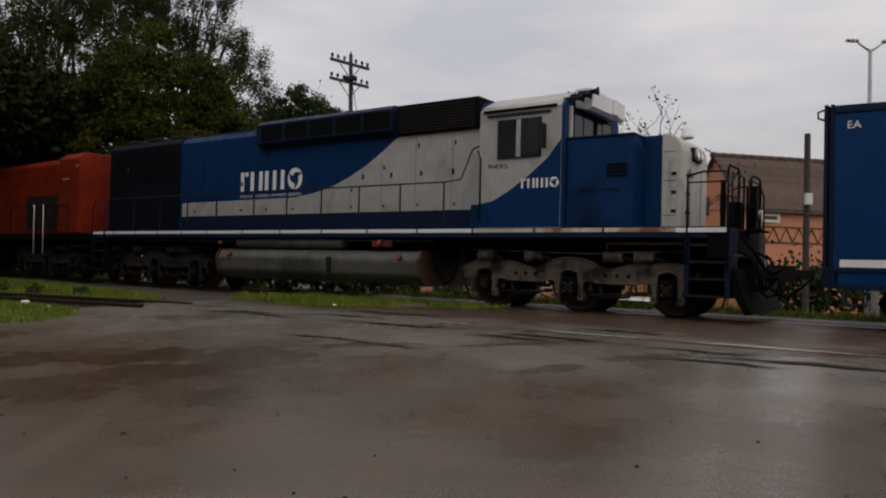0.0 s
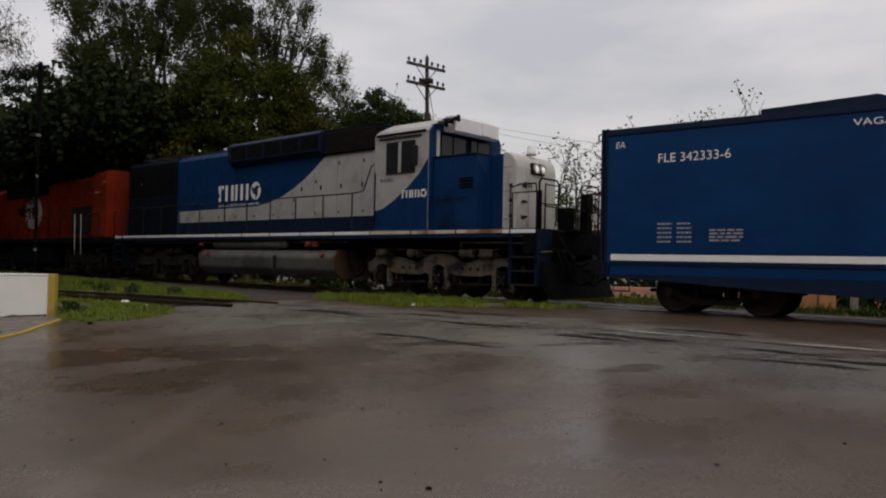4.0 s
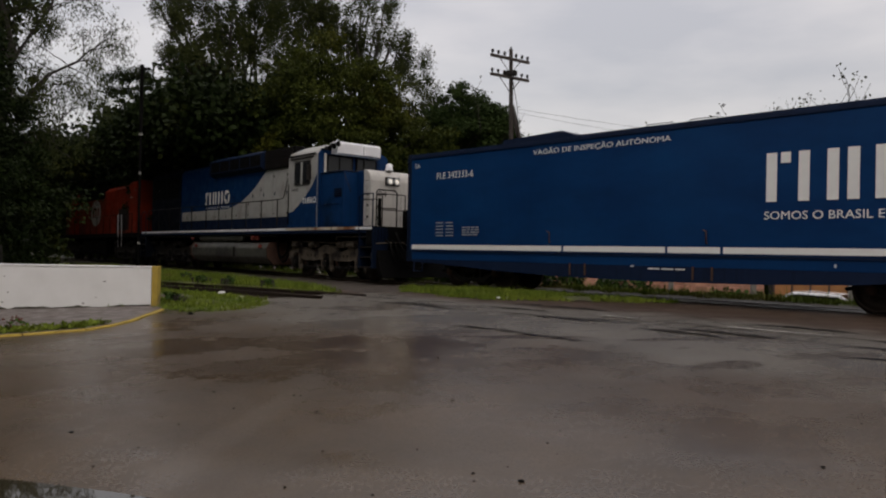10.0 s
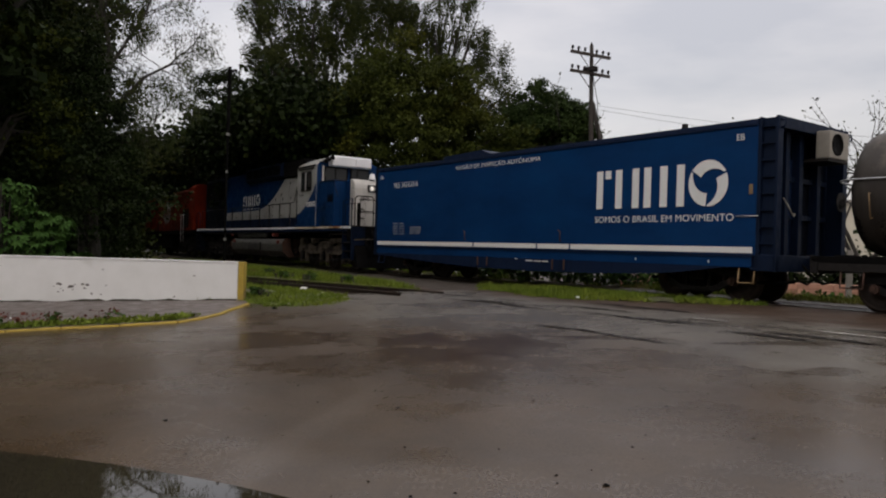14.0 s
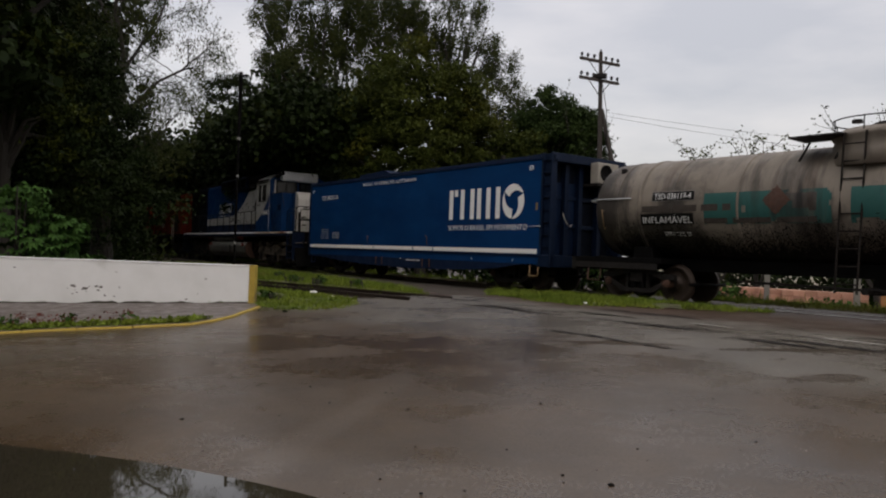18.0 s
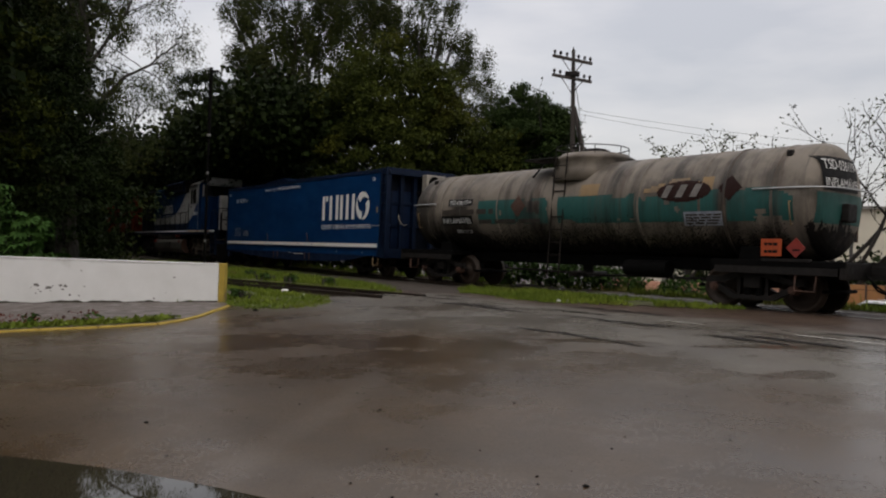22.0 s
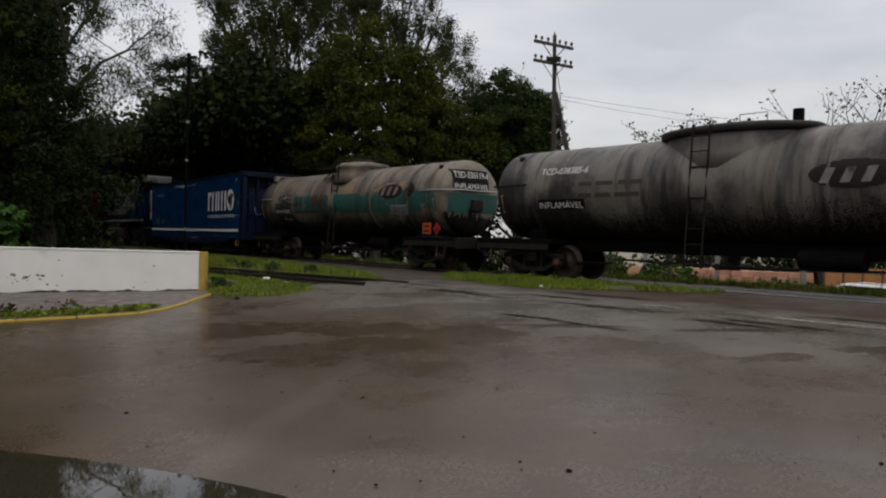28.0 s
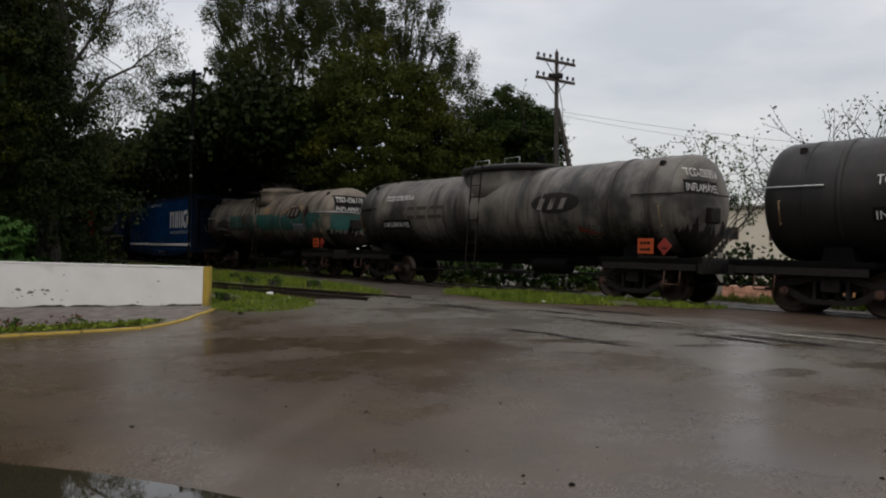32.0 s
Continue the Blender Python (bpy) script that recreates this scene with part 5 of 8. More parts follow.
def make_car():
    x, y = place(-15.6, 24.5)
    c = tagged(empty("parked_car"), "white hatchback car parked below the railway bank", "car")
    c.matrix_basis = Matrix.Translation((x, y, -1.47)) @ Matrix.Rotation(radians(150), 4, "Z")
    o = [(-2.0, 0.35), (-2.05, 0.7), (-1.9, 0.95), (-1.0, 1.02), (-0.35, 1.42), (0.9, 1.46), (1.65, 1.05), (1.95, 0.95), (2.0, 0.4), (1.6, 0.25), (-1.6, 0.25)]
    body = part("body", prism(o, -0.82, 0.82), M["car_white"], c)
    bmesh_fix_early(body, 0.05)
    for side in (-1, 1):
        part("side_glass", prism([(-0.85, 1.05), (-0.32, 1.36), (0.85, 1.39), (1.35, 1.06)], side * 0.822, side * 0.828), M["glass"], c)
        for x0 in (-1.25, 1.25):
            wh = part("wheel", moved(lathe([(-0.1, 0.2), (-0.1, 0.3), (0.1, 0.3), (0.1, 0.2)], "y", 20), pose(x0, side * 0.75, 0.3)), M["black"], c)
            part("rim", moved(lathe([(-0.02, 0.19), (0.11, 0.18), (0.11, 0.03)], "y", 16), pose(x0, side * 0.75, 0.3, 0, 0, 0 if side > 0 else 180)), M["metal"], wh)
    for y0 in (-0.6, 0.6):
        part("headlight", box(-2.06, -1.9, y0 - 0.16, y0 + 0.16, 0.72, 0.86, 0.03), M["metal"], c)
        part("tail_light", box(1.9, 1.99, y0 - 0.1, y0 + 0.1, 0.8, 1.0, 0.02), M["red"], c)
    part("windscreen", prism([(-0.98, 1.04), (-0.38, 1.42), (-0.37, 1.425), (-0.97, 1.045)], -0.7, 0.7), M["glass"], c)


def bmesh_fix_early(ob, bevel):
    bm = bmesh.new()
    bm.from_mesh(ob.data)
    bmesh.ops.bevel(bm, geom=bm.edges[:], offset=bevel, segments=3, affect="EDGES", profile=0.5)
    bmesh.ops.recalc_face_normals(bm, faces=bm.faces[:])
    bm.to_mesh(ob.data)
    bm.free()


make_car()


def make_dark_post():
    x, y = place(-26.05, 29)
    p = tagged(empty("timber_post"), "dark weathered timber post with a small white box", "post")
    p.location = (x, y, ground_z(x, y))
    z = 5.75 - ground_z(x, y)
    part("post", tube((0, 0, -0.2), (0, 0, z), 0.12, 0.10, 10), M["wood"], p)
    part("meter_box", box(-0.14, 0.1, -0.25, -0.1, z - 2.5, z - 2.1, 0.02), M["sign_pale"], p)


make_dark_post()


# ---- litter and stones on the road ----
def make_litter():
    spots = [(-7.86, 14.37, 0.085, 1), (-6.9, 13.4, 0.04, 1), (-2.0, 14.6, 0.04, 1), (-0.38, 3.87, 0.018, 0), (-3.4, 4.3, 0.015, 0), (-1.1, 5.6, 0.013, 0), (0.4, 5.0, 0.010, 0), (1.2, 4.4, 0.013, 0), (-2.0, 5.1, 0.015, 0), (0.9, 6.2, 0.010, 0), (-4.6, 6.3, 0.015, 0), (1.7, 5.4, 0.010, 0), (-0.3, 4.6, 0.010, 0), (2.1, 4.9, 0.013, 0), (-9.3, 8.3, 0.03, 1), (-6.5, 10.9, 0.05, 0), (-1.6, 4.2, 0.010, 0), (-2.9, 6.9, 0.013, 0), (0.2, 3.6, 0.010, 0), (-1.3, 3.5, 0.011, 0)]
    for x, y, s, pale in spots:
        b2 = bmesh.new()
        bmesh.ops.create_icosphere(b2, subdivisions=2, radius=s)
        for v in b2.verts:
            v.co *= 1 + 0.3 * noise.noise(v.co * 9 / s * 0.1 + Vector((x, y, 0)))
            v.co.z *= 0.45
        o = part("scrap_of_paper" if pale else "stone", b2, M["sign_pale"] if pale else M["black"])
        o.location = (x, y, surface(x, y) + s * 0.25 + (0.05 if pale else 0))
        tagged(o, "crumpled pale scrap of litter in the verge" if pale else "small dark stone lying on the wet road", "litter" if pale else "stone", "" if pale else "stones on the road")


make_litter()


def make_grit():
    """Small dark grit scattered over the near road."""
    rnd = np.random.default_rng(31)
    v, f = [], []
    for _ in range(420):
        x, y = rnd.uniform(-5.5, 5.0), 2.3 + 6.5 * rnd.uniform(0, 1) ** 1.3
        if pool(x, y) > -0.05:
            continue
        r = 0.0035 + 0.009 * rnd.uniform(0, 1) ** 3
        z = surface(x, y) + 0.001
        k = len(v)
        a = rnd.uniform(0, 6.28)
        v += [(x + r * math.cos(a + t), y + r * math.sin(a + t) * rnd.uniform(0.6, 1.2), z) for t in (0, 1.26, 2.5, 3.8, 5.0)] + [(x + r * 0.2, y, z + r * 0.8)]
        f += [(k + i, k + (i + 1) % 5, k + 5) for i in range(5)]
    tagged(part("grit", (v, [], f), M["black"]), "small dark grit scattered on the wet road", "grit", kind="stuff")


make_grit()


# ---- plain unseen wall added behind the viewer, blocking low sky light ----
fr_ = part("street_frontage", box(-45, 45, -13.4, -13.0, -0.6, 8.6), M["blocker_render"])
tagged(fr_, "plain dull unseen wall added behind the viewer to block low sky", "wall", kind="structure")
# ---- the train ----
CARS, WHEELSETS = [], []
def tank_material(name, base, pale, brown, soot, black, runs, rust, rough):
    """Weathered barrel paint: pale and base coat in clouds, brown runs and soot that have trickled down round the barrel."""
    m = material(name, base, pale, 1.1, rough, 0.14, bump_scale=8, specular=0.3)
    nt = m.node_tree
    N, L = nt.nodes.new, nt.links.new
    b = nt.nodes["Principled BSDF"]
    tc = N("ShaderNodeTexCoord")
    def layer(col, scale, size, lo, hi, top, colour):
        mp, n, r, x = N("ShaderNodeMapping"), N("ShaderNodeTexNoise"), N("ShaderNodeMapRange"), N("ShaderNodeMix")
        mp.inputs["Scale"].default_value = scale
        L(tc.outputs["Object"], mp.inputs[0])
        L(mp.outputs[0], n.inputs["Vector"])
        n.inputs["Scale"].default_value, n.inputs["Detail"].default_value, n.inputs["Roughness"].default_value = size, 8.0, 0.62
        for k, v in enumerate((lo, hi, 0.0, top)):
            r.inputs[k + 1].default_value = v
        L(n.outputs["Fac"], r.inputs[0])
        x.data_type = "RGBA"
        L(r.outputs[0], x.inputs[0])
        L(col, x.inputs[6])
        x.inputs[7].default_value = (*colour, 1)
        return x.outputs[2]
    col = b.inputs["Base Color"].links[0].from_socket
    col = layer(col, (1.6, 0.16, 0.16), 1.3, 0.56, 0.70, rust, brown)
    col = layer(col, (0.55, 0.5, 0.5), 1.0, *soot, 0.85, black)
    col = layer(col, (5.0, 0.5, 0.5), 1.0, 0.55, 0.75, runs, black)
    col = layer(col, (1.7, 0.3, 0.3), 1.0, 0.53, 0.66, runs, black)
    col = layer(col, (1, 1, 1), 22.0, 0.62, 0.74, 0.5, brown)
    L(col, b.inputs["Base Color"])
    return m


M["tank_a"] = tank_material("weathered_beige_tank_paint", (0.20, 0.172, 0.138), (0.112, 0.094, 0.074), (0.045, 0.026, 0.015), (0.46, 0.60), (0.014, 0.012, 0.010), 0.7, 0.7, (0.45, 0.7))
M["tank_b"] = tank_material("sooty_grey_tank_paint", (0.155, 0.143, 0.124), (0.070, 0.064, 0.056), (0.045, 0.027, 0.015), (0.44, 0.57), (0.009, 0.0085, 0.008), 0.85, 0.8, (0.36, 0.6))
M["tank_c"] = tank_material("soot_black_tank_paint", (0.026, 0.024, 0.022), (0.016, 0.015, 0.014), (0.05, 0.028, 0.017), (0.42, 0.6), (0.008, 0.0075, 0.007), 0.8, 0.5, (0.4, 0.62))
M["green"] = tank_material("faded_green_paint", (0.011, 0.068, 0.060), (0.02, 0.085, 0.074), (0.06, 0.055, 0.045), (0.56, 0.68), (0.014, 0.016, 0.014), 0.7, 0.8, (0.45, 0.7))
M["tan"] = material("faded_ochre_paint", (0.24, 0.15, 0.06), (0.18, 0.12, 0.06), 3.0, (0.5, 0.7), 0.1, c3=(0.1, 0.08, 0.06), patch=0.55)
M["soot_paint"] = material("sooted_dark_paint", (0.012, 0.011, 0.010), (0.022, 0.019, 0.017), 4.0, (0.5, 0.7), 0.1, specular=0.1)
M["maroon"] = material("dark_maroon_paint", (0.014, 0.006, 0.005), (0.024, 0.010, 0.008), 4.0, (0.5, 0.7), 0.1, specular=0.1)
M["sign_white"] = material("aged_white_lettering", (0.62, 0.62, 0.6), (0.5, 0.5, 0.48), 6.0, (0.5, 0.7), 0.0, c3=(0.25, 0.24, 0.22), patch=0.64)
M["bright"] = material("clean_white_lettering", (0.72, 0.72, 0.69), (0.66, 0.66, 0.63), 5.0, (0.5, 0.6), 0.0)
M["sign_black"] = material("black_sign_paint", (0.004, 0.004, 0.004), (0.008, 0.0075, 0.007), 5.0, (0.5, 0.7), 0.0, specular=0.12)
M["hazard"] = material("orange_hazard_panel", (0.42, 0.062, 0.008), (0.28, 0.045, 0.008), 8.0, (0.4, 0.6), 0.0, c3=(0.12, 0.03, 0.012), patch=0.6)
M["hazard_red"] = material("red_hazard_panel", (0.24, 0.022, 0.012), (0.16, 0.016, 0.010), 8.0, (0.4, 0.6), 0.0)
M["nose"] = material("scuffed_nose_paint", (0.46, 0.45, 0.42), (0.36, 0.35, 0.325), 2.4, (0.5, 0.7), 0.05, c3=(0.14, 0.12, 0.10), patch=0.60, streak=0.6)
M["faint"] = material("faint_white_lettering", (0.28, 0.30, 0.33), (0.16, 0.18, 0.22), 9.0, (0.5, 0.7), 0.0)
M["end_navy"] = material("dull_dark_blue_steel", (0.0022, 0.007, 0.020), (0.003, 0.010, 0.029), 2.0, (0.5, 0.7), 0.08, streak=0.5, specular=0.14)
M["truck_dark"] = material("soot_dark_truck_steel", (0.030, 0.026, 0.022), (0.016, 0.014, 0.012), 4.0, (0.6, 0.85), 0.25, c3=(0.006, 0.005, 0.005), patch=0.5, bump_scale=14, specular=0.25)
M["ladder"] = material("worn_ladder_steel", (0.014, 0.010, 0.008), (0.007, 0.006, 0.005), 7.0, (0.6, 0.85), 0.2, specular=0.15)
M["ghost_pale"] = material("worn_pale_lettering", (0.16, 0.145, 0.13), (0.09, 0.08, 0.07), 6.0, (0.5, 0.7), 0.0, c3=(0.025, 0.02, 0.018), patch=0.56)
# near-black for barrel undersides: oily dirt plus shade put into the colour
M["grime_shade"] = material("oily_grime_shade_paint", (0.0045, 0.004, 0.0035), (0.009, 0.0075, 0.0065), 2.5, (0.5, 0.8), 0.25, c3=(0.02, 0.015, 0.011), patch=0.62, specular=0.12)
M["seam"] = material("grimy_seam", (0.13, 0.125, 0.115), (0.08, 0.076, 0.07), 6.0, (0.6, 0.8), 0.0)
M["rear_navy"] = material("sooted_navy_paint", (0.0022, 0.0035, 0.007), (0.0035, 0.006, 0.012), 1.5, (0.6, 0.85), 0.1, streak=0.5, specular=0.08)
M["ghost"] = material("worn_old_lettering", (0.035, 0.029, 0.024), (0.062, 0.052, 0.044), 7.0, (0.5, 0.7), 0.0, specular=0.15)
M["unit"] = material("cream_plastic", (0.27, 0.25, 0.21), (0.20, 0.18, 0.15), 5.0, (0.5, 0.6), 0.05)
M["glow"] = material("lit_headlight", (0.9, 0.88, 0.8), (0.9, 0.88, 0.8), 5.0, (0.1, 0.2), 0.0)
M["glow"].node_tree.nodes["Principled BSDF"].inputs["Emission Color"].default_value = (1, 0.95, 0.85, 1)
M["glow"].node_tree.nodes["Principled BSDF"].inputs["Emission Strength"].default_value = 0.35
M["sill_rust"] = material("rust_stained_white_paint", (0.6, 0.58, 0.52), (0.42, 0.34, 0.22), 3.0, (0.5, 0.7), 0.05, c3=(0.18, 0.07, 0.025), patch=0.53)


def writing(text, height, width=None):
    """A flat mesh of words, its lower left corner at the origin: vertices (x, y) and faces."""
    cu = bpy.data.curves.new("words", "FONT")
    cu.body, cu.size, cu.resolution_u = text, 1.0, 3
    ob = new("words", cu)
    me = bpy.data.meshes.new_from_object(ob.evaluated_get(bpy.context.evaluated_depsgraph_get()))
    co = np.array([v.co[:2] for v in me.vertices])
    faces = [tuple(p.vertices) for p in me.polygons]
    bpy.data.objects.remove(ob)
    bpy.data.curves.remove(cu)
    bpy.data.meshes.remove(me)
    lo, hi = co.min(0), co.max(0)
    co = (co - lo) / (hi - lo)
    k = height / (hi - lo)[1]
    return co * ((width or (hi - lo)[0] * k), height), faces


def bars(width, height, rows, seed, tall=0.62):
    """Plain bars in rows, for writing too small to read."""
    rnd = random.Random(seed)
    v, f = [], []
    rh = height / rows
    for r in range(rows):
        x = 0.0
        while x < width * 0.92:
            w = min(width - x, width * rnd.uniform(0.14, 0.34))
            z = height - (r + 1) * rh
            k = len(v)
            v += [(x, z), (x + w, z), (x + w, z + rh * tall), (x, z + rh * tall)]
            f.append((k, k + 1, k + 2, k + 3))
            x += w + width * 0.05
    return np.array(v), f


def on_side(flat, x, y, z, thick=0.003):
    """Words set on a wall that faces +y; they read towards -x."""
    co, faces = flat
    return [(x - a, y + thick, z + b) for a, b in co], [], faces


def plate(outline, y, thick=0.004):
    """A thin painted area on a wall that faces +y."""
    return prism(outline, y, y + thick)


def ring_mark(x, z, r, y, inner=0.5, n=36):
    """Three curved blades round a hole."""
    bm = bmesh.new()
    for b in range(3):
        a0 = 2 * math.pi * b / 3 + 0.5
        outer, inn = [], []
        for i in range(13):
            t = i / 12
            a = a0 + t * 2.02
            outer.append((x - r * math.cos(a), z + r * math.sin(a)))
            q = r * (inner + 0.42 * (1 - t) ** 2.2 - 0.06 * t)
            inn.append((x - q * math.cos(a), z + q * math.sin(a)))
        for i in range(12):
            v = [bm.verts.new((p[0], y, p[1])) for p in (outer[i], outer[i + 1], inn[i + 1], inn[i])]
            bm.faces.new(v)
    return bm


def wheelset(parent, x, r, key):
    """An axle with two flanged wheels, keyed to roll."""
    ax = part("wheelset", tube((0, -0.86, 0), (0, 0.86, 0), 0.075, n=12), M["dark"], parent)
    ax.matrix_basis = pose(x, 0, r)
    if key not in WHEEL:
        bm = lathe([(0.445, r * 0.9), (0.45, r + 0.028), (0.475, r + 0.028), (0.485, r), (0.575, r - 0.006), (0.58, r * 0.84), (0.535, r * 0.8), (0.53, r * 0.36), (0.60, r * 0.30), (0.605, 0.09)], "y", 32)
        for i in range(6):
            t = i * math.pi / 3
            tube((math.cos(t) * r * 0.55, 0.52, math.sin(t) * r * 0.55), (math.cos(t) * r * 0.55, 0.545, math.sin(t) * r * 0.55), r * 0.09, n=8, bm=bm)
        w = part("wheel", bm, M["tread"], ax)
        WHEEL[key] = w.data
    else:
        w = new("wheel", WHEEL[key])
        w.parent = ax
    o = new("wheel", WHEEL[key])
    o.parent, o.matrix_basis = ax, pose(0, 0, 0, 0, 0, 180)
    WHEELSETS.append((ax, x, r))
    return ax


WHEEL = {}


def freight_bogie(car, x, r=0.42, half=0.85):
    """A three-piece freight bogie: side frames, bolster, springs, bearing boxes, and two keyed axles."""
    for side in (-1, 1):
        y0, y1 = side * 0.78, side * 0.90
        top = [(-half - 0.22, 0.50), (-half - 0.18, 0.63), (-half + 0.14, 0.63), (-0.34, 0.76), (0.34, 0.76), (half - 0.14, 0.63), (half + 0.18, 0.63), (half + 0.22, 0.50), (half - 0.16, 0.52), (0.30, 0.63), (-0.30, 0.63), (-half + 0.16, 0.52)]
        low = [(-half - 0.12, 0.50), (-half + 0.05, 0.50), (-0.38, 0.29), (0.38, 0.29), (half - 0.05, 0.50), (half + 0.12, 0.50), (half + 0.02, 0.40), (0.44, 0.19), (-0.44, 0.19), (-half - 0.02, 0.40)]
        fb = prism([(x + a, b) for a, b in top], y0, y1)
        prism([(x + a, b) for a, b in low], y0 + side * 0.004, y1 - side * 0.004, fb)
        for k in (-0.33, 0.27):
            box(x + k, x + k + 0.06, y0 + side * 0.008, y1 - side * 0.008, 0.24, 0.68, bm=fb)
        frame_ = part("side_frame", fb, M["dark"], car)
        part("spring_nest", tube((x - 0.12, side * 0.84, 0.28), (x - 0.12, side * 0.84, 0.62), 0.075, n=10, bm=tube((x + 0.12, side * 0.84, 0.28), (x + 0.12, side * 0.84, 0.62), 0.075, n=10)), M["black"], frame_)
        for k in (-half, half):
            part("bearing_box", tube((x + k, side * 0.76, r), (x + k, side * 0.95, r), 0.105, 0.085, 14, bm=tube((x + k, side * 0.95, r), (x + k, side * 0.985, r), 0.05, n=8)), M["rust"], frame_)
    part("bolster", box(x - 0.18, x + 0.18, -0.95, 0.95, 0.42, 0.68, 0.03), M["dark"], car)
    for k in (-half - 0.48, half + 0.48):
        part("brake_beam", pipe([(x + k, -0.7, 0.42), (x + k, 0.7, 0.42)], 0.035), M["black"], car)
    for k in (-half, half):
        wheelset(car, x + k, r, "freight")


def coupler(car, x, way, z=0.86):
    bm = box(min(x, x + way * 0.55), max(x, x + way * 0.55), -0.08, 0.08, z - 0.09, z + 0.09, 0.02)
    prism([(x + way * 0.5, z - 0.16), (x + way * 0.82, z - 0.16), (x + way * 0.86, z), (x + way * 0.82, z + 0.16), (x + way * 0.5, z + 0.16)], -0.13, 0.06, bm)
    cp = part("coupler", bm, M["dark"], car)
    part("brake_hose", pipe([(x, 0.35, z - 0.05), (x + way * 0.2, 0.36, z - 0.25), (x + way * 0.42, 0.34, z - 0.42), (x + way * 0.62, 0.3, z - 0.36), (x + way * 0.72, 0.28, z - 0.25)], 0.022), M["black"], cp)


# ---- road locomotive in blue and pale grey ----
def bar_mark(car, x, z, w, h, y, mat_, name="wordmark"):
    """A mark of upright bars and a bladed ring, reading towards -x."""
    for f0, f1, top in ((0.0, 0.055, 1.0), (0.075, 0.125, 1.0), (0.165, 0.22, 1.0), (0.305, 0.36, 1.0), (0.40, 0.455, 1.0), (0.525, 0.58, 1.0), (0.65, 0.705, 1.0)):
        low = z if f0 != 0.075 else z + h * 0.78
        part("mark_bar", prism([(x - f0 * w, low), (x - f1 * w, low), (x - f1 * w, z + h * top), (x - f0 * w, z + h * top)], y, y + 0.004), mat_, car)
    return part("ring_mark", ring_mark(x - 0.87 * w, z + h * 0.52, h * 0.54, y + 0.004), mat_, car, "three-bladed white ring emblem")


def lathe_spring(x, y, z0, z1, r=0.075, turns=5):
    """A close-wound coil spring."""
    prof = []
    for i in range(turns * 2 + 1):
        prof.append((z0 + (z1 - z0) * i / (turns * 2), r if i % 2 else r * 0.72))
    return moved(lathe(prof, "z", 12), pose(x, y, 0))


def arc(cx, cz, r, a0, a1, n=7, squash=1.0):
    return [(cx + r * math.cos(radians(a0 + (a1 - a0) * i / n)), cz + squash * r * math.sin(radians(a0 + (a1 - a0) * i / n))) for i in range(n + 1)]


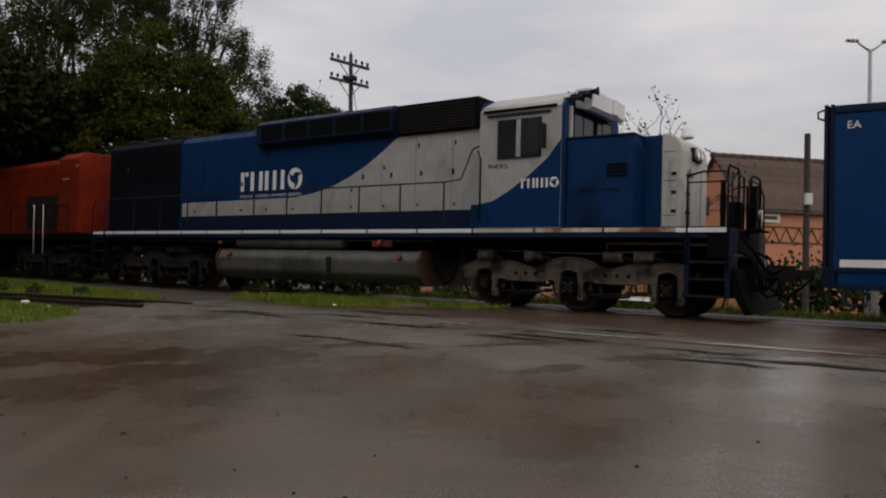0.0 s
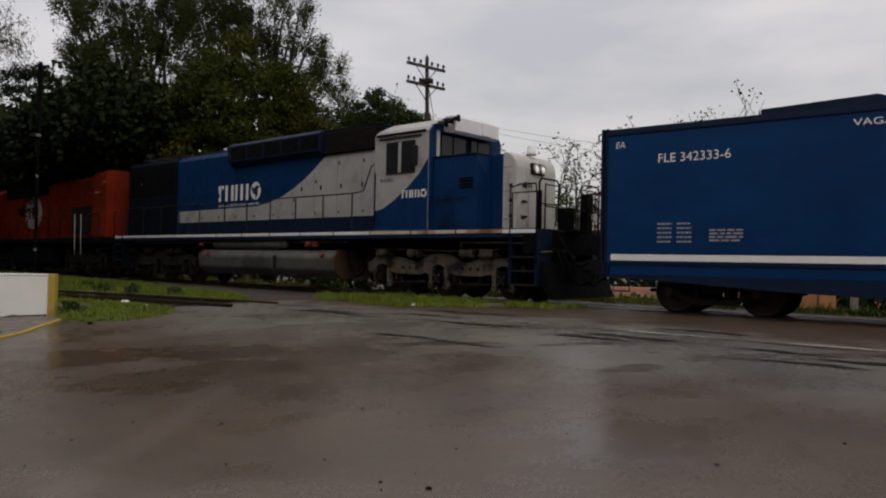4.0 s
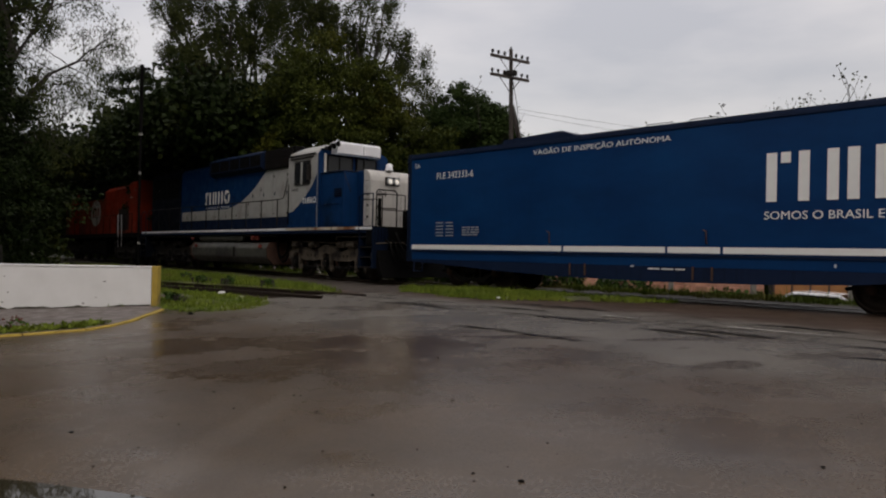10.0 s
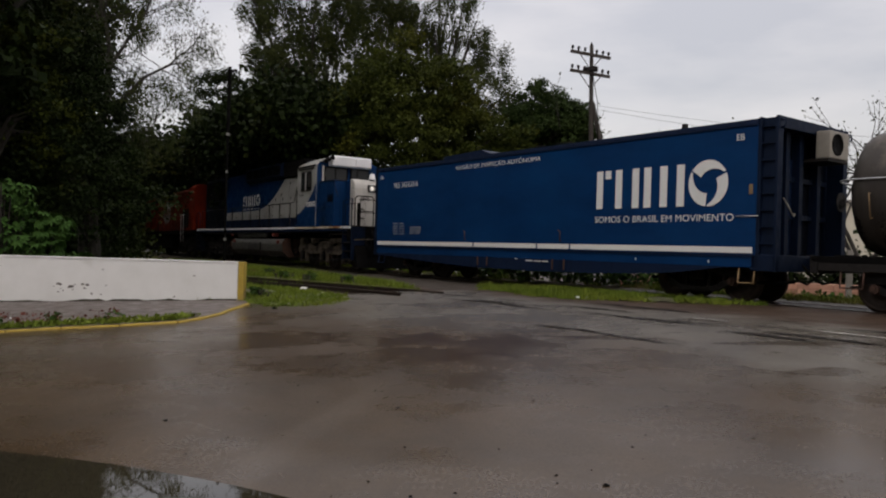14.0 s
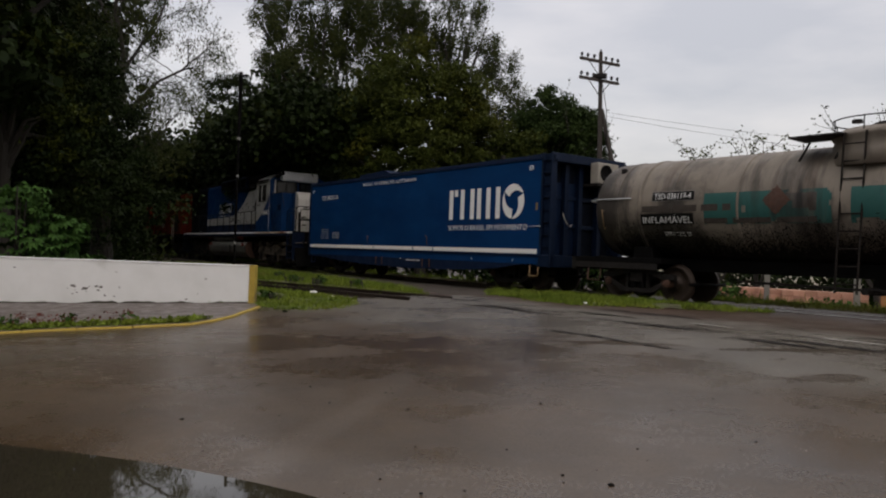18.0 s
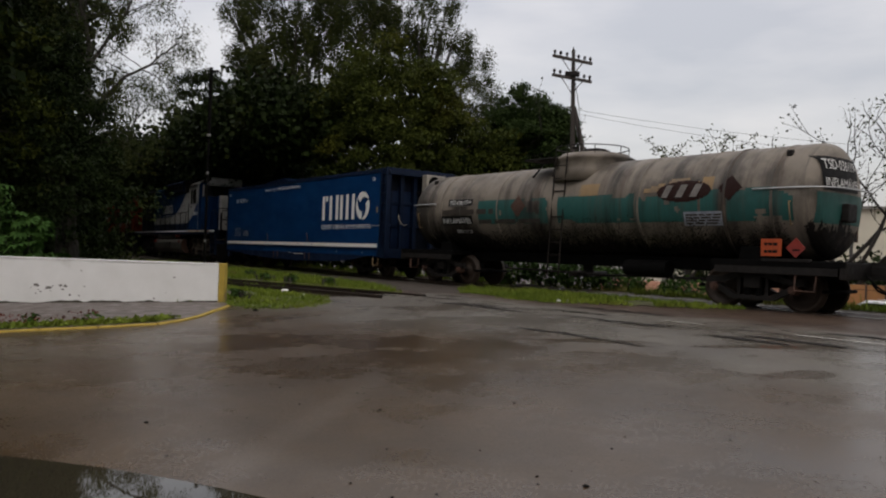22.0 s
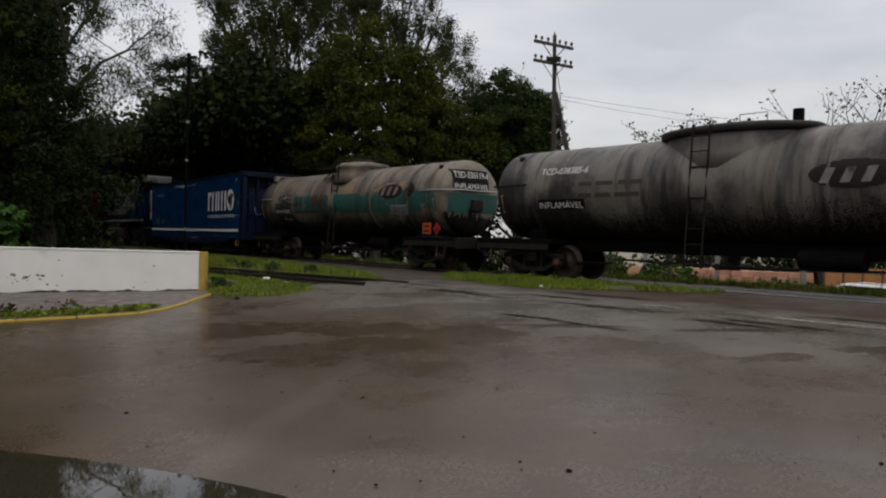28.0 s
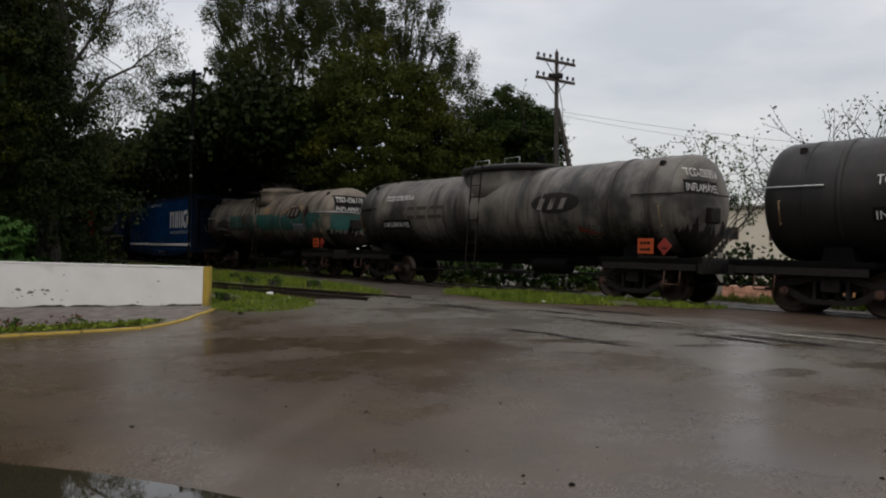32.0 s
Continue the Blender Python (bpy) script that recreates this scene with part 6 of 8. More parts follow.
def loco_truck(car, xc, paint="truck"):
    """A three-axle truck: wavy cast side frames arched over the axle boxes, with pedestal legs, springs, cylinders and pipes."""
    axles = [xc - 2.05, xc, xc + 2.05]
    for side in (-1, 1):
        y0, y1 = side * 0.88, side * 1.0
        top = []
        for i in range(41):
            x = axles[2] + 0.60 - i * (4.1 + 1.2) / 40
            k = abs(x - xc)
            z = 0.86 + 0.24 * max(0.0, 1 - (k / 0.72) ** 2) ** 0.8 if k < 0.72 else 0.86 + 0.15 * (0.5 - 0.5 * math.cos(math.pi * min(1.0, (k - 0.72) / 0.85)))
            if k > 2.3:
                z -= 0.5 * (k - 2.3)
            top.append((x, z))
        low = [(axles[0] - 0.55, 0.62)]
        for n, a in enumerate(axles):
            low += arc(a, 0.60, 0.31, 180, 0, 8, 0.75)
            if n < 2:
                low += [(a + 0.46, 0.63), (a + 0.62, 0.58), (a + 1.43, 0.58), (a + 1.59, 0.63)]
        low.append((axles[2] + 0.55, 0.62))
        fr = part("truck_frame", prism(top + low, y0, y1), M[paint], car, "dust-grey cast steel truck side frame")
        lip = [p for p in low[1:-1]]
        part("frame_lip", pipe([(x, y1, z + 0.012) for x, z in lip], 0.022, 6), M[paint], fr)
        part("frame_lip", pipe([(x, y1, z - 0.02) for x, z in top[1:-1:2]], 0.018, 6), M[paint], fr)
        for a in axles:
            jb = box(a - 0.17, a + 0.17, side * 0.86, side * 1.02, 0.32, 0.70, 0.04)
            tube((a, side * 1.0, 0.5), (a, side * 1.08, 0.5), 0.165, 0.15, 16, bm=jb)
            part("axle_box", jb, M["black"], fr)
            part("axle_cap", tube((a, side * 1.08, 0.5), (a, side * 1.10, 0.5), 0.085, 0.075, 14), M["dark"], fr)
            for t in range(4):
                q = radians(45 + 90 * t)
                part("cap_bolt", tube((a + 0.12 * math.cos(q), side * 1.08, 0.5 + 0.12 * math.sin(q)), (a + 0.12 * math.cos(q), side * 1.10, 0.5 + 0.12 * math.sin(q)), 0.02, n=6), M[paint], fr)
            for k in (-1, 1):
                leg = [(a + k * 0.19, 0.78), (a + k * 0.31, 0.80), (a + k * 0.33, 0.62), (a + k * 0.29, 0.44), (a + k * 0.34, 0.30), (a + k * 0.30, 0.24), (a + k * 0.20, 0.26), (a + k * 0.21, 0.46)]
                part("pedestal", prism(leg if k > 0 else leg[::-1], side * 0.90, side * 1.03), M[paint], fr)
                part("pedestal_bolt", tube((a + k * 0.26, side * 1.03, 0.34), (a + k * 0.26, side * 1.055, 0.34), 0.03, n=6), M["dark"], fr)
                part("coil_spring", lathe_spring(a + k * 0.40, side * 0.84, 0.42, 0.66, 0.07), M["rust"], fr)
        for a in (axles[0] + 1.02, axles[1] + 1.02):
            for dx in (-0.24, 0, 0.24):
                part("frame_hole", tube((a + dx, side * 0.99, 0.74), (a + dx, side * 1.003, 0.74), 0.042, n=12), M["black"], fr)
            part("brake_hanger", pipe([(a - 0.3, side * 0.94, 0.58), (a - 0.24, side * 0.95, 0.34), (a + 0.32, side * 0.95, 0.31), (a + 0.38, side * 0.94, 0.58)], 0.028), M["dark"], fr)
            part("brake_rod", pipe([(a - 0.62, side * 0.98, 0.40), (a + 0.6, side * 0.98, 0.36)], 0.022), M["dark"], fr)
        for a in (axles[0] + 0.42, axles[1] + 0.78, axles[1] - 1.0, axles[2] - 0.1):
            part("brake_cylinder", tube((a - 0.17, side * 1.04, 1.10), (a + 0.15, side * 1.04, 1.10), 0.10, n=16, bm=tube((a + 0.15, side * 1.04, 1.10), (a + 0.21, side * 1.04, 1.10), 0.115, n=16)), M[paint], fr)
            part("cylinder_rod", tube((a - 0.17, side * 1.04, 1.10), (a - 0.38, side * 1.03, 1.03), 0.03, n=8), M["dark"], fr)
        part("air_pipe", pipe([(axles[0] - 0.4, side * 1.03, 1.22), (axles[0] + 0.9, side * 1.05, 1.20), (axles[1] - 0.5, side * 1.03, 1.16), (axles[1] + 0.5, side * 1.03, 1.18), (axles[2] + 0.3, side * 1.04, 1.22)], 0.016, 6), M[paint], fr)
        for a, w in ((axles[0] - 0.62, -0.18), (axles[2] + 0.62, 0.18)):
            part("sand_pipe", pipe([(a, side * 0.95, 1.4), (a + w * 0.3, side * 0.9, 0.7), (a - w * 0.3, side * 0.7, 0.15)], 0.02), M["dark"], fr)
    part("truck_bolster", box(xc - 0.5, xc + 0.5, -0.85, 0.85, 0.7, 1.2, 0.04), M["black"], car)
    for a in axles:
        wheelset(car, a, 0.5, "loco")


def headlight(car, x, y, z, mat_):
    rim = part("headlight", moved(lathe([(0.0, 0.115), (0.05, 0.115), (0.06, 0.10), (0.06, 0.088), (0.03, 0.08)], "x", 18), pose(x, y, z, 0, 0, 180)), M["metal"], car)
    part("lens", moved(lathe([(0.02, 0.082), (0.045, 0.07), (0.05, 0.01)], "x", 18), pose(x, y, z, 0, 0, 180)), mat_, rim)


def handrail(car, xs, y, z0, h, mat_):
    for x in xs:
        part("rail_post", tube((x, y, z0), (x, y, z0 + h), 0.02, n=8), mat_, car)
    part("handrail", pipe([(xs[0], y, z0 + h), (xs[-1], y, z0 + h)], 0.018), mat_, car)


def make_locomotive():
    c = tagged(empty("diesel_locomotive"), "grimy blue and pale-grey six-axle diesel locomotive on rails", "locomotive")
    part("underframe", box(-10.3, 9.9, -1.38, 1.38, 1.46, 1.64, 0.02), M["navy"], c)
    x, i = 9.85, 0
    while x > -8.6:
        w = 1.2 if x > 4 else 1.52
        part("sill_stripe", box(x - w + 0.05, x, 1.38, 1.386, 1.57, 1.65), M["sill_rust"] if -8.6 < x < -5.2 else M["white"], c)
        x -= w
    part("sill_stripe", box(-10.64, -9.72, 1.40, 1.406, 1.56, 1.64), M["white"], c)
    part("walkway", box(-10.6, 9.9, -1.36, 1.36, 1.64, 1.665), M["dark"], c)
    # long hood, with its rear radiator section, brake housing and intakes
    hood = [(-0.9, 1.66), (0.9, 1.66), (0.9, 4.28), (0.78, 4.44), (0.4, 4.5), (-0.4, 4.5), (-0.78, 4.44), (-0.9, 4.28)]
    def along(outline, x0, x1):
        return moved(prism(outline, x0, x1), Matrix(((0, 1, 0, 0), (1, 0, 0, 0), (0, 0, 1, 0), (0, 0, 0, 1))))
    hd = part("long_hood", along(hood, -5.4, 5.9), M["loco_blue"], c)
    bmesh_fix(hd)
    rear = [(p[0] * 1.035, p[1] + (0.03 if p[1] > 4 else 0)) for p in hood]
    rs = part("radiator_section", along(rear, 5.9, 9.75), M["rear_navy"], c, "soot-black rear radiator section")
    bmesh_fix(rs)
    for k in range(3):
        part("radiator_fan", moved(lathe([(0, 0.62), (0.1, 0.62), (0.1, 0.56), (0.05, 0.5), (0.05, 0.05)], "z", 24), pose(7.0 + k * 1.2 - 0.35, 0, 4.53)), M["dark"], rs)
    part("number_bar", on_side(bars(0.35, 0.07, 1, 5), 9.0, 0.932, 3.62), M["silver"], rs)
    for k in range(4):
        part("radiator_grille", box(6.15 + k * 0.86, 6.9 + k * 0.86, 0.93, 0.945, 3.2, 4.15), M["black"], rs)
    for k in range(12):
        xx = 5.6 - k * 0.92
        if xx > -5.2:
            dr = part("hood_door", box(xx - 0.86, xx, 0.9, 0.908, 2.2, 3.8, 0.003), M["loco_blue"], hd)
            part("door_latch", box(xx - 0.80, xx - 0.74, 0.908, 0.93, 2.9, 3.02), M["navy"], dr)
    # pale swoosh and lower band
    yy = 0.912
    sw = [(5.75, 2.10), (5.75, 2.50), (0.85, 2.53), (0.1, 2.62), (-0.6, 2.78), (-1.2, 3.0), (-1.75, 3.26), (-2.2, 3.52), (-2.6, 3.78), (-2.85, 3.92), (-5.4, 3.92), (-5.4, 2.10)]
    part("pale_swoosh", plate(sw, yy), M["silver"], hd, "pale grey painted sweep with grime streaks")
    for k in range(10):
        xx, zt = 5.2 - k * 1.06, 2.46 if k < 5 else (2.62, 2.9, 3.4, 3.86, 3.86)[k - 5]
        part("panel_joint", box(xx, xx + 0.012, yy + 0.004, yy + 0.006, 2.12, zt), M["seam"], hd)
        part("door_hinge", box(xx - 0.10, xx - 0.06, yy + 0.004, yy + 0.02, 2.2, 2.27), M["dark"], hd)
        if k > 5:
            part("door_hinge", box(xx - 0.10, xx - 0.06, yy + 0.004, yy + 0.02, zt - 0.3, zt - 0.2), M["dark"], hd)
    part("lower_band", plate([(5.75, 1.67), (5.75, 2.09), (-5.4, 2.09), (-5.4, 1.67)], yy - 0.002), M["navy"], hd)
    bar_mark(hd, 3.05, 2.76, 2.55, 0.52, yy, M["bright"])
    part("slogan", on_side(writing("SOMOS O BRASIL EM MOVIMENTO", 0.075, 2.45), 3.05, yy, 2.58), M["bright"], hd)
    db = part("brake_housing", along([(-1.12, 4.0), (-0.92, 3.86), (0.92, 3.86), (1.12, 4.0), (1.12, 4.5), (0.98, 4.6), (-0.98, 4.6), (-1.12, 4.5)], -2.65, 2.2), M["navy"], c, "dark resistor-grid housing on the hood roof")
    bmesh_fix(db)
    for k in range(5):
        part("grid_louvre", box(2.0 - k * 0.94, 1.16 - k * 0.94, 1.12, 1.13, 4.05, 4.45), M["black"], db)
    it = part("air_intake", box(-5.08, -2.72, -1.0, 1.0, 3.86, 4.58, 0.05), M["black"], c, "black mesh-fronted air intake")
    for k in range(9):
        part("intake_slat", box(-5.0, -2.8, 1.0, 1.02, 3.92 + k * 0.068, 3.95 + k * 0.068), M["dark"], it)
    part("exhaust_stack", box(0.2, 1.3, -0.25, 0.25, 4.58, 4.72, 0.03), M["dark"], c)
    part("roof_hatch", box(3.2, 5.0, -0.5, 0.5, 4.5, 4.56, 0.02), M["navy"], c)
    # cab
    cabo = [(-1.4, 1.66), (1.4, 1.66), (1.4, 4.08), (1.3, 4.2), (0.75, 4.46), (-0.75, 4.46), (-1.3, 4.2), (-1.4, 4.08)]
    cab = part("cab", along(cabo, -7.35, -5.4), M["silver"], c, "pale grey cab with a dark blue lower sweep")
    bmesh_fix(cab)
    part("cab_blue", plate([(-5.4, 1.67), (-5.4, 2.16), (-5.75, 2.22), (-6.15, 2.42), (-6.6, 2.7), (-7.05, 3.05), (-7.35, 3.4), (-7.35, 1.67)], 1.4), M["loco_blue"], cab)
    part("cab_blue_rear", plate([(-4.9, 1.67), (-4.9, 2.2), (-5.39, 2.2), (-5.39, 1.67)], 1.4 - 0.45), M["loco_blue"], cab)
    bar_mark(cab, -6.45, 2.46, 0.88, 0.19, 1.405, M["bright"])
    part("cab_number", on_side(writing("9495", 0.1, 0.5), -5.62, 1.402, 2.88), M["sign_black"], cab)
    part("rain_gutter", pipe([(-5.5, 1.42, 4.08), (-7.25, 1.42, 4.08)], 0.03), M["black"], cab)
    part("rain_gutter", box(-7.1, -5.6, 1.40, 1.44, 3.96, 4.0), M["dark"], cab)
    wf = box(-6.90, -5.86, 1.395, 1.43, 3.08, 3.88)
    win = part("cab_window", wf, M["dark"], cab)
    for x0, x1 in ((-6.33, -5.92), (-6.85, -6.43)):
        part("pane", box(x0, x1, 1.43, 1.437, 3.15, 3.82), M["glass"], win)
    part("window_divider", box(-6.43, -6.33, 1.43, 1.45, 3.1, 3.86), M["silver"], win)
    mir = part("mirror", box(-7.04, -6.99, 1.45, 1.60, 3.22, 3.72, 0.01), M["dark"], cab)
    part("mirror_glass", box(-6.99, -6.985, 1.46, 1.59, 3.25, 3.69), M["metal"], mir)
    part("cab_step_rail", pipe([(-5.44, 1.42, 1.8), (-5.44, 1.42, 3.1), (-5.3, 1.3, 3.3)], 0.02), M["dark"], cab)
    # front of the cab: windscreens under a white visor
    vis = part("visor", prism([(-7.42, 4.46), (-7.70, 4.47), (-7.80, 4.42), (-7.79, 4.10), (-7.70, 4.04), (-7.42, 4.10)], -0.80, 0.92), M["white"], cab, "white number-board visor above the windscreen")
    part("number_board", box(-7.84, -7.79, -0.42, -0.1, 4.10, 4.42, 0.015), M["white"], vis)
    fw = part("front_wall", along([(p[0] * 0.985, p[1] + (-0.012 if p[1] > 2 else 0.012)) for p in cabo], -7.42, -7.35), M["loco_blue"], cab, "blue cab front wall")
    bmesh_fix(fw)
    part("roof_lip", prism([(-7.34, 4.455), (-7.68, 4.475), (-7.68, 4.495), (-7.34, 4.485)], -0.8, 0.8), M["white"], cab)
    for y0 in (-0.86, 0.1):
        sc_ = part("windscreen", box(-7.46, -7.41, y0 - 0.02, y0 + 1.02 if y0 > 0 else y0 + 0.84, 3.44, 4.06, 0.01), M["black"], cab)
        part("pane", box(-7.47, -7.46, y0 + 0.05, y0 + 0.5, 3.50, 4.0), M["glass"], sc_)
        part("pane", box(-7.47, -7.46, y0 + 0.56, y0 + 0.95 if y0 > 0 else y0 + 0.78, 3.50, 4.0), M["glass"], sc_)
    part("windscreen_pillar", box(-7.48, -7.41, 1.13, 1.2, 3.44, 4.08, 0.01), M["nose"], cab)
    for k in range(3):
        hn = part("air_horn", moved(lathe([(0, 0.095), (0.05, 0.06), (0.2, 0.035), (0.42, 0.025)], "x", 14), pose(-7.95 + 0.12 * k, 0.98 + 0.09 * k, 4.36 - 0.07 * k, 0, 0, 12)), M["dark"], cab)
        part("horn_mouth", moved(lathe([(-0.004, 0.085), (0.0, 0.08), (0.002, 0.01)], "x", 14), pose(-7.95 + 0.12 * k, 0.98 + 0.09 * k, 4.36 - 0.07 * k, 0, 0, 12)), M["black"], hn)
    part("horn_bracket", pipe([(-7.4, 1.0, 4.30), (-7.75, 1.08, 4.26)], 0.025), M["dark"], cab)
    part("roof_vent", box(-6.2, -5.7, -0.3, 0.3, 4.46, 4.58, 0.03), M["silver"], cab)
    part("antenna", tube((-6.9, 0.2, 4.46), (-6.9, 0.2, 4.62), 0.03, n=8), M["dark"], cab)
    # nose
    nz = part("short_hood", box(-9.31, -7.42, -0.78, 0.78, 1.66, 3.44, 0.04), M["loco_blue"], c)
    part("equipment_box", box(-8.84, -7.43, 0.76, 1.3, 1.66, 3.40, 0.03), M["loco_blue"], nz, "blue equipment box beside the nose")
    for k in range(4):
        part("louvre", box(-8.72, -8.3, 1.3, 1.315, 2.62 + k * 0.07, 2.66 + k * 0.07), M["black"], nz)
    for x0 in (-7.75, -8.25):
        part("grab_iron", pipe([(x0, 1.3, 2.4), (x0, 1.34, 2.4), (x0 - 0.3, 1.34, 2.4), (x0 - 0.3, 1.3, 2.4)], 0.012), M["navy"], nz)
    fr = part("nose_front", prism([(-9.22, 1.67), (-9.62, 1.67), (-9.64, 2.6), (-9.635, 3.12), (-9.59, 3.27), (-9.50, 3.39), (-9.36, 3.455), (-9.22, 3.465)], -0.81, 0.81), M["nose"], nz, "scuffed white nose front")
    bmesh_fix(fr, 0.035)
    for z in (1.9, 2.55, 3.1):
        part("nose_rivet_strip", box(-9.5, -9.26, 0.81, 0.816, z, z + 0.012), M["dark"], fr)
    part("nose_door_seam", box(-9.646, -9.64, -0.36, -0.35, 1.75, 2.85), M["dark"], fr)
    part("nose_door_seam", box(-9.646, -9.64, 0.35, 0.36, 1.75, 2.85), M["dark"], fr)
    part("lamp_housing", box(-9.685, -9.60, -0.27, 0.27, 2.98, 3.25, 0.03), M["dark"], fr)
    headlight(fr, -9.685, 0.13, 3.11, M["glow"])
    headlight(fr, -9.685, -0.13, 3.11, M["glow"])
    part("nose_number", nose_words("94", 0.16, 0.34, -9.65, 0.55, 2.62), M["sign_black"], fr)
    for z in (1.95, 2.3, 2.65):
        part("nose_step", box(-9.66, -9.60, 0.42, 0.6, z, z + 0.05), M["dark"], fr)
        part("nose_hinge", box(-9.52, -9.42, 0.8, 0.815, z, z + 0.07), M["dark"], fr)
    part("beacon", moved(lathe([(0, 0.13), (0.06, 0.13), (0.08, 0.11), (0.2, 0.1), (0.24, 0.05)], "z", 16), pose(-9.45, 0.0, 3.46)), M["white"], nz)
    part("box_door", box(-8.1, -7.5, 1.3, 1.306, 1.75, 3.3, 0.002), M["loco_blue"], nz)
    part("box_door", box(-8.76, -8.16, 1.3, 1.306, 1.75, 2.5, 0.002), M["loco_blue"], nz)
    part("box_lip", box(-8.86, -7.42, 0.76, 1.33, 3.40, 3.43, 0.008), M["navy"], nz)
    part("nose_chain", pipe([(-8.84, 1.3, 3.38), (-9.3, 1.34, 2.72)], 0.009), M["dark"], nz)
    # front end: platform, rails, steps, plough
    part("front_sill", box(-10.68, -10.28, -1.4, 1.4, 1.1, 1.64, 0.03), M["black"], c)
    for side in (1, -1):
        y0 = side * 1.4
        for xe, way in ((-10.68, 1), (9.95, -1)):
            steel = M["end_navy"] if way > 0 else M["rear_navy"]
            st = part("step_well", prism([(xe, 1.62), (xe + way * 0.08, 1.62), (xe + way * 0.08, 0.42), (xe, 0.42)], y0, y0 - side * 0.55), steel, c)
            part("step_side", prism([(xe + way * 0.72, 1.62), (xe + way * 0.8, 1.62), (xe + way * 0.8, 0.42), (xe + way * 0.72, 0.42)], y0, y0 - side * 0.55), steel, st)
            for k in range(4):
                part("step_tread", box(xe + way * 0.08, xe + way * 0.72, y0 - side * 0.5, y0 - side * 0.02, 0.42 + k * 0.3, 0.46 + k * 0.3), M["dark"], st)
            part("step_back", box(xe + way * 0.08, xe + way * 0.72, y0 - side * 0.55, y0 - side * 0.5, 0.42, 1.46), M["black"], st)
            part("grab_rail", pipe([(xe + way * 0.76, y0, 1.0), (xe + way * 0.76, y0, 2.55), (xe + way * 0.5, y0 - side * 0.02, 2.62), (xe + way * 0.1, y0 - side * 0.05, 2.62), (xe + way * 0.04, y0, 2.4), (xe + way * 0.04, y0, 0.9)], 0.02), M["end_navy"] if side > 0 else M["dark"], c)
    for y0 in (0.55, -0.55):
        w = 0.5 if y0 > 0 else -0.5
        part("end_rail", pipe([(-10.62, y0 - w * 0.7, 1.66), (-10.62, y0 - w * 0.7, 2.62), (-10.62, y0 + w, 2.62), (-10.62, y0 + w, 1.66)], 0.02), M["dark"], c)
        part("end_rail_bar", pipe([(-10.62, y0 - w * 0.7, 2.15), (-10.62, y0 + w, 2.15)], 0.016), M["dark"], c)
    part("drop_step", box(-10.98, -10.68, -0.35, 0.35, 1.62, 1.66, 0.01), M["black"], c)
    part("control_stand", box(-10.5, -10.28, -0.35, 0.05, 1.66, 2.2, 0.03), M["black"], c)
    part("ditch_lamp", tube((-10.6, -0.9, 2.0), (-10.72, -0.9, 2.0), 0.1, n=14), M["metal"], c)
    part("plough", prism([(-10.73, 0.95), (-10.85, 0.6), (-11.05, 0.16), (-10.93, 0.14), (-10.71, 0.5)], -1.3, 1.3), M["black"], c, "black steel plough plate")
    coupler(c, -10.68, -1)
    part("jumper_cable", pipe([(-10.7, 0.6, 1.5), (-10.95, 0.62, 1.2), (-11.1, 0.6, 0.95), (-11.2, 0.5, 0.85), (-11.35, 0.4, 0.95)], 0.035), M["black"], c)
    part("platform_rail", pipe([(-9.9, 1.3, 1.66), (-9.9, 1.3, 2.45), (-10.6, 1.3, 2.45)], 0.018), M["dark"], c)
    part("uncoupling_lever", pipe([(-10.72, 1.3, 1.15), (-10.78, 0.4, 1.2), (-10.8, 0.1, 1.05)], 0.018), M["truck"], c)
    part("stanchion", box(-10.5, -10.42, 1.0, 1.08, 1.66, 2.5), M["black"], c)
    for y0, y1 in ((0.5, 1.25), (-1.25, -0.45)):
        part("end_rail_hoop", pipe([(-10.6, y0, 1.66), (-10.6, y0, 2.66), (-10.6, y0 + 0.08, 2.74), (-10.6, y1 - 0.08, 2.74), (-10.6, y1, 2.66), (-10.6, y1, 1.66)], 0.022), M["black"], c)
        part("hoop_bar", tube((-10.6, y0, 2.2), (-10.6, y1, 2.2), 0.016, n=8), M["black"], c)
    part("brake_stand", box(-10.66, -10.46, -0.9, -0.62, 1.66, 2.55, 0.03), M["black"], c)
    for y0 in (0.75, 0.95, -0.7):
        part("air_hose", pipe([(-10.7, y0, 1.25), (-10.92, y0, 1.15), (-11.05, y0 - 0.03, 0.8), (-11.12, y0 - 0.06, 0.55)], 0.028), M["black"], c)
    coupler(c, 9.95, 1)
    for y in (-0.8, -0.5, 0.5, 0.75):
        part("air_hose", pipe([(-10.71, y, 1.05), (-10.85, y, 0.85), (-10.93, y * 0.9, 0.55), (-11.0, y * 0.8, 0.7)], 0.02), M["black"], c)
    # walkway rails
    posts = [9.1, 7.7, 6.3, 4.95, 3.6, 2.0, 0.7, -0.57, -1.85, -3.14, -4.4]
    handrail(c, posts, 1.3, 1.66, 1.02, M["dark"])
    part("rail_rise", pipe([(-4.4, 1.3, 2.68), (-4.85, 1.3, 2.72), (-5.15, 1.3, 3.35), (-5.38, 1.3, 3.42)], 0.018), M["dark"], c)
    handrail(c, posts[::2], -1.3, 1.66, 1.02, M["dark"])
    # underneath
    tank = [(-1.05, 0.38), (-1.3, 0.6), (-1.34, 0.95), (-1.2, 1.16), (1.2, 1.16), (1.34, 0.95), (1.3, 0.6), (1.05, 0.38)]
    ft = part("fuel_tank", along(tank, -3.75, 3.45), M["fuel"], c, "oil-streaked grey fuel tank")
    bmesh_fix(ft, 0.06)
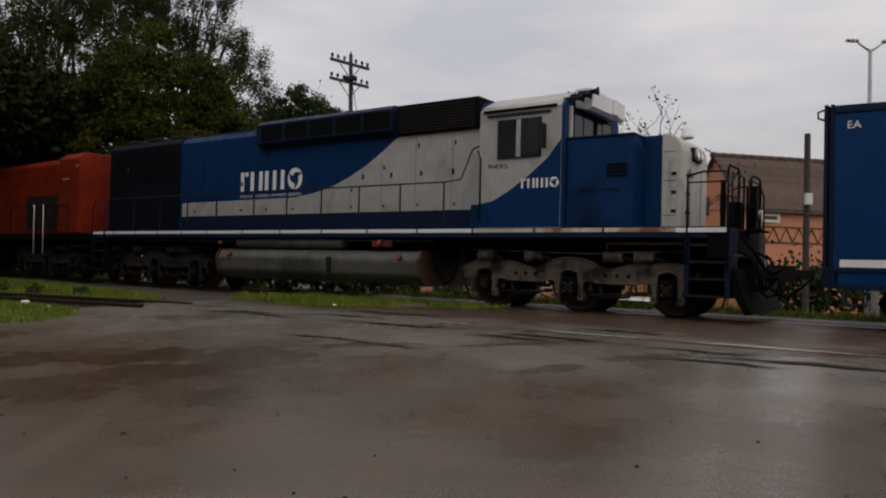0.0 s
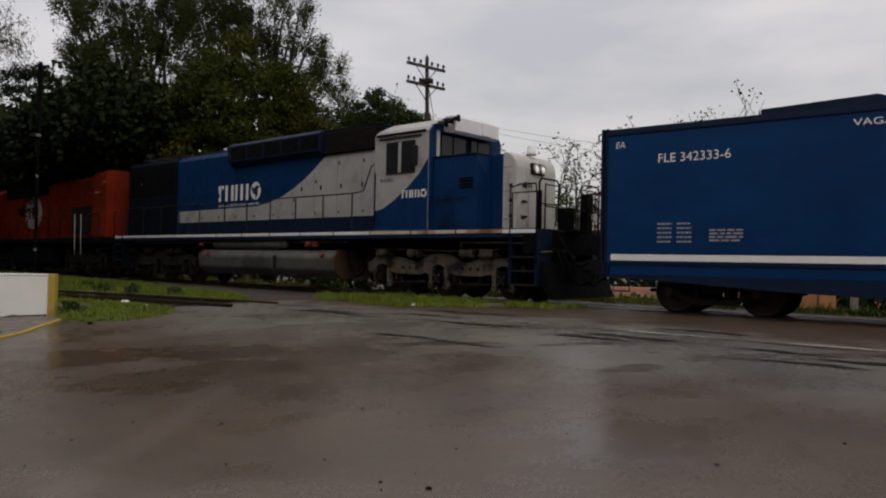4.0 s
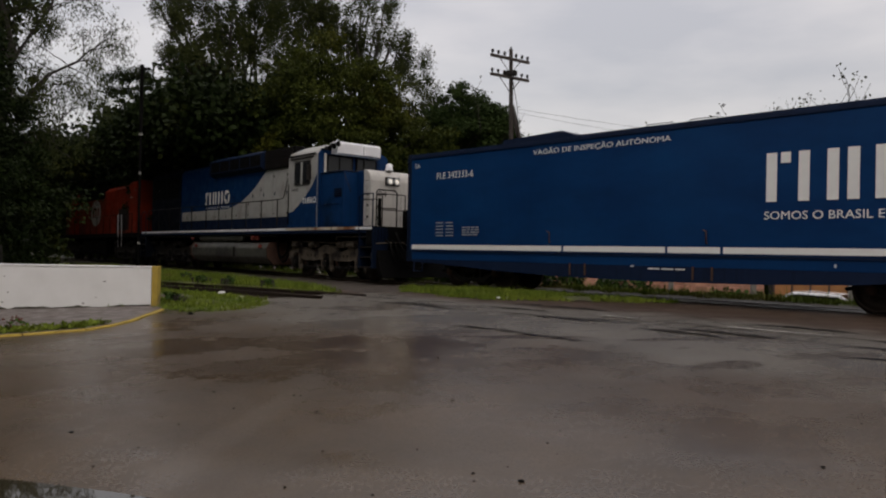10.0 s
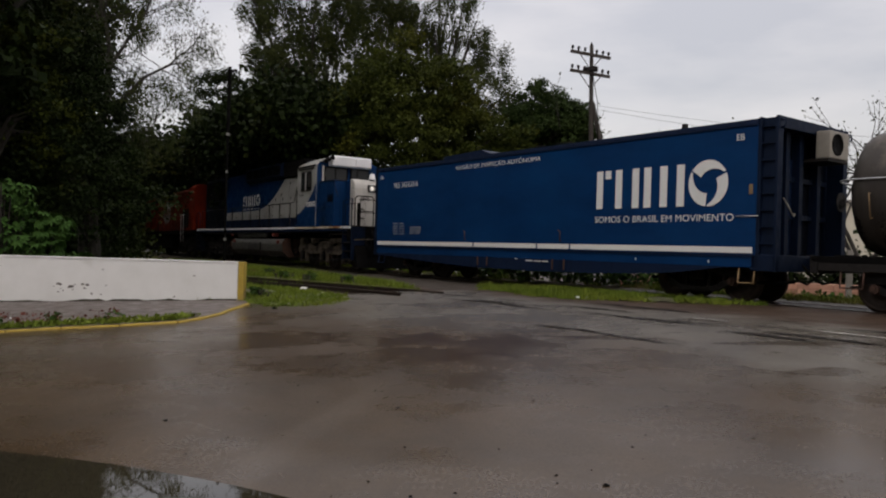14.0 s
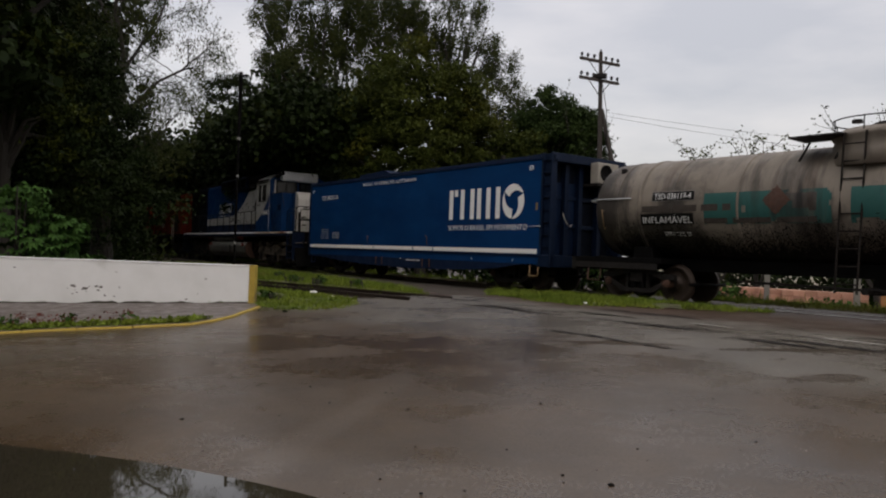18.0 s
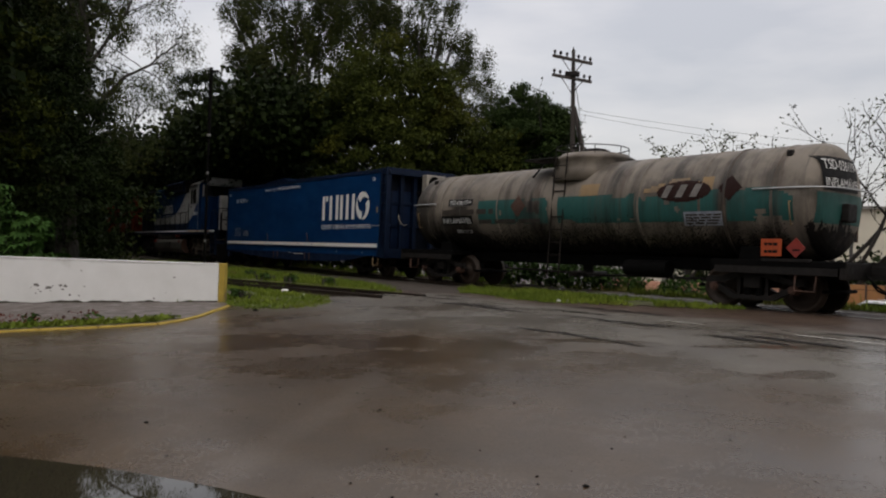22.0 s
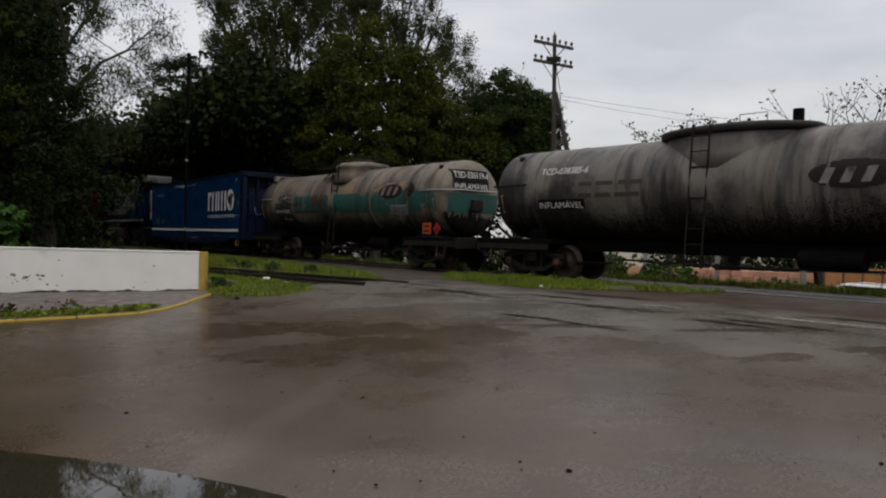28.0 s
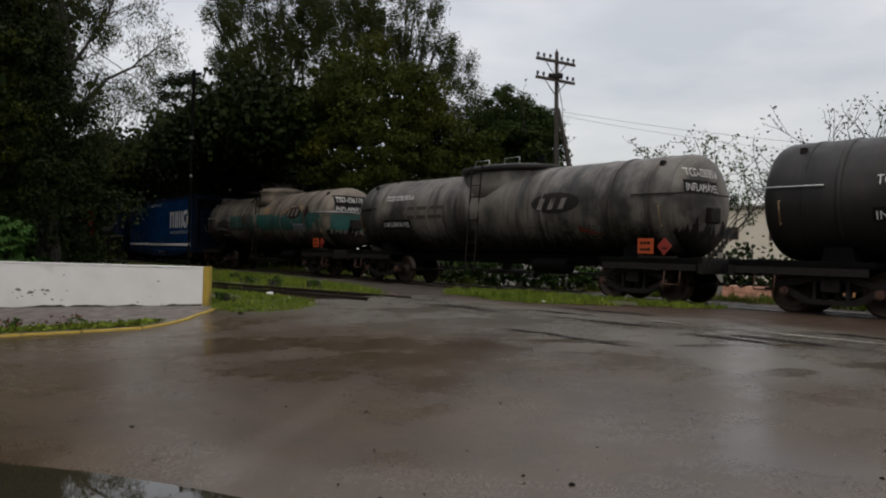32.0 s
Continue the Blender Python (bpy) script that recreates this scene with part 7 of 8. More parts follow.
    for x in (-3.78, 3.42):
        ec = part("tank_end_strap", along([(p[0] * 1.02, p[1] + (0.015 if p[1] > 0.8 else -0.015)) for p in tank], x, x + 0.07), M["rust"], ft)
        bmesh_fix(ec)
    for x in (-3.2, 2.9):
        part("filler_cap", tube((x, 1.32, 1.0), (x, 1.4, 1.04), 0.07, n=12), M["red"], ft)
    part("sight_gauge", box(-1.0, -0.85, 1.34, 1.36, 0.6, 1.0), M["dark"], ft)
    part("air_reservoir", moved(lathe([(-2.05, 0.03), (-2.0, 0.11), (-1.93, 0.145), (1.93, 0.145), (2.0, 0.11), (2.05, 0.03)], "x", 20), pose(0.75, 1.15, 1.34)), M["fuel"], c, "long grey air reservoir")
    part("shut_off_valve", tube((-2.6, 1.3, 1.32), (-2.6, 1.4, 1.36), 0.06, n=10, bm=box(-2.9, -2.3, 1.2, 1.3, 1.25, 1.42, 0.02)), M["red"], c)
    part("emergency_valve", tube((3.3, 1.3, 1.3), (3.3, 1.4, 1.34), 0.05, n=10), M["red"], c)
    for loop in ([(-3.9, 1.0, 1.4), (-4.0, 1.06, 1.1), (-4.12, 1.08, 0.8), (-4.3, 1.02, 0.62), (-4.45, 0.95, 0.75), (-4.5, 0.9, 0.95)], [(-3.85, 0.9, 1.4), (-3.92, 0.98, 1.0), (-4.05, 1.0, 0.65), (-4.25, 0.95, 0.45), (-4.42, 0.9, 0.55), (-4.5, 0.85, 0.8)]):
        part("cable_loop", pipe(loop, 0.03), M["black"], c)
    part("piping", pipe([(-9.8, 1.2, 1.36), (-8.3, 1.2, 1.36), (-8.3, 1.2, 1.25)], 0.025, bm=pipe([(-4, 1.1, 1.4), (9, 1.1, 1.4)], 0.03)), M["truck"], c)
    part("centre_sill", box(-10.3, 9.5, -0.55, 0.55, 0.95, 1.46), M["black"], c)
    loco_truck(c, -7.4)
    loco_truck(c, 6.95, "truck_dark")
    CARS.append((c, 13.55))
    return c


def bmesh_fix(ob, bevel=0.0):
    """Turns the faces outwards and softens the edges."""
    bm = bmesh.new()
    bm.from_mesh(ob.data)
    if bevel:
        bmesh.ops.bevel(bm, geom=bm.edges[:], offset=bevel, segments=3, affect="EDGES", profile=0.5)
    bmesh.ops.recalc_face_normals(bm, faces=bm.faces[:])
    bm.to_mesh(ob.data)
    bm.free()


def nose_words(text, h, w, x, y, z):
    """Words on a wall that faces -x; they read towards -y."""
    co, faces = writing(text, h, w)
    return [(x, y - a, z + b) for a, b in co], [], faces


make_locomotive()


# ---- older orange locomotive behind it ----
def make_orange_locomotive():
    c = tagged(empty("diesel_locomotive"), "faded orange diesel locomotive, dark with soot, coupled behind the blue one", "locomotive")
    part("underframe", box(-9.9, 9.9, -1.38, 1.38, 1.4, 1.62, 0.02), M["black"], c)
    swap = Matrix(((0, 1, 0, 0), (1, 0, 0, 0), (0, 0, 1, 0), (0, 0, 0, 1)))
    def along(o, x0, x1):
        return moved(prism(o, x0, x1), swap)
    for x0, x1, hw, top, nm, mt in ((-9.5, -8.0, 1.25, 4.36, "end_hood", "orange"), (-8.0, 5.6, 0.98, 4.3, "long_hood", "orange")):
        o = part(nm, along([(-hw, 1.63), (hw, 1.63), (hw, top - 0.2), (hw - 0.2, top), (0.2 - hw, top), (-hw, top - 0.2)], x0, x1), M[mt], c)
        bmesh_fix(o, 0.03)
    for k in range(11):
        part("hood_door", box(-7.7 + k * 1.18, -6.62 + k * 1.18, 0.98, 0.99, 1.9, 3.3, 0.004), M["orange"], c)
    part("grille", box(-7.6, -4.9, 0.99, 1.02, 1.8, 3.0), M["dark"], c, "dark soot-stained grille")
    part("roof_housing", box(-1.5, 5.4, -1.05, 1.05, 3.75, 4.42, 0.05), M["black"], c)
    mk = part("round_mark", disc((0.75, 0.995, 2.92), 0.76, 1.75), M["silver"], c, "round worn white emblem")
    for k in range(3):
        part("emblem_bar", box(0.75 + 0.75 - k * 0.6, 0.75 + 0.45 - k * 0.6, 1.0, 1.006, 2.68 + k * 0.04, 3.22), M["orange"], mk)
    cab = part("cab", along([(-1.4, 1.63), (1.4, 1.63), (1.4, 4.0), (0.8, 4.36), (-0.8, 4.36), (-1.4, 4.0)], 5.6, 7.7), M["orange"], c)
    bmesh_fix(cab, 0.03)
    w = part("cab_window", box(6.0, 7.3, 1.4, 1.425, 3.0, 3.75), M["dark"], cab)
    part("pane", box(6.05, 7.25, 1.425, 1.43, 3.05, 3.7), M["glass"], w)
    part("cab_roof_stripe", box(7.5, 7.72, -1.2, 1.2, 3.5, 4.0), M["white"], cab)
    part("short_hood", box(7.7, 9.4, -0.95, 0.95, 1.63, 3.2, 0.06), M["orange"], c)
    handrail(c, [-8.9, -7.4, -5.8, -4.2, -2.6, -1.0, 0.6, 2.2, 3.8, 5.4], 1.3, 1.62, 1.0, M["dark"])
    for x in (-7.3, -6.55):
        part("grab_rail", pipe([(x, 1.41, 0.9), (x, 1.43, 2.5), (x + 0.1, 1.4, 2.62)], 0.016), M["white"], c, "white-painted grab rail")
    for side in (1, -1):
        for k in range(3):
            part("step_tread", box(-9.85, -9.3, side * 0.9, side * 1.38, 0.5 + k * 0.33, 0.54 + k * 0.33), M["dark"], c)
    part("number_bar", on_side(bars(0.5, 0.09, 1, 8), -8.3, 1.255, 3.45), M["silver"], c)
    part("class_lamp", tube((-9.4, 1.25, 3.85), (-9.4, 1.33, 3.85), 0.08, n=12), M["red"], c)
    part("fuel_tank", box(-3.2, 3.2, -1.25, 1.25, 0.45, 1.3, 0.1), M["black"], c)
    part("centre_sill", box(-9.6, 9.6, -0.5, 0.5, 0.9, 1.4), M["black"], c)
    coupler(c, -9.9, -1)
    coupler(c, 9.9, 1)
    loco_truck(c, -6.7, "truck_dark")
    loco_truck(c, 6.7, "truck_dark")
    CARS.append((c, 34.2))


def disc(p, r, wide=1.0, n=36):
    bm = bmesh.new()
    bm.faces.new([bm.verts.new((p[0] - wide * r * math.cos(2 * math.pi * i / n), p[1], p[2] + r * 1.05 * math.sin(2 * math.pi * i / n))) for i in range(n)])
    return bm


make_orange_locomotive()


# ---- blue inspection wagon ----
def make_inspection_wagon():
    c = tagged(empty("box_wagon"), "dark blue steel inspection wagon with white stripe and lettering", "railway wagon")
    X = lambda s: s + 6.05
    body = part("body", box(-7.0, 7.35, -1.38, 1.38, 0.72, 3.52, 0.015), M["blue"], c)
    # faintly buckled side sheets between the weld lines
    cuts = [7.3, X(-3.0), X(-8.18), -6.98]
    for a, z in zip(cuts, cuts[1:]):
        nx, nzv = 26, 8
        v = []
        for j in range(nzv + 1):
            for i in range(nx + 1):
                px, pz = a - 0.012 + (z - a + 0.024) * i / nx, 1.16 + 2.3 * j / nzv
                v.append((px, 1.384 + 0.010 * (noise.noise((px * 0.9, pz * 1.1, 3.0)) + 0.5 * noise.noise((px * 2.2, pz * 2.0, 7.0))) * min(1, i, nx - i, j, nzv - j), pz))
        f = [(j * (nx + 1) + i, j * (nx + 1) + i + 1, (j + 1) * (nx + 1) + i + 1, (j + 1) * (nx + 1) + i) for j in range(nzv) for i in range(nx)]
        sh = part("side_sheet", (v, [], f), M["blue"], body)
        for p in sh.data.polygons:
            p.use_smooth = True
    part("top_rail", box(-7.0, 7.35, 1.36, 1.41, 3.47, 3.56, 0.008), M["navy"], body)
    part("roof", prism([(-7.05, 3.52), (7.4, 3.52), (7.4, 3.6), (-7.05, 3.6)], -1.40, 1.36), M["navy"], c)
    hb = prism([(X(-1.5), 3.58), (X(-1.5), 3.84), (X(-3.45), 3.9), (X(-3.85), 3.76), (X(-3.85), 3.58)], -0.55, 0.62)
    part("roof_hatch", hb, M["navy"], c, "dark blue raised roof hatch")
    for x in (X(-6.2), X(-7.2)):
        part("roof_rail", pipe([(x, 1.2, 3.6), (x, 1.2, 3.66), (x - 0.6, 1.2, 3.66), (x - 0.6, 1.2, 3.6)], 0.012), M["dark"], c)
    part("roof_lamp", box(X(-11.2) - 0.05, X(-11.2) + 0.05, 1.15, 1.25, 3.6, 3.72, 0.01), M["dark"], c)
    # fish-belly side sill
    sill = [(7.3, 1.0), (7.3, 0.66), (6.2, 0.62), (4.0, 0.50), (2.0, 0.43), (-0.5, 0.41), (-2.6, 0.44), (-4.3, 0.50), (-5.3, 0.58), (-6.2, 0.70), (-7.0, 0.74), (-7.0, 1.0)]
    for y0, y1 in ((1.30, 1.375), (-1.375, -1.30)):
        part("side_sill", prism(sill, y0, y1), M["navy"], c)
    part("sill_flange", box(-6.98, 7.3, 1.375, 1.41, 0.93, 0.965), M["navy"], c)
    part("floor_frame", box(-7.1, 7.3, -0.7, 0.7, 0.7, 1.0), M["black"], c)
    xs = [7.28, X(-4.15), X(-6.83), X(-8.03), X(-13.03)]
    for a, z in zip(xs, xs[1:]):
        part("white_stripe", box(z + 0.03, a - 0.03, 1.40, 1.404, 1.0, 1.12), M["bright"], c)
    # lettering
    y = 1.396
    part("title_lettering", on_side(writing("VAGÃO DE INSPEÇÃO AUTÔNOMA", 0.17, 3.68), X(-3.21), y, 3.22), M["bright"], c)
    part("code_lettering", on_side(writing("FLE 342333-6", 0.17, 1.40), X(0.21), y, 2.87), M["bright"], c)
    part("end_mark", on_side(writing("EA", 0.12, 0.2), X(1.11), y, 3.21), M["bright"], c)
    part("end_mark", on_side(writing("EB", 0.12, 0.18), X(-12.59), y, 3.21), M["bright"], c)
    part("data_block", on_side(bars(0.29, 0.42, 5, 1, 0.4), X(0.21), y, 1.35), M["faint"], c)
    part("data_block", on_side(bars(0.29, 0.42, 5, 2, 0.4), X(-0.18), y, 1.35), M["faint"], c)
    part("data_plate", on_side(bars(0.62, 0.25, 4, 3, 0.55), X(-0.81), y, 1.37), M["faint"], c)
    part("small_mark", on_side(bars(0.10, 0.13, 1, 4), X(-5.97), 1.376, 0.7), M["sign_white"], c)
    part("small_lettering", on_side(bars(0.9, 0.05, 1, 6), X(-6.4), 1.376, 0.66), M["sign_white"], c)
    bar_mark(c, X(-8.88), 1.95, 3.53, 0.88, y, M["bright"])
    part("slogan", on_side(writing("SOMOS O BRASIL EM MOVIMENTO", 0.145, 3.72), X(-8.85), y, 1.63), M["bright"], c)
    for s in (X(-10.1), X(-12.0)):
        part("small_mark", on_side(bars(0.04, 0.09, 1, 4), s, y, 0.79), M["bright"], c)
    # fittings on the side
    for s in (-3.78, -7.72):
        part("side_handle", pipe([(X(s), 1.39, 1.2), (X(s), 1.44, 1.2), (X(s), 1.44, 1.42), (X(s) + 0.08, 1.44, 1.46)], 0.014), M["rust"], c)
    for s in (-4.36, -4.78, -7.42, -7.83):
        part("side_rung", box(X(s) - 0.02, X(s) + 0.02, 1.376, 1.40, 0.48, 0.74), M["rust"], c)
    part("end_stirrup", pipe([(X(-12.68), 1.33, 0.74), (X(-12.68), 1.36, 0.42), (X(-13.02), 1.36, 0.42), (X(-13.02), 1.33, 0.74)], 0.02), M["tan"], c, "faded yellow-brown foot stirrup")
    part("end_stirrup", pipe([(7.2, 1.33, 0.74), (7.2, 1.36, 0.4), (6.85, 1.36, 0.4), (6.85, 1.33, 0.74)], 0.02), M["navy"], c)
    part("marker_reflector", box(X(-12.97), X(-12.89), 1.385, 1.40, 2.14, 2.34, 0.006), M["tan"], c)
    part("side_rod", pipe([(X(-12.62), 1.40, 1.72), (X(-13.1), 1.40, 1.72)], 0.012), M["metal"], c)
    # end frames
    for xe, way, dp in ((7.35, 1, 0.16), (-7.0, -1, 0.42)):
        for side in (1, -1):
            post = part("corner_post", box(xe, xe + way * 0.07, side * 1.38, side * 1.14, 0.66, 3.62, 0.012), M["end_navy"], c)
            part("post_web", box(xe + way * 0.06, xe + way * (dp - 0.02), side * 1.31, side * 1.2, 0.66, 3.6), M["end_navy"], post)
            for k in range(9):
                part("post_rib", box(xe, xe + way * (dp - 0.02), side * 1.375, side * 1.31, 0.86 + k * 0.32, 0.885 + k * 0.32), M["end_navy"], post)
            part("post_flange", box(xe + way * (dp - 0.06), xe + way * dp, side * 1.38, side * 1.2, 0.66, 3.62, 0.01), M["end_navy"], post)
            part("lifting_eye", pipe([(xe + way * dp, side * 1.3, 3.55), (xe + way * (dp + 0.1), side * 1.3, 3.52), (xe + way * (dp + 0.1), side * 1.3, 3.42), (xe + way * dp, side * 1.3, 3.38)], 0.018), M["end_navy"], post)
        part("top_beam", box(xe, xe + way * dp, -1.2, 1.2, 3.4, 3.62, 0.012), M["end_navy"], c)
        part("end_beam", box(xe - way * 0.1, xe + way * dp, -1.38, 1.38, 0.66, 0.98, 0.02), M["end_navy"], c)
        part("end_sheet", box(xe, xe + way * 0.02, -1.14, 1.14, 0.98, 3.4), M["rear_navy"], c)
        for yv in (-0.62, 0.1, 0.62):
            part("end_pillar", box(xe, xe + way * 0.2, yv - 0.07, yv + 0.07, 0.98, 3.4, 0.01), M["end_navy"], c)
        for zz in (1.7, 2.45):
            part("end_rail", box(xe, xe + way * 0.1, -1.15, 1.15, zz, zz + 0.1, 0.01), M["end_navy"], c)
        coupler(c, xe + way * 0.4, way)
    # climate unit on the rear end
    ac = part("climate_unit", box(-7.72, -7.43, -0.78, 0.0, 2.92, 3.47, 0.03), M["unit"], c, "cream air-conditioning outdoor unit with a round fan")
    part("fan_grille", moved(lathe([(0.0, 0.22), (0.02, 0.22), (0.02, 0.20), (0.006, 0.19), (0.006, 0.03)], "x", 24), pose(-7.72, -0.30, 3.20, 0, 0, 180)), M["black"], ac)
    part("unit_bracket", box(-7.70, -7.1, -0.8, 0.02, 2.86, 2.92), M["dark"], c)
    part("end_door", box(-7.06, -7.0, 0.2, 0.95, 1.0, 2.9, 0.01), M["navy"], c)
    part("loose_hose", pipe([(-7.2, 0.75, 2.1), (-7.32, 0.8, 1.95), (-7.36, 0.72, 1.8), (-7.34, 0.6, 1.74), (-7.3, 0.5, 1.8)], 0.014), M["unit"], c)
    part("handbrake_wheel", moved(lathe([(0, 0.2), (0.03, 0.2), (0.03, 0.17), (0, 0.16)], "x", 20), pose(-7.55, -0.9, 2.1)), M["dark"], c)
    for s in (-5.35, 5.35):
        freight_bogie(c, s)
    part("brake_cylinder", tube((-1.0, 0.5, 0.62), (0.2, 0.5, 0.62), 0.18, n=16), M["black"], c)
    CARS.append((c, -6.05))


make_inspection_wagon()


# ---- tank wagons ----
RT, ZT = 1.15, 2.15
def shell_profile():
    """(along, radius) of the barrel from its middle out over the dished end."""
    pts = [(0.0, RT), (5.98, RT)]
    for i in range(1, 13):
        a = i / 12 * math.pi / 2
        pts.append((5.98 + 0.55 * math.sin(a) ** 1.15, RT * (1 - (1 - math.cos(a)) ** 1.9)))
    return pts


PROFILE = shell_profile()


def shell_point(l, angle, side, off):
    """A place on the barrel: l metres along the profile from the middle towards side, angle in radians above the near flank."""
    rest = abs(l)
    for (x0, r0), (x1, r1) in zip(PROFILE, PROFILE[1:]):
        d = math.hypot(x1 - x0, r1 - r0)
        if rest <= d or (x1, r1) == PROFILE[-1]:
            t = min(1, rest / d)
            x, r = x0 + (x1 - x0) * t, r0 + (r1 - r0) * t
            nx, nr = -(r1 - r0) / d, (x1 - x0) / d
            x, r = x + nx * off, r + nr * off
            return (x * side, r * math.cos(angle), ZT + r * math.sin(angle))
        rest -= d


def on_barrel(flat, l, z, off=0.006):
    """Words or plates wrapped on the near flank; they read towards -x. l is where they start, z the height of their foot."""
    co, faces = flat
    a0 = math.asin(max(-1, min(1, (z - ZT) / RT)))
    v = []
    for a, b in co:
        ll = l - a
        v.append(shell_point(ll, a0 + b / RT, 1 if ll >= 0 else -1, off))
    return v, [], faces


def on_end(flat, y0, z0, side, off=0.01):
    """Plates and words laid level on the dished end; they start y0 from its middle and read across it."""
    co, faces = flat
    out = []
    for a, b in co:
        y, h = y0 - a, z0 + b - ZT
        r = min(RT, math.hypot(y, h))
        for (x0, r0), (x1, r1) in zip(PROFILE[1:], PROFILE[2:]):
            if r1 <= r <= r0:
                break
        x = x0 + (x1 - x0) * (r0 - r) / max(1e-9, r0 - r1)
        out.append((side * (x + off), y * (1 + off), z0 + b))
    return out, [], faces


def quad_sheet(outline_fn, w, h, nx=24, ny=10):
    co = [(w * i / nx, h * j / ny) for j in range(ny + 1) for i in range(nx + 1)]
    f = [(j * (nx + 1) + i, j * (nx + 1) + i + 1, (j + 1) * (nx + 1) + i + 1, (j + 1) * (nx + 1) + i) for j in range(ny) for i in range(nx) if outline_fn((i + 0.5) / nx, (j + 0.5) / ny)]
    return np.array(co), f


def sheet(w, h):
    return quad_sheet(lambda a, b: True, w, h, max(2, int(w / 0.08)), max(2, int(h / 0.08)))


def ellipse(w, h):
    return quad_sheet(lambda a, b: (2 * a - 1) ** 2 + (2 * b - 1) ** 2 < 1, w, h, 48, 22)


def diamond(w):
    return quad_sheet(lambda a, b: abs(a - 0.5) + abs(b - 0.5) < 0.5, w, w, 24, 24)


def scrape():
    return quad_sheet(lambda a, b: abs(b - (0.85 - 0.7 * a ** 0.6)) < 0.20 * (1 - a) + 0.05, 0.72, 0.26, 36, 14)


def worn_sheet(w, h, seed, keep=0.1):
    return quad_sheet(lambda a, b: noise.noise((a * w * 1.6 + seed, b * h * 2.6, seed)) + 0.25 * noise.noise((a * w * 6, b * h * 6, seed)) > -keep * (1 if 0.12 < b < 0.88 else 0.2), w, h, int(w / 0.045), int(h / 0.045))


def slanted():
    """Three slanting bars of a worn emblem."""
    v, f = [], []
    for k in (0.05, 0.42, 0.78):
        n = len(v)
        v += [(k, 0), (k + 0.17, 0), (k + 0.29, 0.27), (k + 0.12, 0.27)]
        f.append((n, n + 1, n + 2, n + 3))
    return np.array(v), f


def grime_shade(seed):
    """Black oil and brake dust with the belly's shade painted in, thinning upwards into specks and trickles."""
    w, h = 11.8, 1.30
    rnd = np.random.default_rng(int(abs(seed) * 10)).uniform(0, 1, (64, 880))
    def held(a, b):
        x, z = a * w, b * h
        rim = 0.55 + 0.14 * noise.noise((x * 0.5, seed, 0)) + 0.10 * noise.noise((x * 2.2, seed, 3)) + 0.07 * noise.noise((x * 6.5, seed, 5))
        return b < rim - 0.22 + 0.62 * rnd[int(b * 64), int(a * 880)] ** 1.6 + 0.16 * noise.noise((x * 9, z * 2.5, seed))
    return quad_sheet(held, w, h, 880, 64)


def hazard_pair(c, x, z):
    hp = part("hazard_panel", box(x - 0.42, x, 1.12, 1.14, z, z + 0.33), M["hazard"], c, "orange hazard panel with illegible black marks")
    for k in (0.06, 0.2):
        part("panel_mark", on_side(bars(0.3, 0.09, 1, 11), x - 0.07, 1.141, z + k), M["sign_black"], hp)
    o = [(x - 0.70, z - 0.03), (x - 0.89, z + 0.16), (x - 0.70, z + 0.35), (x - 0.51, z + 0.16)]
    hd = part("hazard_diamond", prism(o, 1.12, 1.14), M["hazard_red"], c, "red diamond hazard sign")
    part("panel_mark", on_side(bars(0.16, 0.06, 1, 12), x - 0.64, 1.141, z + 0.1), M["sign_black"], hd)
    part("sign_bracket", box(x - 0.95, x, 1.0, 1.12, z - 0.1, z - 0.04), M["dark"], c)


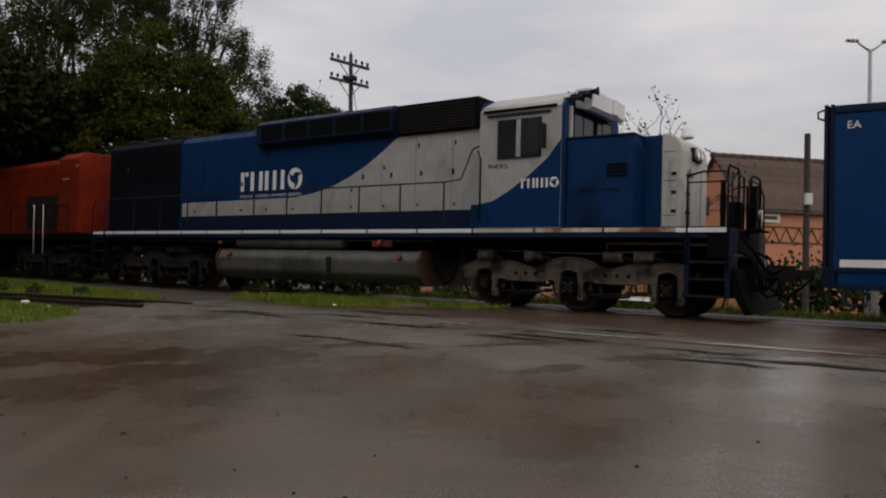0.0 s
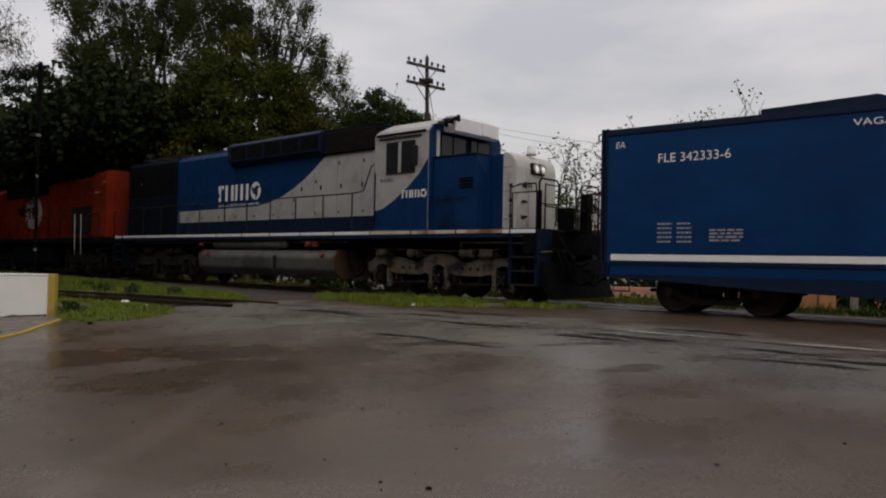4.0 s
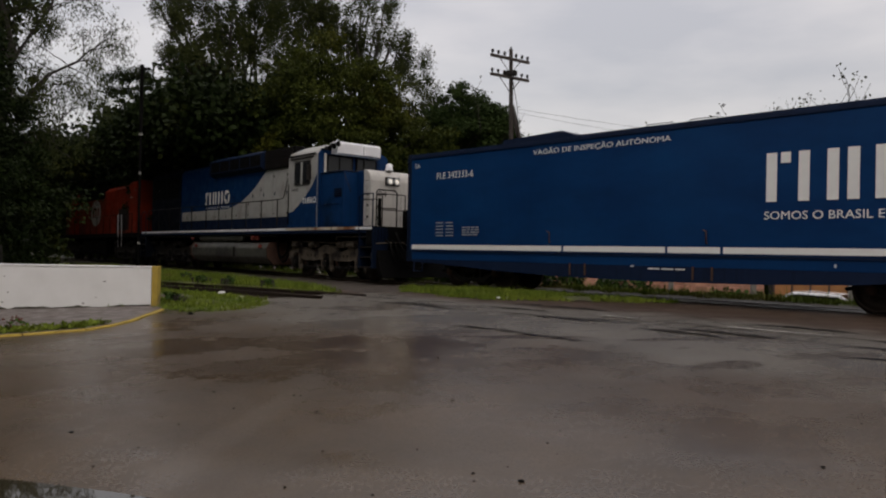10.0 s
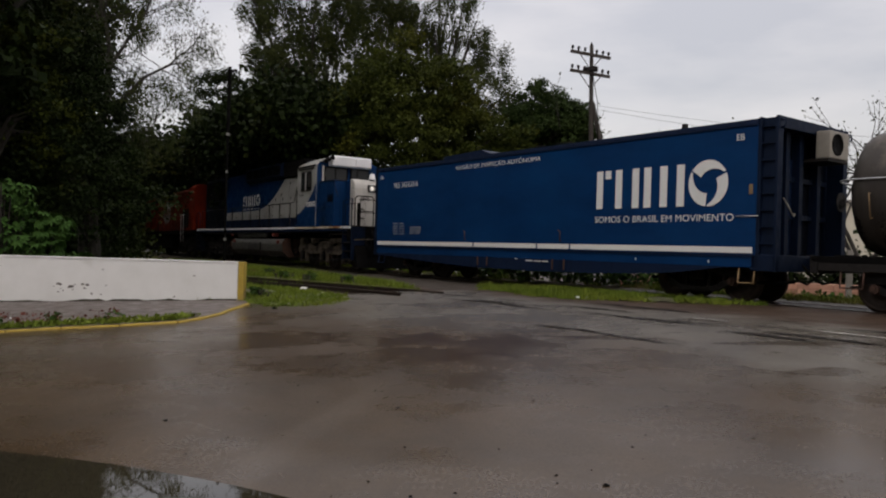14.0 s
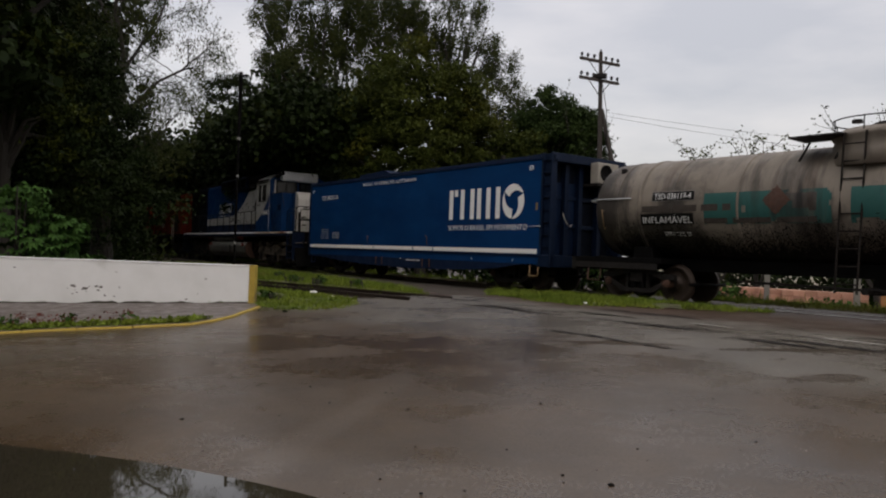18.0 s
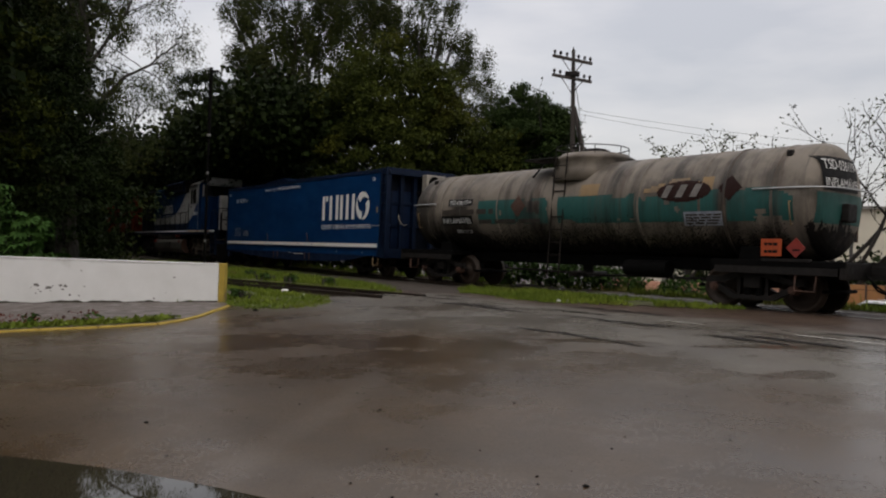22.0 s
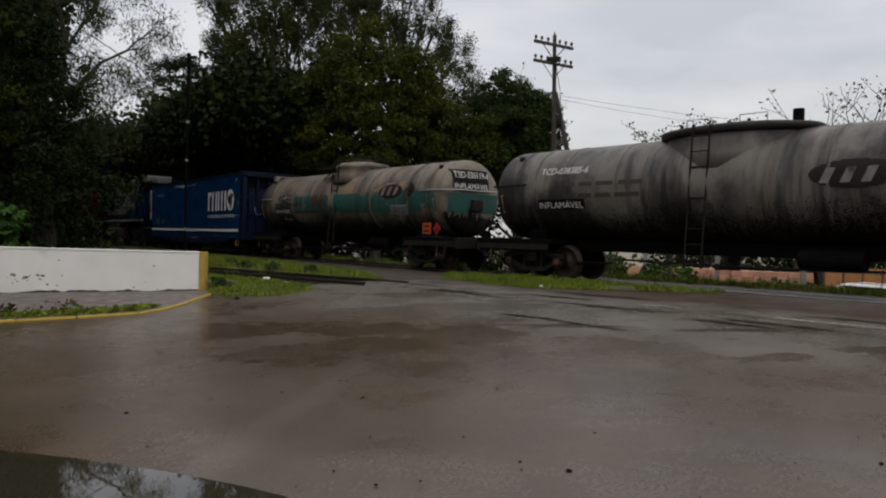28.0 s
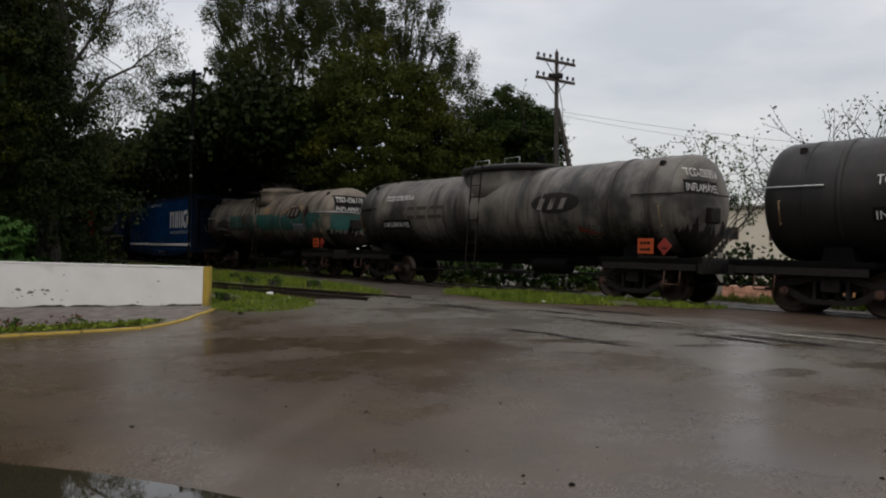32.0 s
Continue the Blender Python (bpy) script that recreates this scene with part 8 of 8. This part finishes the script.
def make_tank(label, s, skin, dome):
    c = tagged(empty("tank_wagon"), label, "tank wagon", "tank wagons of the train")
    prof = [(-a, r) for a, r in PROFILE[:0:-1]] + PROFILE[1:]
    prof = [(a, max(r, 0.02)) for a, r in prof]
    t = part("barrel", moved(lathe(prof, "x", 56), pose(0, 0, ZT)), skin, c)
    for x in (-5.6, -4.0, -2.4, 2.4, 4.0, 5.6):
        part("weld_band", moved(lathe([(x - 0.03, RT), (x - 0.028, RT + 0.012), (x + 0.028, RT + 0.012), (x + 0.03, RT)], "x", 48), pose(0, 0, ZT)), skin, t)
    part("end_band", moved(lathe([(-4.60, RT), (-4.597, RT + 0.022), (-4.54, RT + 0.022), (-4.537, RT)], "x", 48), pose(0, 0, ZT)), skin, t)
    part("end_band", moved(lathe([(4.90, RT), (4.905, RT + 0.022), (5.0, RT + 0.022), (5.005, RT)], "x", 48), pose(0, 0, ZT)), skin, t)
    # belly sheet: real soot and oil, and the underside's shade painted with it
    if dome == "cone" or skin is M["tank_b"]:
        part("belly_grime", on_barrel(grime_shade(s), 5.9, 1.03, 0.0135), M["grime_shade"], t, "black oil with the underside's shade painted in, on the belly")
    # lower half of each dished end, oil and shade painted alike
    def caked(a, b):
        y, z = a * 2.3, b * 1.2
        return b < 0.52 + 0.16 * noise.noise((y * 2.5, s, 1)) + 0.22 * noise.noise((y * 11, z * 2, s)) + 0.10 * noise.noise((y * 30, z * 20, s)) and math.hypot(y - 1.15, z - 1.13) < RT - 0.02
    if skin is not M["tank_c"]:
        for side in (-1, 1):
            part("end_grime", on_end(quad_sheet(caked, 2.3, 1.2, 160, 72), 1.15, ZT - 1.13, side, 0.011), M["grime_shade"], t, "dark oil with painted-in shade on the lower dished end")
    # handrail round each end
    for side in (-1, 1):
        pts = [(side * x, y, ZT + 0.20) for x, y in ((5.2, 1.11), (5.21, 1.15), (5.26, 1.18), (6.1, 1.17), (6.42, 1.09), (6.62, 0.92), (6.72, 0.68), (6.76, 0.3))]
        pts += [(p[0], -p[1], p[2]) for p in pts[::-1]]
        part("end_handrail", pipe(pts, 0.018, 6), M["dark"] if skin is M["tank_b"] else M["metal"], c)
        part("end_grab", pipe([shell_point(6.0, -0.05, side, 0.01), shell_point(6.0, -0.05, side, 0.08), shell_point(6.0, -0.42, side, 0.08), shell_point(6.0, -0.42, side, 0.01)], 0.014, 6), M["tan"], c)
        part("end_valve", box(side * 6.50, side * 6.66, -0.2, 0.2, 1.75, 2.1, 0.04), M["dark"], c)
        part("lifting_lug", box(side * 5.75 - 0.06, side * 5.75 + 0.06, 0.68, 0.78, 2.98, 3.12, 0.02), M["dark"], c)
    # dome, gangway and ladder
    if dome == "cone":
        d = part("dome", moved(lathe([(2.8, 1.12), (3.10, 1.04), (3.30, 0.98), (3.36, 1.03), (3.42, 1.03), (3.46, 0.92), (3.52, 0.86), (3.58, 0.5), (3.60, 0.2)], "z", 40), pose(-0.1, 0, 0)), skin, c, "round manway collar on the barrel")
        ring = [(0.94 * math.cos(a), 0.94 * math.sin(a), 3.70) for a in np.linspace(0, 2 * math.pi, 25)]
        part("dome_rail", pipe(ring, 0.014, 6), M["dark"], d)
        for a in np.linspace(0, 2 * math.pi, 9)[:-1]:
            part("rail_stanchion", tube((0.94 * math.cos(a), 0.94 * math.sin(a), 3.42), (0.94 * math.cos(a), 0.94 * math.sin(a), 3.70), 0.012, n=6), M["dark"], d)
        part("hatch_lid", moved(lathe([(3.56, 0.36), (3.64, 0.36), (3.68, 0.28), (3.70, 0.06)], "z", 24), pose(-0.12, 0, 0)), M["dark"], d)
        part("vent_valve", tube((0.5, 0.1, 3.72), (0.5, 0.1, 3.78), 0.10, n=12), M["dark"], d)
        part("gangway", box(0.3, 1.35, 0.45, 1.15, 3.36, 3.40, 0.01), M["dark"], c)
        part("gangway_bracket", pipe([(1.2, 0.55, 3.36), (1.2, 0.95, 2.95)], 0.025, bm=pipe([(0.5, 0.55, 3.36), (0.5, 0.95, 2.95)], 0.025)), M["dark"], c)
        lx = 0.1
    else:
        d = part("dome", moved(lathe([(2.5, 1.10), (2.85, 1.02), (3.2, 0.95), (3.26, 0.95)], "z", 48), Matrix.Diagonal((1.75, 1.0, 1, 1))), skin, c, "low streaked expansion dome")
        part("dome_lid", moved(lathe([(3.22, 0.9), (3.24, 1.0), (3.27, 1.03), (3.36, 1.04), (3.39, 1.02), (3.43, 0.86), (3.47, 0.6), (3.49, 0.1)], "z", 48), Matrix.Diagonal((1.75, 1.0, 1, 1))), M["tank_c"], d, "wide soot-black dome lid")
        for x0 in (-0.9, 0.35):
            part("dome_rail", pipe([(x0, 0.5, 3.38), (x0, 0.5, 3.62), (x0 + 0.6, 0.5, 3.62), (x0 + 0.6, 0.5, 3.38)], 0.014, 6), M["metal"], d)
        part("vent_valve", tube((-1.35, 0.1, 3.38), (-1.35, 0.1, 3.68), 0.11, n=12), M["black"], d)
        for x0 in (-0.4, 0.05, 0.9, 1.2):
            part("dome_bolt", tube((x0, 0.3, 3.42), (x0, 0.3, 3.56), 0.04, n=8), M["dark"], d)
        lx = 0.25
    lad = part("ladder", tube((lx + 0.2, 1.24, 0.45), (lx + 0.2, 1.05, 3.4), 0.022, n=8, bm=tube((lx - 0.2, 1.24, 0.45), (lx - 0.2, 1.05, 3.4), 0.022, n=8)), M["ladder"], c, "rusty steel side ladder")
    for k in range(9):
        z = 0.62 + k * 0.32
        part("rung", tube((lx - 0.2, 1.24 - 0.0644 * (z - 0.45), z), (lx + 0.2, 1.24 - 0.0644 * (z - 0.45), z), 0.014, n=6), M["ladder"], lad)
    # underframe
    part("centre_sill", box(-7.0, 7.0, -0.3, 0.3, 0.72, 1.0), M["black"], c)
    for side in (-1, 1):
        part("end_platform", box(side * 4.3, side * 7.05, -1.1, 1.1, 0.86, 0.98, 0.015), M["black"], c)
        part("end_sill", box(side * 6.92, side * 7.06, -1.1, 1.1, 0.66, 0.98, 0.02), M["dark"], c)
        part("saddle", prism([(side * 4.75, 0.98), (side * 5.35, 0.98), (side * 5.3, 1.25), (side * 4.8, 1.25)], -0.8, 0.8), M["black"], c)
        part("end_stirrup", pipe([(side * 6.5, 1.05, 0.88), (side * 6.5, 1.12, 0.42), (side * 6.1, 1.12, 0.42), (side * 6.1, 1.05, 0.88)], 0.02), M["rust"], c)
        part("platform_rib", box(side * 4.4, side * 6.9, 1.1, 1.115, 0.72, 0.86), M["dark"], c)
        coupler(c, side * 7.05, side, 0.84)
        freight_bogie(c, side * 5.13)
    part("air_cylinder", tube((-2.9, 0.55, 0.72), (-1.7, 0.55, 0.72), 0.19, n=18), M["black"], c)
    part("brake_rigging", pipe([(-4.0, 0.4, 0.55), (-1.0, 0.45, 0.5), (2.8, 0.4, 0.55)], 0.025), M["dark"], c)
    part("outlet_pipe", tube((0.0, 0, 1.0), (0.0, 0, 0.42), 0.14, n=16, bm=tube((0, -0.7, 0.5), (0, 0.7, 0.5), 0.07, n=12)), M["dark"], c)
    part("service_plate", box(-2.1, -1.5, 0.4, 0.42, 0.5, 0.66), M["truck"], c)
    hazard_pair(c, -5.42, 1.06)
    CARS.append((c, s))
    return c, t


def make_tanks():
    # beige tank with a green band
    c, t = make_tank("beige-grey tank wagon with a worn green band and rust streaks", -21.04, M["tank_a"], "cone")
    for l, w, seed in ((3.2, 2.75, 1), (0.1, 2.4, 5), (-2.35, 2.1, 9), (-4.64, 1.4, 13)):
        part("green_band", on_barrel(worn_sheet(w, 0.66, seed, 0.42), l, 1.74), M["green"], t, "flaking green painted band")
    for side in (1, -1):
        part("band_end", on_end(sheet(1.9, 0.58), 0.95, 1.70, side, 0.008), M["green"], t)
    for l, w, seed in ((-2.55, 1.75, 3), (-0.6, 0.6, 6)):
        part("ochre_patch", on_barrel(worn_sheet(w, 0.3, seed, 0.0), l, 2.38, 0.009), M["tan"], t)
    part("pale_letters", on_barrel(worn_sheet(0.62, 0.34, 71, 0.25), 1.35, 1.98, 0.012), M["tank_b"], t)
    part("emblem", on_barrel(ellipse(1.35, 0.46), -2.92, 2.15, 0.012), M["maroon"], t, "dark oval emblem")
    part("emblem_bars", on_barrel(slanted(), -2.99, 2.25, 0.028), M["ghost_pale"], t)
    part("pale_patch", on_barrel(sheet(0.95, 0.3), -3.62, 1.66, 0.012), M["faint"], t)
    part("pale_mark", on_barrel(bars(0.85, 0.24, 4, 22), -3.67, 1.69, 0.016), M["ghost"], t)
    part("warning_plate", on_barrel(sheet(1.42, 0.24), 4.88, 1.75, 0.016), M["sign_black"], t)
    part("warning_lettering", on_barrel(writing("INFLAMÁVEL", 0.19, 1.32), 4.82, 1.775, 0.024), M["sign_white"], t)
    part("code_border", on_barrel(sheet(1.15, 0.23), 4.58, 2.25, 0.012), M["ghost_pale"], t)
    part("code_plate", on_barrel(sheet(1.11, 0.19), 4.56, 2.268, 0.018), M["sign_black"], t)
    part("code_lettering", on_barrel(writing("TSD-036119-4", 0.13, 0.98), 4.5, 2.295, 0.026), M["sign_white"], t)
    part("old_lettering", on_barrel(bars(2.3, 0.22, 1, 24), 4.85, 2.02, 0.008), M["ghost"], t)
    part("old_lettering", on_barrel(bars(2.6, 0.18, 1, 25), 3.2, 1.76, 0.012), M["ghost"], t)
    part("old_diamond", on_barrel(diamond(0.6), 1.85, 1.90, 0.014), M["rust"], t)
    part("old_diamond", on_barrel(diamond(0.56), -4.42, 2.13, 0.014), M["maroon"], t)
    part("data_mark", on_barrel(bars(0.7, 0.12, 2, 26), 4.3, 1.5, 0.008), M["sign_white"], t)
    part("end_panel", on_end(sheet(1.3, 0.64), 0.80, 2.33, -1, 0.016), M["sign_black"], t)
    part("end_code", on_end(writing("TSD-036119-4", 0.19, 1.2), 0.75, 2.72, -1, 0.045), M["sign_white"], t)
    part("end_lettering", on_end(writing("INFLAMÁVEL", 0.2, 1.2), 0.75, 2.40, -1, 0.045), M["sign_white"], t)
    # grey tank with an oval emblem and soot
    c, t = make_tank("grey tank wagon with heavy soot and white warning lettering", -36.0, M["tank_b"], "wide")
    part("warning_plate", on_barrel(sheet(1.5, 0.25), 4.76, 1.72, 0.016), M["sign_black"], t)
    part("warning_lettering", on_barrel(writing("INFLAMÁVEL", 0.19, 1.4), 4.71, 1.75, 0.024), M["sign_white"], t)
    part("code_lettering", on_barrel(writing("TCD-038385-6", 0.17, 1.5), 4.72, 2.56, 0.024), M["sign_white"], t)
    part("old_lettering", on_barrel(bars(2.4, 0.16, 1, 31), 3.9, 2.25, 0.008), M["ghost"], t)
    part("old_lettering", on_barrel(bars(2.2, 0.16, 1, 32), 3.9, 1.98, 0.008), M["ghost"], t)
    part("emblem", on_barrel(ellipse(1.62, 0.52), -2.05, 2.0, 0.009), M["soot_paint"], t, "dark oval emblem")
    part("emblem_bars", on_barrel(slanted(), -2.2, 2.10, 0.026), M["ghost_pale"], t)
    part("old_diamond", on_barrel(diamond(0.48), -4.25, 1.95, 0.01), M["ghost"], t)
    part("red_scrape", on_barrel(scrape(), -3.6, 1.46, 0.012), M["hazard_red"], t)
    part("end_code", on_end(writing("TCD-038385-6", 0.18, 1.0), 0.80, 2.74, -1, 0.03), M["sign_white"], t)
    part("end_panel", on_end(sheet(1.1, 0.27), 0.88, 2.39, -1, 0.012), M["sign_black"], t)
    part("end_lettering", on_end(writing("INFLAMÁVEL", 0.21, 1.02), 0.84, 2.42, -1, 0.045), M["sign_white"], t)
    # sooty black tank
    c, t = make_tank("soot-black tank wagon with faint white warning lettering", -50.65, M["tank_c"], "wide")
    part("code_lettering", on_barrel(writing("TCD", 0.17, 0.42), 4.3, 2.32, 0.024), M["sign_white"], t)
    part("warning_plate", on_barrel(sheet(1.5, 0.25), 4.36, 1.70, 0.016), M["sign_black"], t)
    part("warning_lettering", on_barrel(writing("INFLAMÁVEL", 0.19, 1.4), 4.3, 1.73, 0.024), M["sign_white"], t)


make_tanks()


def travelled(t):
    return (6.96 * t / 32 + 44.14) * t / 32


def at_track(s, t):
    u = s + travelled(t)
    p, q = on_track(u - 4), on_track(u + 4)
    return Matrix.Translation((p + q) / 2) @ Matrix.Rotation(math.atan2(q.y - p.y, q.x - p.x), 4, "Z")


LENGTH = 0.963


def true_length(car):
    """Lengths were laid out along the bent track's outer parallel; bring them to metres."""
    done, todo = set(), list(car.children)
    while todo:
        ob = todo.pop()
        if ob.name.startswith("wheelset"):
            ob.location.x *= LENGTH
            continue
        todo += list(ob.children)
        ob.location.x *= LENGTH
        if ob.data.name not in done:
            done.add(ob.data.name)
            ob.data.transform(Matrix.Diagonal((LENGTH, 1, 1, 1)))


for car_, _ in CARS:
    true_length(car_)
WHEELSETS = [(a, x * LENGTH, r) for a, x, r in WHEELSETS]


def motions():
    times = [i * 0.5 for i in range(65)]
    for c, s in CARS:
        walk(c, [(t, at_track(s, t)) for t in times])
    turns = [i * 0.25 for i in range(129)]
    for ax, x, r in WHEELSETS:
        walk(ax, [(t, pose(x, 0, r, 0, math.degrees(LENGTH * travelled(t) / r), 0)) for t in turns])


def level():
    """Nothing hangs more than two levels under its thing."""
    for ob in list(scene.objects):
        chain = [ob]
        while chain[-1].parent:
            chain.append(chain[-1].parent)
        if len(chain) > 3:
            ob.parent = chain[-2]


level()
motions()
